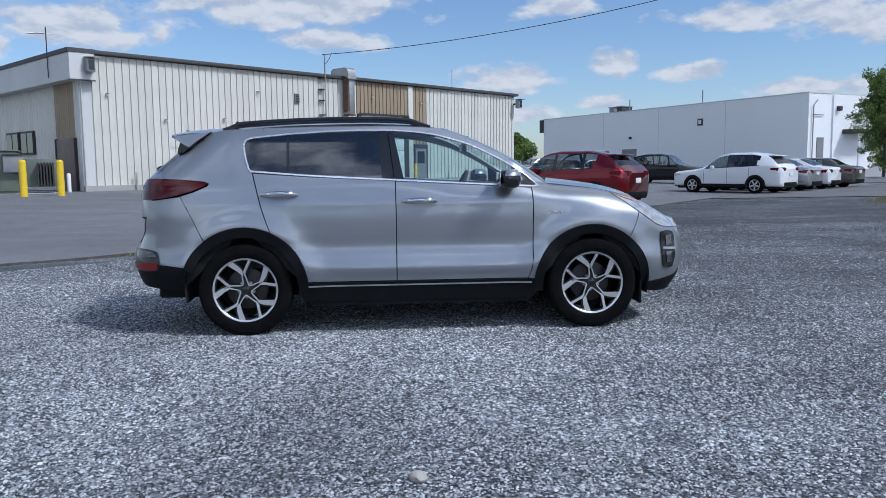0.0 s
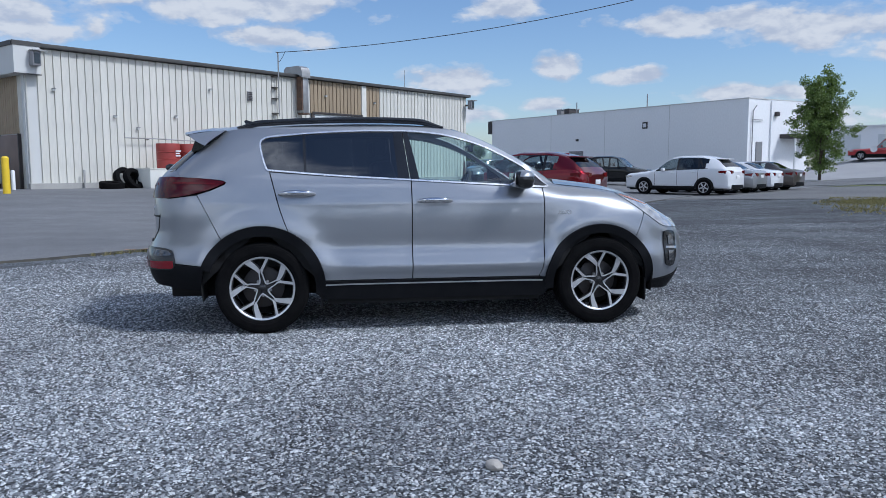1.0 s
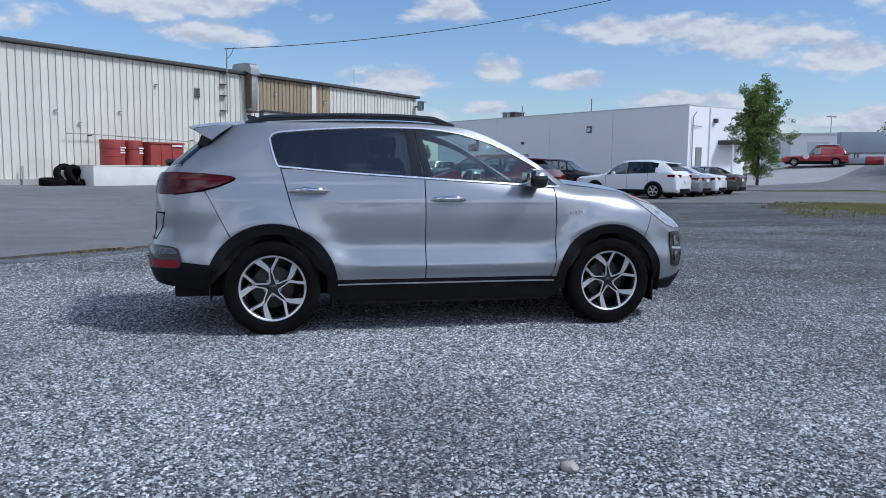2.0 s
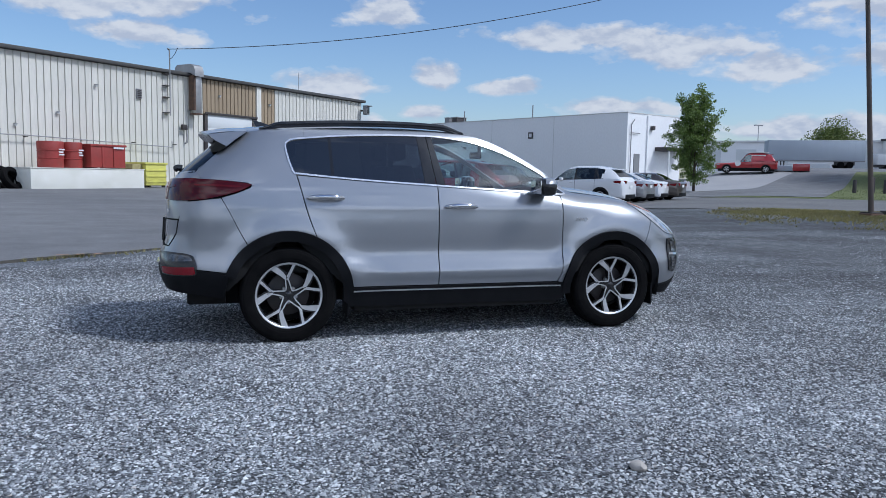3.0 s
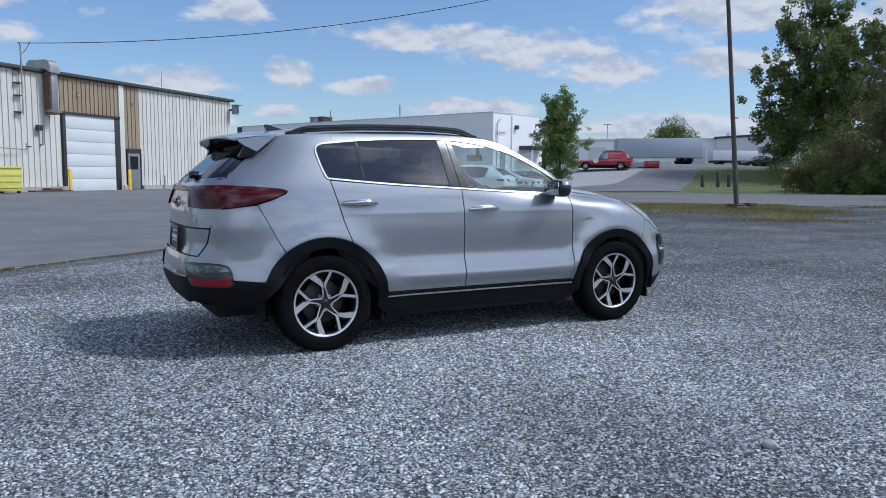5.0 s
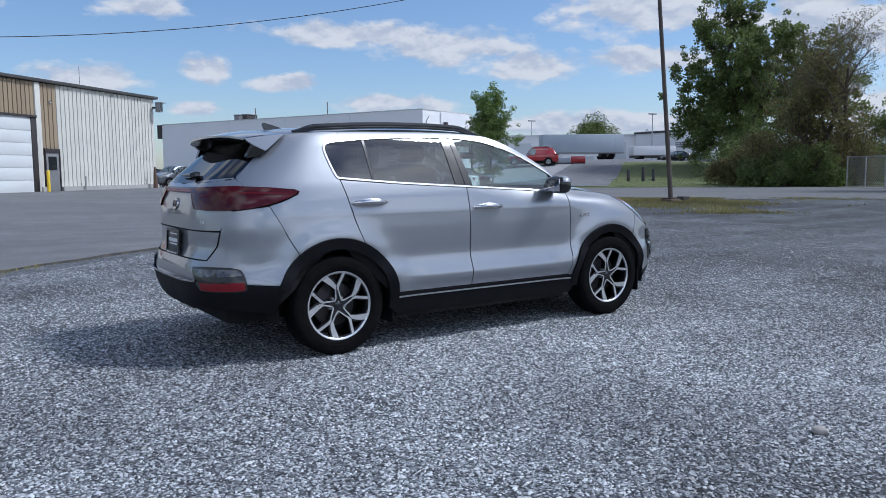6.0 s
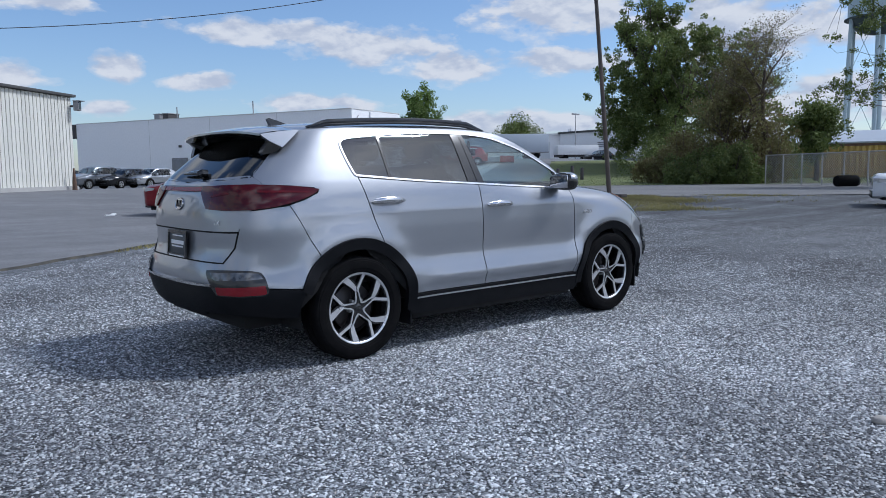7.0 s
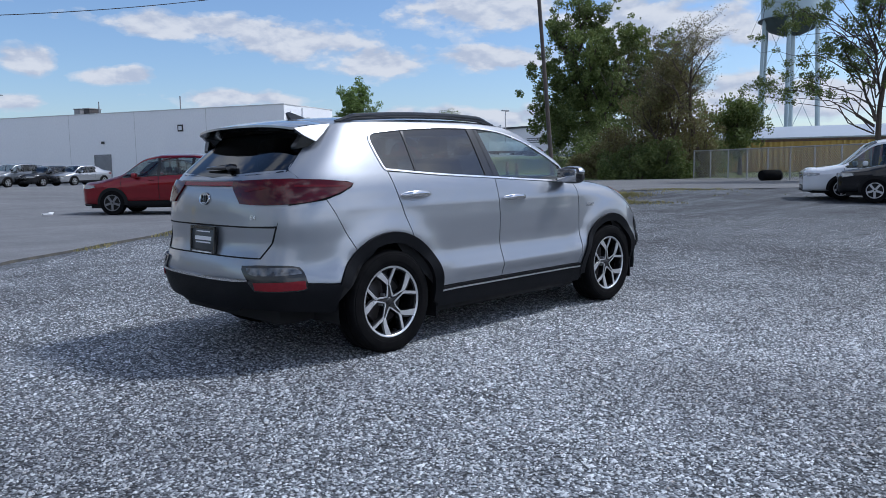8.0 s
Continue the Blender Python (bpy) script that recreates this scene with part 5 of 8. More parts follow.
for piece in inner:
    panel("inner_shell", piece, "liner", offset=-0.022, depth=0.0, res=0.08)

# roof, windscreen and bonnet
roof_mid = spline_table([-1.70, -1.62, -1.2, -0.7, -0.2, 0.05, 0.25], [1.588, 1.600, 1.634, 1.648, 1.640, 1.616, 1.565])


def roof_f(x, y):
    e = edge_top(x)
    ye = abs(chart(x, e).y)
    u = min(1.0, abs(y) / ye)
    return Vector((x, y, e + (roof_mid(x) - e) * (1 - u ** 2.6)))


roof_edge_y = [(x, chart(x, edge_top(x)).y) for x in np.linspace(-1.61, 0.14, 36)]
roof_out = [(x, y) for x, y in roof_edge_y] + [(0.16 + 0.07 * (1 - (k / 6) ** 2), roof_edge_y[-1][1] * k / 6) for k in range(5, 0, -1)] + [(0.23, 0), (-1.61, 0)]
roof = panel("roof", roof_out, "silver", pair=False, both=True, f=roof_f, sign=1 if normal_of(roof_f, -0.5, -0.3).z > 0 else -1, res=0.06, label="silver roof panel")

side_edge = [chart(x, z) for x, z in pillar]


def screen_f(t, s):
    """Windscreen: t up from the bonnet, s across from the middle to the edge."""
    k = t * (len(side_edge) - 1)
    i = min(int(k), len(side_edge) - 2)
    p = side_edge[::-1][i].lerp(side_edge[::-1][i + 1], k - i)
    mx, mz = 1.17 + (0.235 - 1.17) * t, 1.105 + (1.595 - 1.105) * t + 0.05 * math.sin(math.pi * t)
    u = 1 - s * s
    return Vector((p.x + (mx - p.x) * u, p.y * s, p.z + (mz - p.z) * u))


ws = panel("windscreen", [(0, 0), (1, 0), (1, 1), (0, 1)], "clear_glass", pair=False, both=True, f=screen_f, sign=1 if normal_of(screen_f, 0.5, 0.5).z > 0 else -1, res=0.05, depth=0.0, label="clear windscreen")
ws[0].visible_shadow = False


def hood_f(x, y):
    e = fender_top(x)
    ye = abs(chart(x, e - 0.002).y)
    u = min(1.0, abs(y) / ye)
    bulge = 0.05 * (1 - smooth(x, 1.7, 2.1))
    return Vector((x, y, e + bulge * (1 - u ** 2.4) + 0.008 * math.exp(-((abs(y) - 0.45) / 0.06) ** 2)))


hood_side = [(x, chart(x, fender_top(x) - 0.002).y + 0.004) for x in np.linspace(0.99, 1.97, 26)] + [(2.03, -0.42), (2.065, -0.2), (2.075, 0)]
hood = panel("bonnet", hood_side + [(1.17, 0), (1.15, -0.25), (1.09, -0.5)], "silver", pair=False, both=True, f=hood_f, sign=1 if normal_of(hood_f, 1.4, -0.3).z > 0 else -1, res=0.05, label="silver bonnet")
bm = boxes((0.95, 1.2, -0.72, 0.72, 1.03, 1.09), (1.0, 1.75, -0.6, 0.6, 0.6, 0.98))
part("scuttle", bm, "liner", hero)

# headlamps, nose
hl = panel("headlamp", curve([(1.505, 1.050), (1.62, 1.018), (1.76, 0.975), (1.90, 0.905), (2.0, 0.845)]) + [QF(0.55, 0.82), QF(0.55, 0.77)] + curve([QF(0.56, 0.755), (1.93, 0.778), (1.80, 0.845), (1.66, 0.942), (1.505, 1.050)])[1:-1], "lamp_clear", offset=0.006, depth=0.03, res=0.025, label="clear wraparound headlamp")
panel("indicator", curve([(1.53, 1.040), (1.65, 1.004), (1.78, 0.955)]) + curve([(1.76, 0.958), (1.64, 0.995), (1.53, 1.036)]), "amber", parent=hl, offset=0.009, depth=0.003, res=0.025, label="amber indicator strip")
nose_arc = arc(1.335, HUBZ, AF, ang(1.335, (1.63, 0.70)) - 0.8, 14, 16)
panel("front_bumper", [(1.725, 0.902), (1.80, 0.866), (1.93, 0.794), QF(0.56, 0.760), QF(0.50, 0.62), QF(0.50, 0.42), (1.95, 0.36), (1.80, 0.345)] + nose_arc[::-1] + curve([nose_arc[0], (1.686, 0.80), (1.727, 0.902)])[1:-1], label="silver front bumper corner")
panel("grille", [QF(0, 0.80), QF(0.48, 0.80), QF(0.49, 0.62), QF(0.49, 0.42), QF(0.3, 0.38), QF(0, 0.38)], "gloss_black", pair=False, both=True, depth=0.03, label="gloss black grille")
panel("bumper_lip", [(1.80, 0.340), (1.95, 0.355), QF(0.50, 0.41), QF(0.3, 0.37), QF(0, 0.37), QF(0, 0.26), QF(0.5, 0.255), (1.90, 0.262), (1.78, 0.275)], "cladding", pair=False, both=True, offset=0.010, depth=0.04, label="black plastic front lip")
dr_o = curve([(1.905, 0.735), (1.96, 0.742), (2.02, 0.73)]) + curve([(2.035, 0.70), (2.04, 0.55), (2.02, 0.455)]) + curve([(1.98, 0.445), (1.93, 0.46), (1.915, 0.50)]) + [(1.905, 0.62)]
fl_ = panel("fog_pod", dr_o, "gloss_black", offset=0.010, depth=0.02, res=0.03, label="gloss black fog lamp pod")
for z in (0.66, 0.53):
    panel("fog_lens", [(1.945, z + 0.045), (2.0, z + 0.045), (2.005, z - 0.035), (1.95, z - 0.035)], "lamp_smoke", parent=fl_, offset=0.016, depth=0.008, res=0.03)
panel("fog_bar", [(1.915, 0.612), (2.03, 0.605), (2.03, 0.588), (1.915, 0.595)], "chrome", parent=fl_, offset=0.020, depth=0.01, res=0.03)

# spoiler with end fins
tip = spline_table([0.0, 0.3, 0.5, 0.62, 0.7], [-1.955, -1.945, -1.925, -1.885, -1.80])
tip_z = spline_table([0.0, 0.3, 0.5, 0.62, 0.7], [1.553, 1.548, 1.535, 1.518, 1.50])


bm = bmesh.new()
ny, nx = 25, 9
for under in (0, 1):
    rows = []
    for j in range(ny):
        w = -0.615 + 1.23 * j / (ny - 1)
        a = Vector((-1.61, w, roof_f(-1.61, max(-0.6, min(0.6, w)) * 0.98).z - (0.002 if not under else 0.05)))
        t_ = Vector((tip(abs(w)), w, tip_z(abs(w)) - (0.0 if not under else 0.014)))
        row = []
        for i in range(nx):
            k = i / (nx - 1)
            p = a.lerp(t_, k)
            p.z += 0.010 * math.sin(math.pi * k) * (1 if not under else -2.2)
            row.append(bm.verts.new(p))
        rows.append(row)
    for a, b in zip(rows, rows[1:]):
        for i in range(nx - 1):
            bm.faces.new((a[i], a[i + 1], b[i + 1], b[i])).material_index = under
    if under:
        for j in range(ny - 1):
            f_ = bm.faces.new((first[j][-1], first[j + 1][-1], rows[j + 1][-1], rows[j][-1]))
            f_.material_index = 0
    first = rows
spoiler = part("spoiler", bm, ["silver", "gloss_black"], hero, "silver roof spoiler with black underside")
for s in (-1, 1):
    bm = bmesh.new()
    outer = [(-1.60, 0.617, 1.552), (-1.75, 0.620, 1.538), (-1.885, 0.614, 1.517), (-1.872, 0.622, 1.503), (-1.83, 0.642, 1.470), (-1.757, 0.672, 1.432), (-1.70, 0.668, 1.480)]
    va = [bm.verts.new((x, s * y, z)) for x, y, z in outer]
    vb = [bm.verts.new((x, s * (y - 0.035), z)) for x, y, z in outer]
    bm.faces.new(va)
    bm.faces.new(vb[::-1])
    for i in range(len(outer)):
        j = (i + 1) % len(outer)
        bm.faces.new((va[i], vb[i], vb[j], va[j]))
    side_fin = part("fin", bm, "silver", spoiler, "silver spoiler end plate")
    bm = bmesh.new()
    lower = [(-1.832, 0.630, 1.474), (-1.866, 0.596, 1.400), (-1.86, 0.600, 1.385), (-1.80, 0.650, 1.398), (-1.757, 0.660, 1.432)]
    va = [bm.verts.new((x, s * y, z)) for x, y, z in lower]
    vb = [bm.verts.new((x, s * (y - 0.05), z)) for x, y, z in lower]
    bm.faces.new(va)
    bm.faces.new(vb[::-1])
    for i in range(len(lower)):
        j = (i + 1) % len(lower)
        bm.faces.new((va[i], vb[i], vb[j], va[j]))
    part("lower_fin", bm, "gloss_black", side_fin, "gloss black lower fin")

# roof rails and shark-fin aerial
for s in (-1, 1):
    bm = bmesh.new()
    pts = []
    for x in np.linspace(-1.52, 0.10, 40):
        k = (x + 1.52) / 1.62
        lift = 0.030 * min(1.0, smooth(k, 0.0, 0.10), smooth(1 - k, 0.0, 0.12)) + 0.006
        p = chart(x, edge_top(x))
        pts.append((x, s * (abs(p.y) - 0.045), roof_f(x, -(abs(p.y) - 0.045)).z + lift))
    tube(bm, pts, [0.008 + 0.010 * min(1.0, i / 4, (39 - i) / 4) for i in range(40)], 10)
    rail = part("roof_rail", bm, "gloss_black", hero, "black roof rail")
    bm = bmesh.new()
    tube(bm, [(x, y, z - 0.018) for x, y, z in pts[1:-1]], 0.013, 8)
    part("base", bm, "gloss_black", rail)
bm = bmesh.new()
fin = [(-1.50, 0.0), (-1.525, 0.046), (-1.51, 0.056), (-1.45, 0.040), (-1.38, 0.018), (-1.32, 0.0)]
base_z = 1.612
for s in (-1, 1):
    vs = [bm.verts.new((x, s * (0.022 - 0.2 * z), base_z + z)) for x, z in fin]
    bm.faces.new(vs if s < 0 else vs[::-1])
    if s < 0:
        keep = vs
for i in range(len(fin)):
    j = (i + 1) % len(fin)
    bm.faces.new((keep[i], keep[j], vs[j], vs[i]))
part("aerial_fin", bm, "gloss_black", hero, "small dark shark-fin aerial")

# door handles, mirrors
for (x0, x1, z), doors in (((-1.205, -0.925, 1.066), rd), ((-0.148, 0.125, 1.006), fd)):
    for s, door in ((-1, doors[0]), (1, doors[1])):
        bm = bmesh.new()
        pts, rs = [], []
        for i in range(15):
            k = i / 14
            x = x0 + (x1 - x0) * k
            stand = 0.012 + 0.028 * min(1.0, smooth(k, 0, 0.25), smooth(1 - k, 0, 0.25))
            pts.append((x, s * (abs(chart(x, z).y) + stand), z + 0.006 * math.sin(math.pi * k)))
            rs.append(0.006 + 0.013 * math.sin(math.pi * min(1, max(0, k))) ** 0.5)
        tube(bm, pts, rs, 10)
        for v in bm.verts:
            v.co.z = z + (v.co.z - z) * 1.25
        part("handle", bm, "chrome", door, "chrome door handle")
        cup = [((x0 + x1) / 2 - 0.01 + 0.075 * math.cos(a), z - 0.008 + 0.036 * math.sin(a)) for a in np.linspace(0, 2 * math.pi, 25)[:-1]]
        ob = new("handle_cup", shell_mesh("handle_cup", cup, chart, "silver", offset=0.0015, depth=0.002, mirror=s > 0, sign=chart_sign))
        ob.parent = door
for s in (-1, 1):
    door = fd[0 if s < 0 else 1]
    bm = bmesh.new()
    r = bmesh.ops.create_uvsphere(bm, u_segments=24, v_segments=14, radius=1.0)
    for v in bm.verts:
        x, y, z = v.co
        sq = lambda a: math.copysign(abs(a) ** 0.72, a)
        v.co = Vector((0.675 + sq(x) * 0.085 + 0.02 * y * 0, s * (0.955 + sq(y) * 0.115), 1.168 + sq(z) * 0.072))
        v.co.x += 0.05 * (v.co.z - 1.168) / 0.072 * -0.1 - (0.03 if v.co.x > 0.675 else 0) * abs(y)
    mir = part("mirror", bm, "gloss_black", door, "dark wing mirror with silver cap")
    bm = bmesh.new()
    r = bmesh.ops.create_uvsphere(bm, u_segments=24, v_segments=14, radius=1.0)
    bmesh.ops.delete(bm, geom=[v for v in bm.verts if v.co.z < 0.05 or v.co.x < -0.55], context="VERTS")
    for v in bm.verts:
        x, y, z = v.co
        sq = lambda a: math.copysign(abs(a) ** 0.72, a)
        v.co = Vector((0.675 + sq(x) * 0.089, s * (0.955 + sq(y) * 0.119), 1.168 + sq(z) * 0.076))
        v.co.x -= (0.03 if v.co.x > 0.675 else 0) * abs(y)
    part("cap", bm, "silver", mir, "silver mirror cap")
    part("stalk", boxes((0.64, 0.74, *sorted((s * 0.80, s * 0.90)), 1.115, 1.145), bevel=0.01), "gloss_black", mir)
    part("glass", boxes((0.584, 0.592, *sorted((s * 0.86, s * 1.05)), 1.115, 1.22), bevel=0.003), "chrome", mir)

# wiper, badge, number plate, lettering
bm = bmesh.new()
wp = [chart(*Q(abs(w), 1.262 + 0.012 * math.cos(w * 3))) for w in np.linspace(0.02, 0.36, 8)]
tube(bm, [(p.x - 0.03, abs(p.y) - 0.22, p.z) for p in wp], [0.022, 0.02, 0.018, 0.016, 0.014, 0.012, 0.010, 0.008], 8)
tube(bm, [(-2.075, -0.20, 1.268), (-2.105, -0.20, 1.272), (-2.125, -0.185, 1.262)], 0.026, 10)
part("rear_wiper", bm, "gloss_black", hero, "black rear wiper")


def place_on_rear(ob, w, z, out=0.012):
    p = chart(*Q(abs(w), z))
    n = normal_of(chart, *Q(abs(w), z)) * chart_sign
    if w < 0:
        n.y, p.y = n.y, p.y
    else:
        n.y, p.y = -n.y, -p.y
    side_ = Vector((0, 0, 1)).cross(n).normalized()
    up = n.cross(side_)
    ob.matrix_basis = Matrix.Translation(p + n * out) @ Matrix((side_, up, n)).transposed().to_4x4()


bm = bmesh.new()
lathe(bm, [(0.0, 0.006), (0.052, 0.006), (0.056, 0.008), (0.066, 0.008), (0.070, 0.0), (0, 0)], 40)
for v in bm.verts:
    v.co.y *= 0.62
badge = part("badge", bm, "chrome", hero, "oval chrome badge")
place_on_rear(badge, 0.01, 1.066, 0.002)
for x0 in (-0.035, 0.0, 0.022):
    part("relief", boxes((x0, x0 + 0.012, -0.022, 0.022, 0.0081, 0.012)), "gloss_black", badge)
plate = part("number_plate", boxes((-0.155, 0.155, -0.078, 0.078, 0.0, 0.006), bevel=0.002), "plate_dark", hero, "dark dealer plate in a black frame")
place_on_rear(plate, 0.0, 0.795, 0.016)
band("tailgate_foot", [Q(w, 0.7025 + 0.002 * w) for w in np.linspace(0, 0.615, 18)] + [Q(0.650, 0.76), Q(0.676, 0.80), Q(0.698, 0.897)], "liner", 0.009, pair=False, both=True, closed=False, offset=0.002, depth=0.012)
part("frame", boxes((-0.165, 0.165, 0.070, 0.090, 0, 0.014), (-0.165, 0.165, -0.090, -0.070, 0, 0.014), (-0.165, -0.150, -0.07, 0.07, 0, 0.014), (0.150, 0.165, -0.07, 0.07, 0, 0.014)), "gloss_black", plate)
for x0, x1, y0, y1 in ((-0.11, 0.11, -0.004, 0.022), (-0.10, 0.10, -0.024, -0.014), (-0.13, 0.13, -0.086, -0.078), (-0.09, 0.09, 0.05, 0.058)):
    part("bar", boxes((x0, x1, y0, y1, 0.0062, 0.0075)) if y0 > -0.07 else boxes((x0, x1, y0, y1, 0.0142, 0.0155)), "white_plain", plate)
band("tailgate_seam", [Q(w, 0.8945 + 0.004 * w) for w in np.linspace(0, 0.69, 20)], "liner", 0.010, pair=False, both=True, closed=False, offset=0.0005, depth=0.006)


def lettering(text, size, mat, parent, depth=0.002):
    cu = bpy.data.curves.new("lettering", "FONT")
    cu.body, cu.size, cu.extrude, cu.align_x, cu.align_y = text, size, depth, "CENTER", "CENTER"
    tmp_ob = bpy.data.objects.new("lettering_tmp", cu)
    scene.collection.objects.link(tmp_ob)
    bpy.context.view_layer.update()
    me = bpy.data.meshes.new_from_object(tmp_ob.evaluated_get(bpy.context.evaluated_depsgraph_get()))
    bpy.data.objects.remove(tmp_ob)
    me.materials.clear()
    me.materials.append(M[mat])
    ob = new("lettering", me)
    ob.parent = parent
    return ob


tx = lettering("EX", 0.042, "bright_trim", hero)
place_on_rear(tx, -0.55, 0.955, 0.003)
for s in (-1, 1):
    tx = lettering("AWD", 0.046, "bright_trim", hero)
    p = chart(1.035, 0.905)
    if s < 0:
        tx.matrix_basis = Matrix.Translation((p.x, p.y - 0.004, p.z)) @ pose(0, 0, 0, 90, 0, 0)
    else:
        tx.matrix_basis = Matrix.Translation((p.x, -p.y + 0.004, p.z)) @ pose(0, 0, 0, 90, 0, 180)

# underbody and wheel wells
part("underbody", boxes((-2.05, 2.05, -0.62, 0.62, 0.26, 0.5), (-0.85, 0.85, -0.84, 0.84, 0.205, 0.36), (-2.12, -1.6, -0.55, 0.55, 0.36, 0.46), bevel=0.02), "liner", hero)
bm = bmesh.new()
lathe(bm, [(0, -0.28), (0.085, -0.27), (0.10, -0.2), (0.10, 0.2), (0.085, 0.27), (0, 0.28)], 20, m=Matrix.Translation((-1.86, 0.15, 0.36)) @ pose(0, 0, 0, 90, 0, 0))
part("silencer", bm, "dark_metal", hero, "dull steel silencer box")
for hx in HUBS:
    for s in (-1, 1):
        bm = bmesh.new()
        ring0, ring1 = [], []
        for i in range(29):
            a = radians(-12 + 204 * i / 28)
            c, d = math.cos(a) * 0.448, math.sin(a) * 0.448
            ring0.append(bm.verts.new((hx + c, s * 0.89, HUBZ + d)))
            ring1.append(bm.verts.new((hx + c, s * 0.55, HUBZ + d)))
        for i in range(28):
            bm.faces.new((ring0[i], ring0[i + 1], ring1[i + 1], ring1[i]))
        bm.faces.new(ring1)
        part("arch_liner", bm, "liner", hero)
for x in (1.72, -0.90):
    for s in (-1, 1):
        part("mud_flap", boxes((x, x + 0.015, *sorted((s * 0.66, s * 0.88)), 0.18, 0.36)), "cladding", hero, "short black mud flap")


# wheels
def wheel(hx, s):
    m0 = pose(hx, s * 0.795, HUBZ, 0, 0, 0 if s < 0 else 180)
    # built facing -y
    bm = bmesh.new()
    lathe(bm, [(0.225, 0.10), (0.222, 0.02), (0.215, -0.06), (0.222, -0.088), (0.236, -0.098), (0.244, -0.100), (0.246, -0.092), (0.240, -0.075), (0.235, 0.10)], 56, "Y", close=True)
    rim = part("wheel", bm, "gloss_black", hero, "two-tone machined alloy wheel")
    rim.matrix_basis = m0
    bm = bmesh.new()
    R = 0.352
    lathe(bm, [(0.243, 0.105), (0.262, 0.112), (0.300, 0.115), (0.332, 0.108), (0.346, 0.096), (R, 0.075), (R, 0.045), (R - 0.008, 0.042), (R - 0.008, 0.034), (R, 0.031), (R, -0.031), (R - 0.008, -0.034), (R - 0.008, -0.042), (R, -0.045), (R, -0.075),
               (0.346, -0.096), (0.335, -0.107), (0.326, -0.108), (0.323, -0.112), (0.300, -0.116), (0.275, -0.113), (0.272, -0.110), (0.258, -0.109), (0.246, -0.102), (0.240, -0.09), (0.238, 0.0), (0.240, 0.09)], 64, "Y", close=True)
    part("tyre", bm, "rubber", rim, "black road tyre")
    bm = bmesh.new()
    lathe(bm, [(0.0, -0.005), (0.15, -0.005), (0.158, 0.0), (0.158, 0.02), (0, 0.02)], 40, "Y")
    part("brake_disc", bm, "dark_metal", rim)
    bm = bmesh.new()
    lathe(bm, [(0.0, 0.06), (0.215, 0.06), (0.218, 0.09), (0, 0.095)], 40, "Y")
    part("backing", bm, "liner", rim)

    def ribbon(pts, width, top, deep, bm):
        """A bar in the wheel's plane along (radius, degrees) points, with a width at each."""
        c = [Vector((r * math.cos(radians(a)), r * math.sin(radians(a)))) for r, a in pts]
        rows = []
        for q, (r, a) in enumerate(pts):
            d = (c[min(q + 1, len(c) - 1)] - c[max(q - 1, 0)]).normalized()
            n = Vector((-d.y, d.x)) * (width[q] if isinstance(width, (list, tuple)) else width) / 2
            y = top(r)
            rows.append([bm.verts.new((c[q].x + k * n.x, yy, c[q].y + k * n.y)) for k, yy in ((1, y), (-1, y), (-1, y + deep), (1, y + deep))])
        for u, w in zip(rows, rows[1:]):
            for k in range(4):
                bm.faces.new((u[k], w[k], w[(k + 1) % 4], u[(k + 1) % 4]))
        bm.faces.new(rows[0])
        bm.faces.new(rows[-1][::-1])

    dish = lambda r: -0.076 - 0.020 * min(1.0, r / 0.24)
    black = lambda r: dish(r) + 0.005
    for k in range(5):
        a = 90 + 72 * k
        bm = bmesh.new()
        ribbon([(0.025, a), (0.06, a + 1), (0.135, a + 7)], [0.03, 0.040, 0.040], black, 0.045, bm)
        ribbon([(0.125, a + 6), (0.165, a + 15), (0.242, a + 29)], [0.036, 0.050, 0.060], lambda r: black(r) + 0.001, 0.035, bm)
        ribbon([(0.125, a + 6), (0.17, a - 4), (0.242, a - 11)], [0.030, 0.030, 0.034], lambda r: black(r) + 0.0015, 0.035, bm)
        sp = part("spoke", bm, "gloss_black", rim, "gloss black spoke with machined faces")
        bm = bmesh.new()
        # wide arm, thin arm, and the two fine lines that run in towards the hub
        ribbon([(0.118, a + 10), (0.140, a + 13), (0.165, a + 17.5), (0.240, a + 29)], [0.010, 0.028, 0.034, 0.046], lambda r: dish(r) + 0.001, 0.012, bm)
        ribbon([(0.112, a + 3), (0.140, a + 2.0), (0.175, a - 4), (0.240, a - 10)], [0.008, 0.021, 0.018, 0.021], dish, 0.012, bm)
        ribbon([(0.042, a + 36), (0.046, a + 27), (0.062, a + 17.5), (0.095, a + 13.5), (0.122, a + 11.5)], 0.009, dish, 0.010, bm)
        ribbon([(0.042, a - 36), (0.046, a - 27), (0.062, a - 13.5), (0.095, a - 2.5), (0.118, a + 2.0)], 0.009, dish, 0.010, bm)
        part("machined_face", bm, "machined", sp)
        bm = bmesh.new()
        ca = radians(a + 36)
        lathe(bm, [(0.0, -0.066), (0.009, -0.065), (0.011, -0.060), (0.011, -0.03)], 12, "Y", m=Matrix.Translation((0.058 * math.cos(ca), 0, 0.058 * math.sin(ca))))
        part("wheel_nut", bm, "galvanised", rim)
    bm = bmesh.new()
    lathe(bm, [(0.230, -0.096), (0.236, -0.1015), (0.243, -0.1025), (0.246, -0.098), (0.240, -0.088), (0.232, -0.088)], 64, "Y", close=True)
    part("rim_lip", bm, "machined", rim, "bright machined rim edge")
    bm = bmesh.new()
    lathe(bm, [(0.0, -0.078), (0.022, -0.078), (0.028, -0.074), (0.034, -0.066), (0.036, -0.03)], 28, "Y")
    part("hub_cap", bm, "gloss_black", rim, "small black hub cap")
    return rim


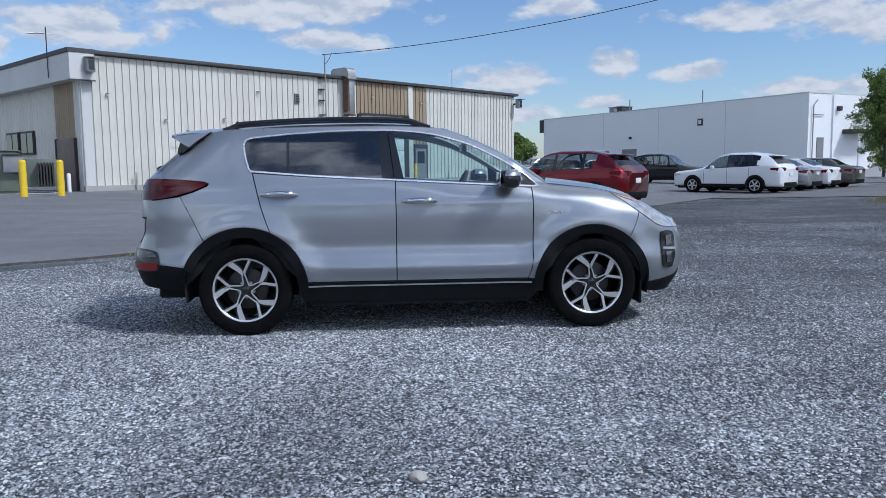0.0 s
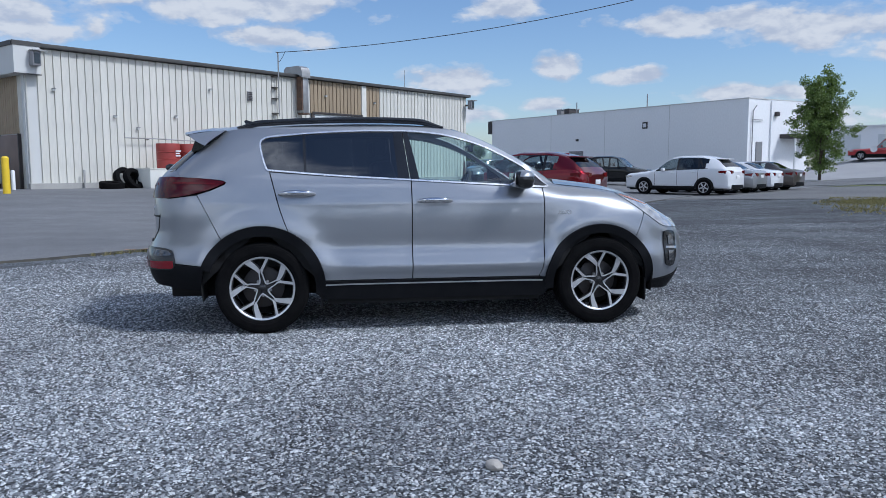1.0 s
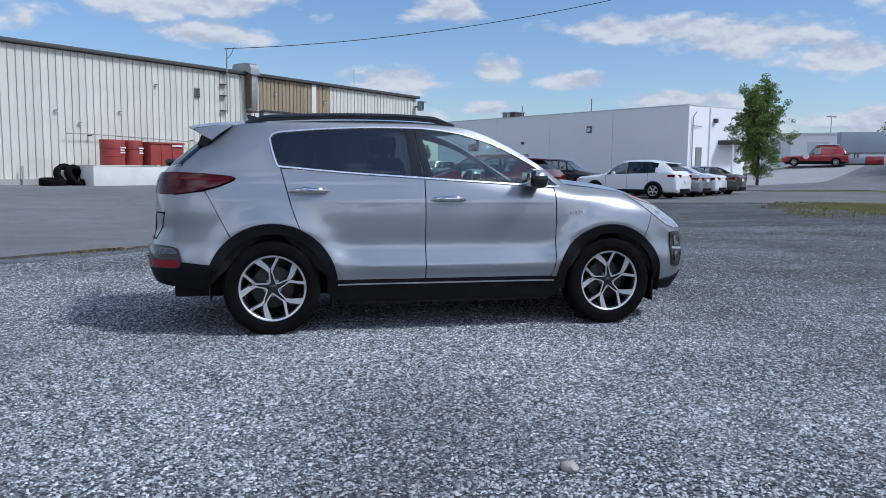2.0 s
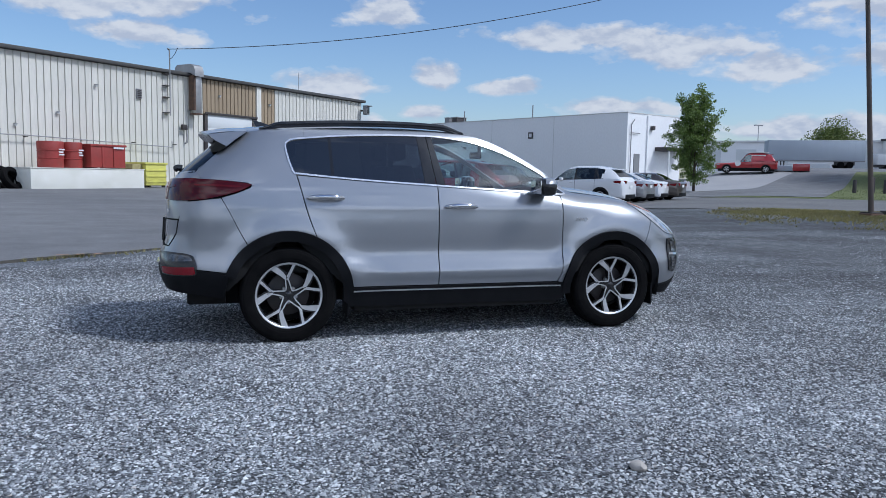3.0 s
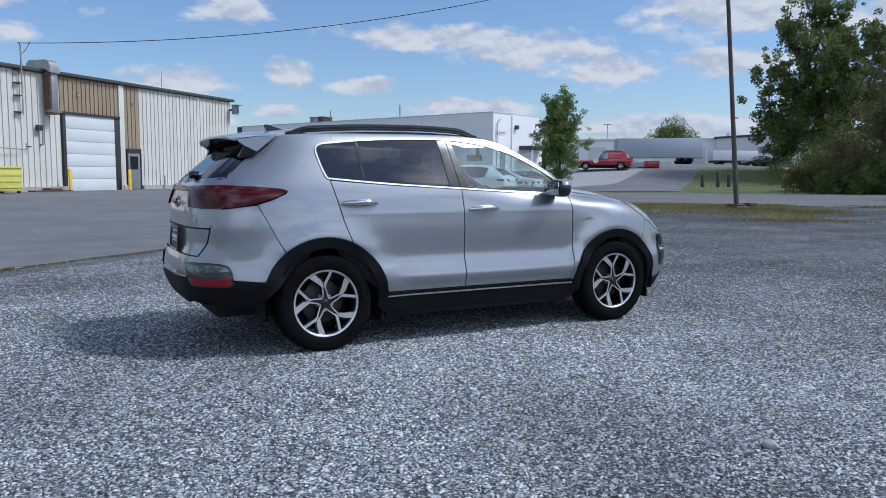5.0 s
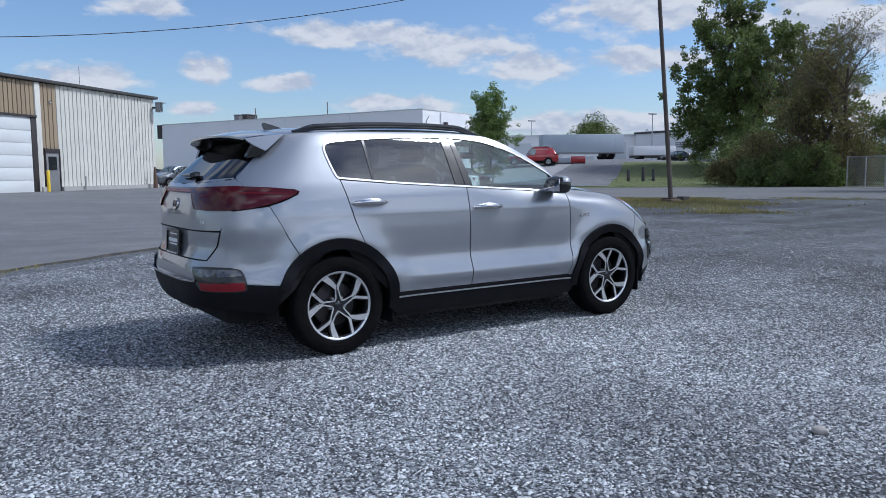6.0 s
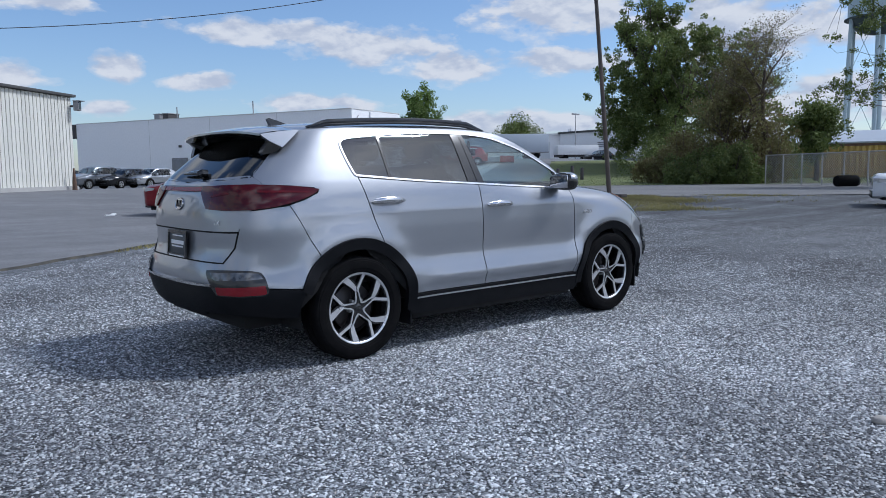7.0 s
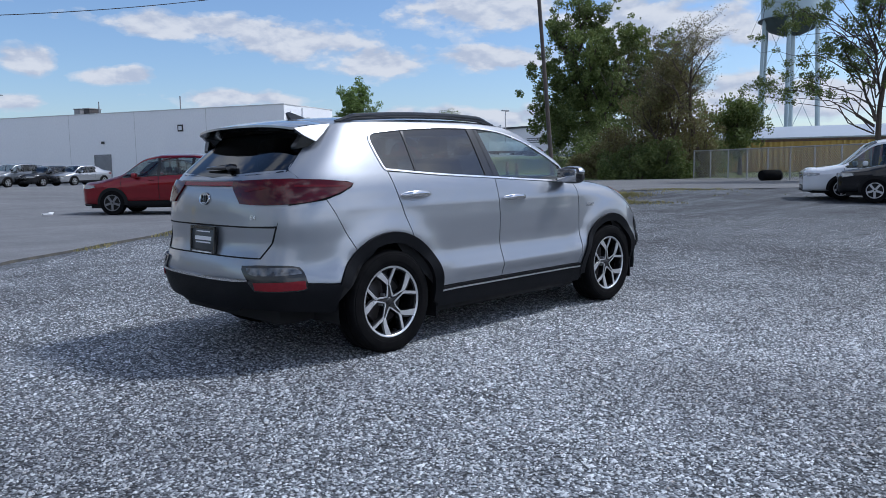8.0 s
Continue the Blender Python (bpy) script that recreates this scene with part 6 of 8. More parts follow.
for hx in HUBS:
    for s in (-1, 1):
        wheel(hx, s)

# cabin
part("cabin_floor", boxes((-1.9, 1.0, -0.74, 0.74, 0.50, 0.58)), "seat", hero)
part("load_floor", boxes((-2.0, -1.25, -0.62, 0.62, 0.58, 1.0)), "seat", hero)
bm = bmesh.new()
box(bm, 0.55, 1.05, -0.72, 0.72, 0.75, 1.06, 0.05)
box(bm, 0.50, 0.75, 0.05, 0.65, 1.0, 1.13, 0.05)
part("dashboard", bm, "seat", hero)
bm = bmesh.new()
ms = Matrix.Translation((0.42, 0.36, 1.06)) @ pose(0, 0, 0, 0, -66, 0)
lathe(bm, [(0.175 + 0.016 * math.cos(a), 0.016 * math.sin(a)) for a in np.linspace(0, 2 * math.pi, 9)[:-1]], 32, m=ms, close=True)
for a in (20, 160, 270):
    tube(bm, [ms @ Vector((0, 0, -0.01)), ms @ Vector((0.17 * math.cos(radians(a)), 0.17 * math.sin(radians(a)), 0))], 0.018, 6)
tube(bm, [ms @ Vector((0, 0, 0)), ms @ Vector((0, 0, -0.25))], 0.04, 8)
part("steering_wheel", bm, "seat", hero, "black steering wheel")
for x, wide in ((-0.10, 0), (-0.98, 1)):
    for y in (-0.37, 0.37):
        bm = bmesh.new()
        box(bm, x - 0.10, x + 0.42, y - 0.25, y + 0.25, 0.62, 0.80, 0.05)
        box(bm, -0.07, 0.07, -0.24, 0.24, 0.0, 0.62, 0.05, m=Matrix.Translation((x - 0.12, y, 0.72)) @ pose(0, 0, 0, 0, -16, 0))
        st_ = part("seat", bm, "seat", hero, "dark cloth seat")
        part("headrest", boxes((x - 0.36, x - 0.25, y - 0.13, y + 0.13, 1.36, 1.50), bevel=0.04), "seat", st_)
hd = panel("headlining", [(x, y * 0.93) for x, y in roof_out], "headliner", pair=False, both=True, f=roof_f, sign=1, res=0.2, depth=0.0, offset=-0.035, label="pale grey headlining")
part("rear_view_mirror", boxes((0.40, 0.44, -0.11, 0.11, 1.40, 1.46), (0.44, 0.47, -0.01, 0.01, 1.45, 1.53), bevel=0.008), "gloss_black", hero)

# ---- other vehicles ----
M["red_paint"] = flake_paint("red_paint", (0.19, 0.001, 0.008), 0.85, 0.3)
M["white_paint"] = flake_paint("white_paint", (0.70, 0.71, 0.73), 0.0, 0.35, 0.02)
M["silver_paint"] = flake_paint("silver_paint", (0.42, 0.43, 0.45), 0.75, 0.32)
M["black_paint"] = flake_paint("black_paint", (0.006, 0.0065, 0.008), 0.0, 0.5)
M["brown_paint"] = flake_paint("brown_paint", (0.11, 0.095, 0.085), 0.6, 0.3)
M["grey_paint"] = flake_paint("grey_paint", (0.14, 0.15, 0.165), 0.6, 0.3)
M["pickup_red"] = flake_paint("pickup_red", (0.33, 0.007, 0.012), 0.1, 0.35)
M["alloy"] = material("alloy", (0.55, 0.55, 0.57), 0.35, 0.7, var=0.3, scale=20)
M["dark_alloy"] = material("dark_alloy", (0.20, 0.20, 0.21), 0.35, 0.7, var=0.3, scale=20)
M["car_glass"] = glass_material("car_glass", (0.62, 0.68, 0.68), head_on=0.08)
M["car_glass_dark"] = glass_material("car_glass_dark", (0.10, 0.11, 0.115), head_on=0.09)
M["brake_red"] = material("brake_red", (0.15, 0.004, 0.008), 0.12, coat=0.6, var=0.6, scale=9, second=(0.07, 0.002, 0.004))


def pchip(xs, ys):
    """A curve through knots that never overshoots them."""
    xs, ys = np.array(xs, float), np.array(ys, float)
    h, dl = np.diff(xs), np.diff(ys) / np.diff(xs)
    d = np.zeros(len(xs))
    for i in range(1, len(xs) - 1):
        if dl[i - 1] * dl[i] > 0:
            w1, w2 = 2 * h[i] + h[i - 1], h[i] + 2 * h[i - 1]
            d[i] = (w1 + w2) / (w1 / dl[i - 1] + w2 / dl[i])
    d[0], d[-1] = dl[0], dl[-1]

    def f(x):
        i = int(np.clip(np.searchsorted(xs, x) - 1, 0, len(xs) - 2))
        t = (x - xs[i]) / h[i]
        return float((2 * t**3 - 3 * t**2 + 1) * ys[i] + (t**3 - 2 * t**2 + t) * h[i] * d[i] + (3 * t**2 - 2 * t**3) * ys[i + 1] + (t**3 - t**2) * h[i] * d[i + 1])
    return f


def plain_car(name, label, m, spec, paint, trim="cladding", group=""):
    """A vehicle lofted from stations along its length: x, half width, belt height, top height, top half width."""
    L, W, wb = spec["length"], spec["width"], spec["base"]
    ob = thing(name, label, spec.get("category", "car"), m, group)
    st = spec["stations"]
    low = spec.get("low", 0.28)
    curves = [pchip([r[0] for r in st], [r[k] for r in st]) for k in range(1, 5)]
    cab, pill = spec["cab"], [(st[i][0] + st[i + 1][0]) / 2 for i in spec.get("pillars", ())]
    cuts = sorted({r[0] for r in st} | {p + e for p in pill for e in (-0.045, 0.045)})
    fx = [cuts[0]]
    for a, b in zip(cuts, cuts[1:]):
        k = max(1, math.ceil((b - a) / 0.1))
        fx += [a + (b - a) * (i + 1) / k for i in range(k)]

    def section(x):
        w, belt, top, wt = (c(x) for c in curves)
        tall = top - belt
        wb_ = w * 0.955
        wall = [(w * 0.80, low), (w * 0.93, low + 0.05), (w * 0.985, low + 0.16), (w * 0.975, low + 0.24), (w * 0.998, low + 0.40), (w * 1.003, (low + 0.4 + belt) / 2), (w * 0.992, belt - 0.12), (w * 0.975, belt - 0.04), (wb_, belt)]
        roof = [(wb_ + (wt - wb_) * g, belt + tall * z) for g, z in ((0.42, 0.44), (0.86, 0.84), (0.97, 0.925))] + [(wt * 0.90, belt + tall * 0.975), (wt * 0.68, top + 0.004), (wt * 0.35, top + 0.012), (0.0, top + 0.015)]
        return wall + roof
    rows = [section(x) for x in fx]
    n, SILL = len(rows[0]), 8
    full = [[(x, -y, z) for y, z in r] + [(x, y, z) for y, z in r[-2::-1]] for x, r in zip(fx, rows)]
    x_rear, x_rtop, x_stop, x_scr = (st[i][0] for i in cab)
    win_a, win_b = spec.get("side_glass", (x_rtop + spec.get("quarter", 0.1), x_scr - 0.22))
    bodyv = bmesh.new()
    vv = [[bodyv.verts.new(p) for p in sec] for sec in full]
    k = len(full[0])
    glass = {}
    for i in range(len(fx) - 1):
        xm = (fx[i] + fx[i + 1]) / 2
        for j in range(k - 1):
            jj = j if j < n - 1 else k - 2 - j
            key = None
            if jj >= SILL + 3 and x_rear + 0.03 < xm < x_rtop - 0.02:
                key = ("rear_glass", 0)
            elif jj >= SILL + 3 and x_stop + 0.03 < xm < x_scr - 0.02:
                key = ("windscreen", 0)
            elif jj in (SILL, SILL + 1) and win_a + (0.10 if jj == SILL else 0.0) < xm < win_b + (0.12 if jj == SILL else 0.0):
                near = min((abs(xm - p), p) for p in pill)
                pane_ = sum(xm > p for p in pill)
                key = ("door_pillar", near[1], j < n) if near[0] < 0.046 else ("side_window", pane_, j < n)
            if key and (not spec.get("closed") or key[0] == "windscreen" or (key[0] == "side_window" and key[1] == len(pill))):
                glass.setdefault(key, []).append([full[i][j], full[i + 1][j], full[i + 1][j + 1], full[i][j + 1]])
            else:
                bodyv.faces.new((vv[i][j], vv[i + 1][j], vv[i + 1][j + 1], vv[i][j + 1]))
    bodyv.faces.new(vv[0])
    bodyv.faces.new(vv[-1][::-1])
    part("body", bodyv, paint, ob)
    dark_rear = spec.get("dark_rear", False)
    for key, quads in glass.items():
        bm = bmesh.new()
        for q in quads:
            bm.faces.new([bm.verts.new(p) for p in q])
        bmesh.ops.remove_doubles(bm, verts=bm.verts, dist=1e-4)
        part(key[0], bm, "gloss_black" if key[0] == "door_pillar" else "car_glass_dark" if key[0] == "rear_glass" or (dark_rear and key[0] == "side_window" and key[1] < len(pill)) else "car_glass", ob)
    # shut lines, handles, belt trim
    for s in (-1, 1):
        for x in pill + [win_b + 0.16]:
            bm = bmesh.new()
            edge = [[bm.verts.new((x + e, s * (y + 0.004), z)) for y, z in section(x)[2:SILL + 1]] for e in (-0.007, 0.007)]
            for i in range(len(edge[0]) - 1):
                bm.faces.new((edge[0][i], edge[1][i], edge[1][i + 1], edge[0][i + 1]))
            part("shut_line", bm, "liner", ob)
        for x in pill:
            y, z = section(x + 0.2)[SILL - 2]
            part("door_handle", boxes((x + 0.08, x + 0.28, *sorted((s * (y - 0.01), s * (y + 0.03))), z - 0.02, z + 0.015), bevel=0.012), paint, ob)
        bm = bmesh.new()
        tube(bm, [(x, s * (section(x)[SILL][0] + 0.004), section(x)[SILL][1] - 0.004) for x in np.linspace(win_a + 0.02, win_b + 0.1, 14)], 0.011, 5)
        part("belt_trim", bm, spec.get("belt", "gloss_black"), ob)
    # seats behind the glass
    xs_ = (x_stop + x_scr) / 2
    for x in (xs_ - 0.85, xs_ - 1.75):
        for y in (-0.36, 0.36):
            part("seat", boxes((x - 0.08, x + 0.08, y - 0.23, y + 0.23, 0.5, 1.12), (x - 0.07, x + 0.05, y - 0.13, y + 0.13, 1.15, 1.34), bevel=0.04), "seat", ob)
    part("dashboard", boxes((xs_ - 0.02, x_scr - 0.05, -W * 0.38, W * 0.38, 0.6, st[cab[3]][2] - 0.03), bevel=0.04), "seat", ob)
    if spec.get("wing"):
        zt = curves[2](x_rtop)
        part("rear_spoiler", boxes((x_rtop - 0.24, x_rtop + 0.10, -W * 0.30, W * 0.30, zt - 0.02, zt + 0.022), bevel=0.015), paint, ob)
        part("aerial", boxes((x_rtop + 0.28, x_rtop + 0.44, -0.02, 0.02, zt + 0.03, zt + 0.12), bevel=0.012), paint, ob)
    bm = bmesh.new()
    box(bm, -L / 2 + 0.25, L / 2 - 0.25, -W * 0.40, W * 0.40, 0.2, low + 0.1)
    part("underbody", bm, "liner", ob)
    xs = [s[0] for s in st]
    half = lambda x: float(np.interp(x, xs, [s[1] for s in st]))
    R = spec.get("wheel", 0.345)
    for s in (-1, 1):
        bm = bmesh.new()
        hw = W / 2
        box(bm, -wb / 2 + 0.40, wb / 2 - 0.40, *sorted((s * (hw - 0.03), s * (hw + 0.008))), low - 0.03, low + 0.12, 0.02)
        part("sill", bm, trim, ob)
        for hx in (-wb / 2, wb / 2):
            bm = bmesh.new()
            pts = [(hx + (R + 0.075) * math.cos(a), R + (R + 0.075) * math.sin(a)) for a in np.linspace(radians(-8), radians(188), 25)]
            lo = [bm.verts.new((x, s * (hw * 0.6), z)) for x, z in pts]
            hi = [bm.verts.new((x, s * (half(x) * 1.0 + 0.016), z)) for x, z in pts]
            bm.faces.new(hi)
            for i in range(len(pts) - 1):
                bm.faces.new((lo[i], lo[i + 1], hi[i + 1], hi[i]))
            part("wheel_arch", bm, "liner", ob)
            bm = bmesh.new()
            y0 = half(hx) - 0.185
            lathe(bm, [(R * 0.64, 0.0), (R * 0.70, -0.01), (R * 0.95, -0.005), (R, 0.02), (R, 0.18), (R * 0.95, 0.215), (R * 0.70, 0.22), (R * 0.64, 0.21)], 28, "Y", close=True,
                  m=Matrix.Translation((hx, s * y0, R)) @ (Matrix.Identity(4) if s > 0 else pose(0, 0, 0, 0, 0, 180)))
            wh = part("wheel", bm, "rubber", ob, "black tyre on alloy wheel")
            bm = bmesh.new()
            face = s * (y0 + 0.20)
            lathe(bm, [(R * 0.66, 0), (R * 0.66, 0.012), (R * 0.60, 0.012), (R * 0.58, 0)], 28, "Y", close=True, m=Matrix.Translation((hx, face - (0.0 if s > 0 else 0.012), R)))
            for q in range(spec.get("spokes", 5)):
                a = 2 * math.pi * q / spec.get("spokes", 5) + 0.3
                box(bm, 0.02, R * 0.62, -0.008, 0.008, -R * 0.085, R * 0.085, m=Matrix.Translation((hx, face, R)) @ Matrix.Rotation(a, 4, "Y"))
            part("rim", bm, spec.get("rim", "alloy"), wh)
            bm = bmesh.new()
            lathe(bm, [(0, 0), (R * 0.62, 0), (R * 0.62, 0.02), (0, 0.02)], 20, "Y", m=Matrix.Translation((hx, face - s * 0.06 - 0.01, R)))
            part("hub", bm, "liner", wh)
    # lamps, bumpers, plate, mirrors
    belt_r, belt_f = st[0][2], st[-1][2]
    for s in (-1, 1):
        for nm, mat, x, tz, hh, ww, dx in (("tail_lamp", "brake_red", st[0][0], spec.get("tail_z", 0.95), spec.get("tail_h", 0.15), spec.get("tail_w", 0.42), 1), ("headlamp", "lamp_clear", st[-1][0], spec.get("head_z", 0.78), 0.13, 0.36, -1)):
            hw = half(x + dx * 0.12)
            bm = bmesh.new()
            ed = [(x + dx * 0.01, hw * 0.97 - ww), (x - dx * 0.012, hw * 0.97 - ww * 0.5), (x + dx * 0.02, half(x) * 0.99), (x + dx * 0.16, half(x + dx * 0.16) + 0.016), (x + dx * 0.45, half(x + dx * 0.45) + 0.016)]
            taper = [0.55, 0.9, 1.0, 0.9, 0.3]
            a_ = [bm.verts.new((px - dx * 0.012, s * py, tz - hh * 0.5 * tp)) for (px, py), tp in zip(ed, taper)]
            b_ = [bm.verts.new((px - dx * 0.012, s * py, tz + hh * 0.5 * (0.5 + 0.5 * tp))) for (px, py), tp in zip(ed, taper)]
            c_ = [bm.verts.new((px + dx * 0.05, s * (py - 0.06), tz)) for px, py in ed]
            for i in range(4):
                bm.faces.new((a_[i], a_[i + 1], b_[i + 1], b_[i]))
                bm.faces.new((b_[i], b_[i + 1], c_[i + 1], c_[i]))
                bm.faces.new((c_[i], c_[i + 1], a_[i + 1], a_[i]))
            part(nm, bm, mat, ob)
        if "mirror_x" in spec:
            mx = spec["mirror_x"]
            part("mirror", boxes((mx - 0.08, mx + 0.06, *sorted((s * (W / 2 - 0.04), s * (W / 2 + 0.17))), spec["mirror_z"], spec["mirror_z"] + 0.15), bevel=0.04), paint, ob)
    for x, dx in ((st[0][0], -1), (st[-1][0], 1)):
        part("bumper", boxes((min(x + dx * 0.012, x - dx * 0.3), max(x + dx * 0.012, x - dx * 0.3), -W * 0.33, W * 0.33, low - 0.02, low + 0.2), bevel=0.05), trim, ob)
    part("number_plate", boxes((st[0][0] - 0.022, st[0][0] - 0.006, -0.16, 0.16, 0.72, 0.86), bevel=0.002), "white_plain", ob)
    if "grille" in spec:
        gz = spec.get("head_z", 0.78)
        gr = part("grille", boxes((st[-1][0] - 0.05, st[-1][0] + 0.02, -0.5, 0.5, gz - 0.14, gz + 0.03), bevel=0.015), "gloss_black", ob)
        for k in range(2):
            part("bar", boxes((st[-1][0] + 0.0, st[-1][0] + 0.03, -0.46, 0.46, gz - 0.105 + 0.07 * k, gz - 0.08 + 0.07 * k), bevel=0.006), "bright_trim", gr)
        part("lower_intake", boxes((st[-1][0] - 0.05, st[-1][0] + 0.018, -0.55, 0.55, low + 0.06, low + 0.2), bevel=0.02), "gloss_black", ob)
    return ob


def suv_spec(L=4.58, W=1.85, H=1.68, base=2.70, **kw):
    h, w = L / 2, W / 2
    s = dict(length=L, width=W, base=base, wheel=0.352, low=0.28,
             stations=[(-h, w * 0.72, 0.98, 1.0, w * 0.66), (-h + 0.06, w * 0.90, 1.02, 1.06, w * 0.80), (-h + 0.22, w * 0.98, 1.14, 1.22, w * 0.80), (-h + 0.66, w, 1.18, H - 0.15, w * 0.63), (-h + 0.95, w, 1.165, H - 0.075, w * 0.66),
                       (-h + 1.30, w, 1.14, H - 0.01, w * 0.70), (-h + 1.40, w, 1.135, H, w * 0.70), (-h + 2.25, w, 1.10, H, w * 0.71), (-h + 2.37, w, 1.095, H - 0.015, w * 0.71), (-h + 2.70, w, 1.08, H - 0.08, w * 0.70), (-h + 3.42, w, 1.04, 1.12, w * 0.80),
                       (-h + 3.7, w * 0.99, 0.96, 1.05, w * 0.78), (h - 0.45, w * 0.96, 0.88, 0.96, w * 0.72), (h - 0.12, w * 0.88, 0.84, 0.92, w * 0.66), (h, w * 0.70, 0.74, 0.80, w * 0.55)],
             cab=(2, 3, 9, 10), pillars=(5, 7), mirror_x=-h + 2.95, mirror_z=1.03, tail_z=1.0, head_z=0.80, grille=1, wing=1, quarter=0.26)
    # cab indices run from the rear: rear glass between 2 and 3, screen between 9 and 10
    s.update(kw)
    return s


def sedan_spec(L=4.85, W=1.84, H=1.46, base=2.80, **kw):
    h, w = L / 2, W / 2
    s = dict(length=L, width=W, base=base, wheel=0.33, low=0.26,
             stations=[(-h, w * 0.70, 0.84, 0.92, w * 0.60), (-h + 0.08, w * 0.88, 0.92, 1.02, w * 0.74), (-h + 0.45, w * 0.97, 0.95, 1.08, w * 0.76), (-h + 0.72, w, 0.96, 1.12, w * 0.76), (-h + 1.45, w, 0.96, H - 0.03, w * 0.66),
                       (-h + 1.75, w, 0.95, H, w * 0.68), (-h + 1.85, w, 0.95, H, w * 0.68), (-h + 2.45, w, 0.93, H, w * 0.69), (-h + 2.55, w, 0.93, H, w * 0.69), (-h + 2.85, w, 0.92, H - 0.05, w * 0.68), (-h + 3.65, w, 0.90, 0.98, w * 0.78),
                       (h - 0.7, w * 0.97, 0.82, 0.92, w * 0.74), (h - 0.15, w * 0.86, 0.68, 0.78, w * 0.62), (h, w * 0.66, 0.56, 0.66, w * 0.5)],
             cab=(3, 4, 9, 10), pillars=(5, 7), mirror_x=-h + 3.15, mirror_z=0.93, tail_z=0.86, tail_h=0.16, head_z=0.68, grille=1)
    s.update(kw)
    return s


def van_spec(L=5.1, W=1.98, H=1.80, base=3.05, **kw):
    h, w = L / 2, W / 2
    s = dict(length=L, width=W, base=base, wheel=0.345, low=0.26,
             stations=[(-h, w * 0.80, 1.0, 1.04, w * 0.74), (-h + 0.05, w * 0.94, 1.02, 1.12, w * 0.82), (-h + 0.12, w * 0.97, 1.03, 1.2, w * 0.82), (-h + 0.30, w, 1.03, H - 0.03, w * 0.76), (-h + 0.45, w, 1.03, H, w * 0.77),
                       (-h + 1.5, w, 1.02, H, w * 0.78), (-h + 1.6, w, 1.02, H, w * 0.78), (-h + 2.65, w, 1.0, H, w * 0.78), (-h + 2.75, w, 1.0, H - 0.01, w * 0.78), (-h + 3.15, w, 0.99, H - 0.08, w * 0.76), (-h + 4.1, w, 0.97, 1.06, w * 0.82),
                       (h - 0.55, w * 0.97, 0.90, 0.99, w * 0.76), (h - 0.15, w * 0.90, 0.88, 0.97, w * 0.72), (h, w * 0.76, 0.78, 0.85, w * 0.6)],
             cab=(2, 3, 9, 10), pillars=(5, 7), mirror_x=-h + 3.5, mirror_z=1.02, tail_z=1.1, tail_h=0.3, tail_w=0.2, head_z=0.78, category="van", grille=1)
    s.update(kw)
    return s


def at_place(x, y, yaw, lift=0.035):
    return pose(x, y, land(x, y) + lift, 0, 0, yaw)


plain_car("red_suv", "dark metallic red SUV standing on the asphalt lot", at_place(5.5, 16.55, 135), suv_spec(4.55, 1.84, 1.68, rim="dark_alloy"), "red_paint")
plain_car("white_suv", "white SUV parked side-on beside a row of cars", at_place(15.05, 25.64, 128.5), suv_spec(4.95, 1.96, 1.71, 2.82, dark_rear=True), "white_paint", group="parked row")
plain_car("silver_sedan", "silver sedan parked in the row beside the white SUV", at_place(17.3, 27.45, 128.5), sedan_spec(4.9, 1.86, 1.47), "silver_paint", group="parked row")
plain_car("white_sedan", "white sedan parked in the row", at_place(19.2, 28.94, 128.5), sedan_spec(4.7, 1.82, 1.45), "white_paint", group="parked row")
plain_car("brown_sedan", "dark brown sedan at the end of the row", at_place(21.4, 30.7, 128.5), sedan_spec(4.9, 1.88, 1.48), "brown_paint", group="parked row")
plain_car("black_suv", "black SUV parked by the white block wall", at_place(16.7, 38.2, -40), suv_spec(4.7, 1.9, 1.74), "black_paint")
for x, y, yaw, sp, pt, lb in ((12.3, 54.9, 205, suv_spec(4.6, 1.85, 1.66), "grey_paint", "dark grey SUV parked by the far wall"), (14.4, 54.3, 205, sedan_spec(), "black_paint", "dark sedan parked by the far wall"),
                              (16.3, 53.7, 205, sedan_spec(4.7), "silver_paint", "pale sedan parked by the far wall"), (10.8, 60.2, 200, suv_spec(4.5), "black_paint", "black SUV parked by the far wall")):
    plain_car("parked_car", lb, at_place(x, y, yaw), sp, pt, group="cars by the far wall")
plain_car("white_minivan", "white minivan parked on the gravel", pose(21.95, 2.05, land(21.95, 2.05) + 0.02, 0, 0, 114), van_spec(5.15, 2.0, 1.84, dark_rear=True), "white_paint")
plain_car("dark_suv", "dark grey SUV parked beside the white minivan", pose(20.8, 0.78, land(20.8, 0.78) + 0.02, 0, 0, 103), suv_spec(4.7, 1.9, 1.76), "black_paint")
pk = plain_car("red_pickup", "bright red pickup with a white-roofed cap on the far ramp", at_place(48.75, 55.4, 141, 0.06), suv_spec(5.6, 1.95, 1.95, 3.5, low=0.4, wheel=0.38, closed=True, mirror_z=1.15, tail_z=1.1), "pickup_red")
tagged(pk, category="pickup")
part("cap_roof", boxes((-2.0, 0.1, -0.72, 0.72, 1.96, 2.02), bevel=0.02), "white_plain", pk)
part("cap_window", boxes((-1.7, -0.4, 0.735, 0.765, 1.30, 1.72), bevel=0.01), "white_plain", pk)
part("round_sign", lathe(bmesh.new(), [(0, 0), (0.28, 0), (0.28, 0.012), (0, 0.012)], 24, "Y", m=Matrix.Translation((0.75, 0.985, 0.95))), "white_plain", pk)
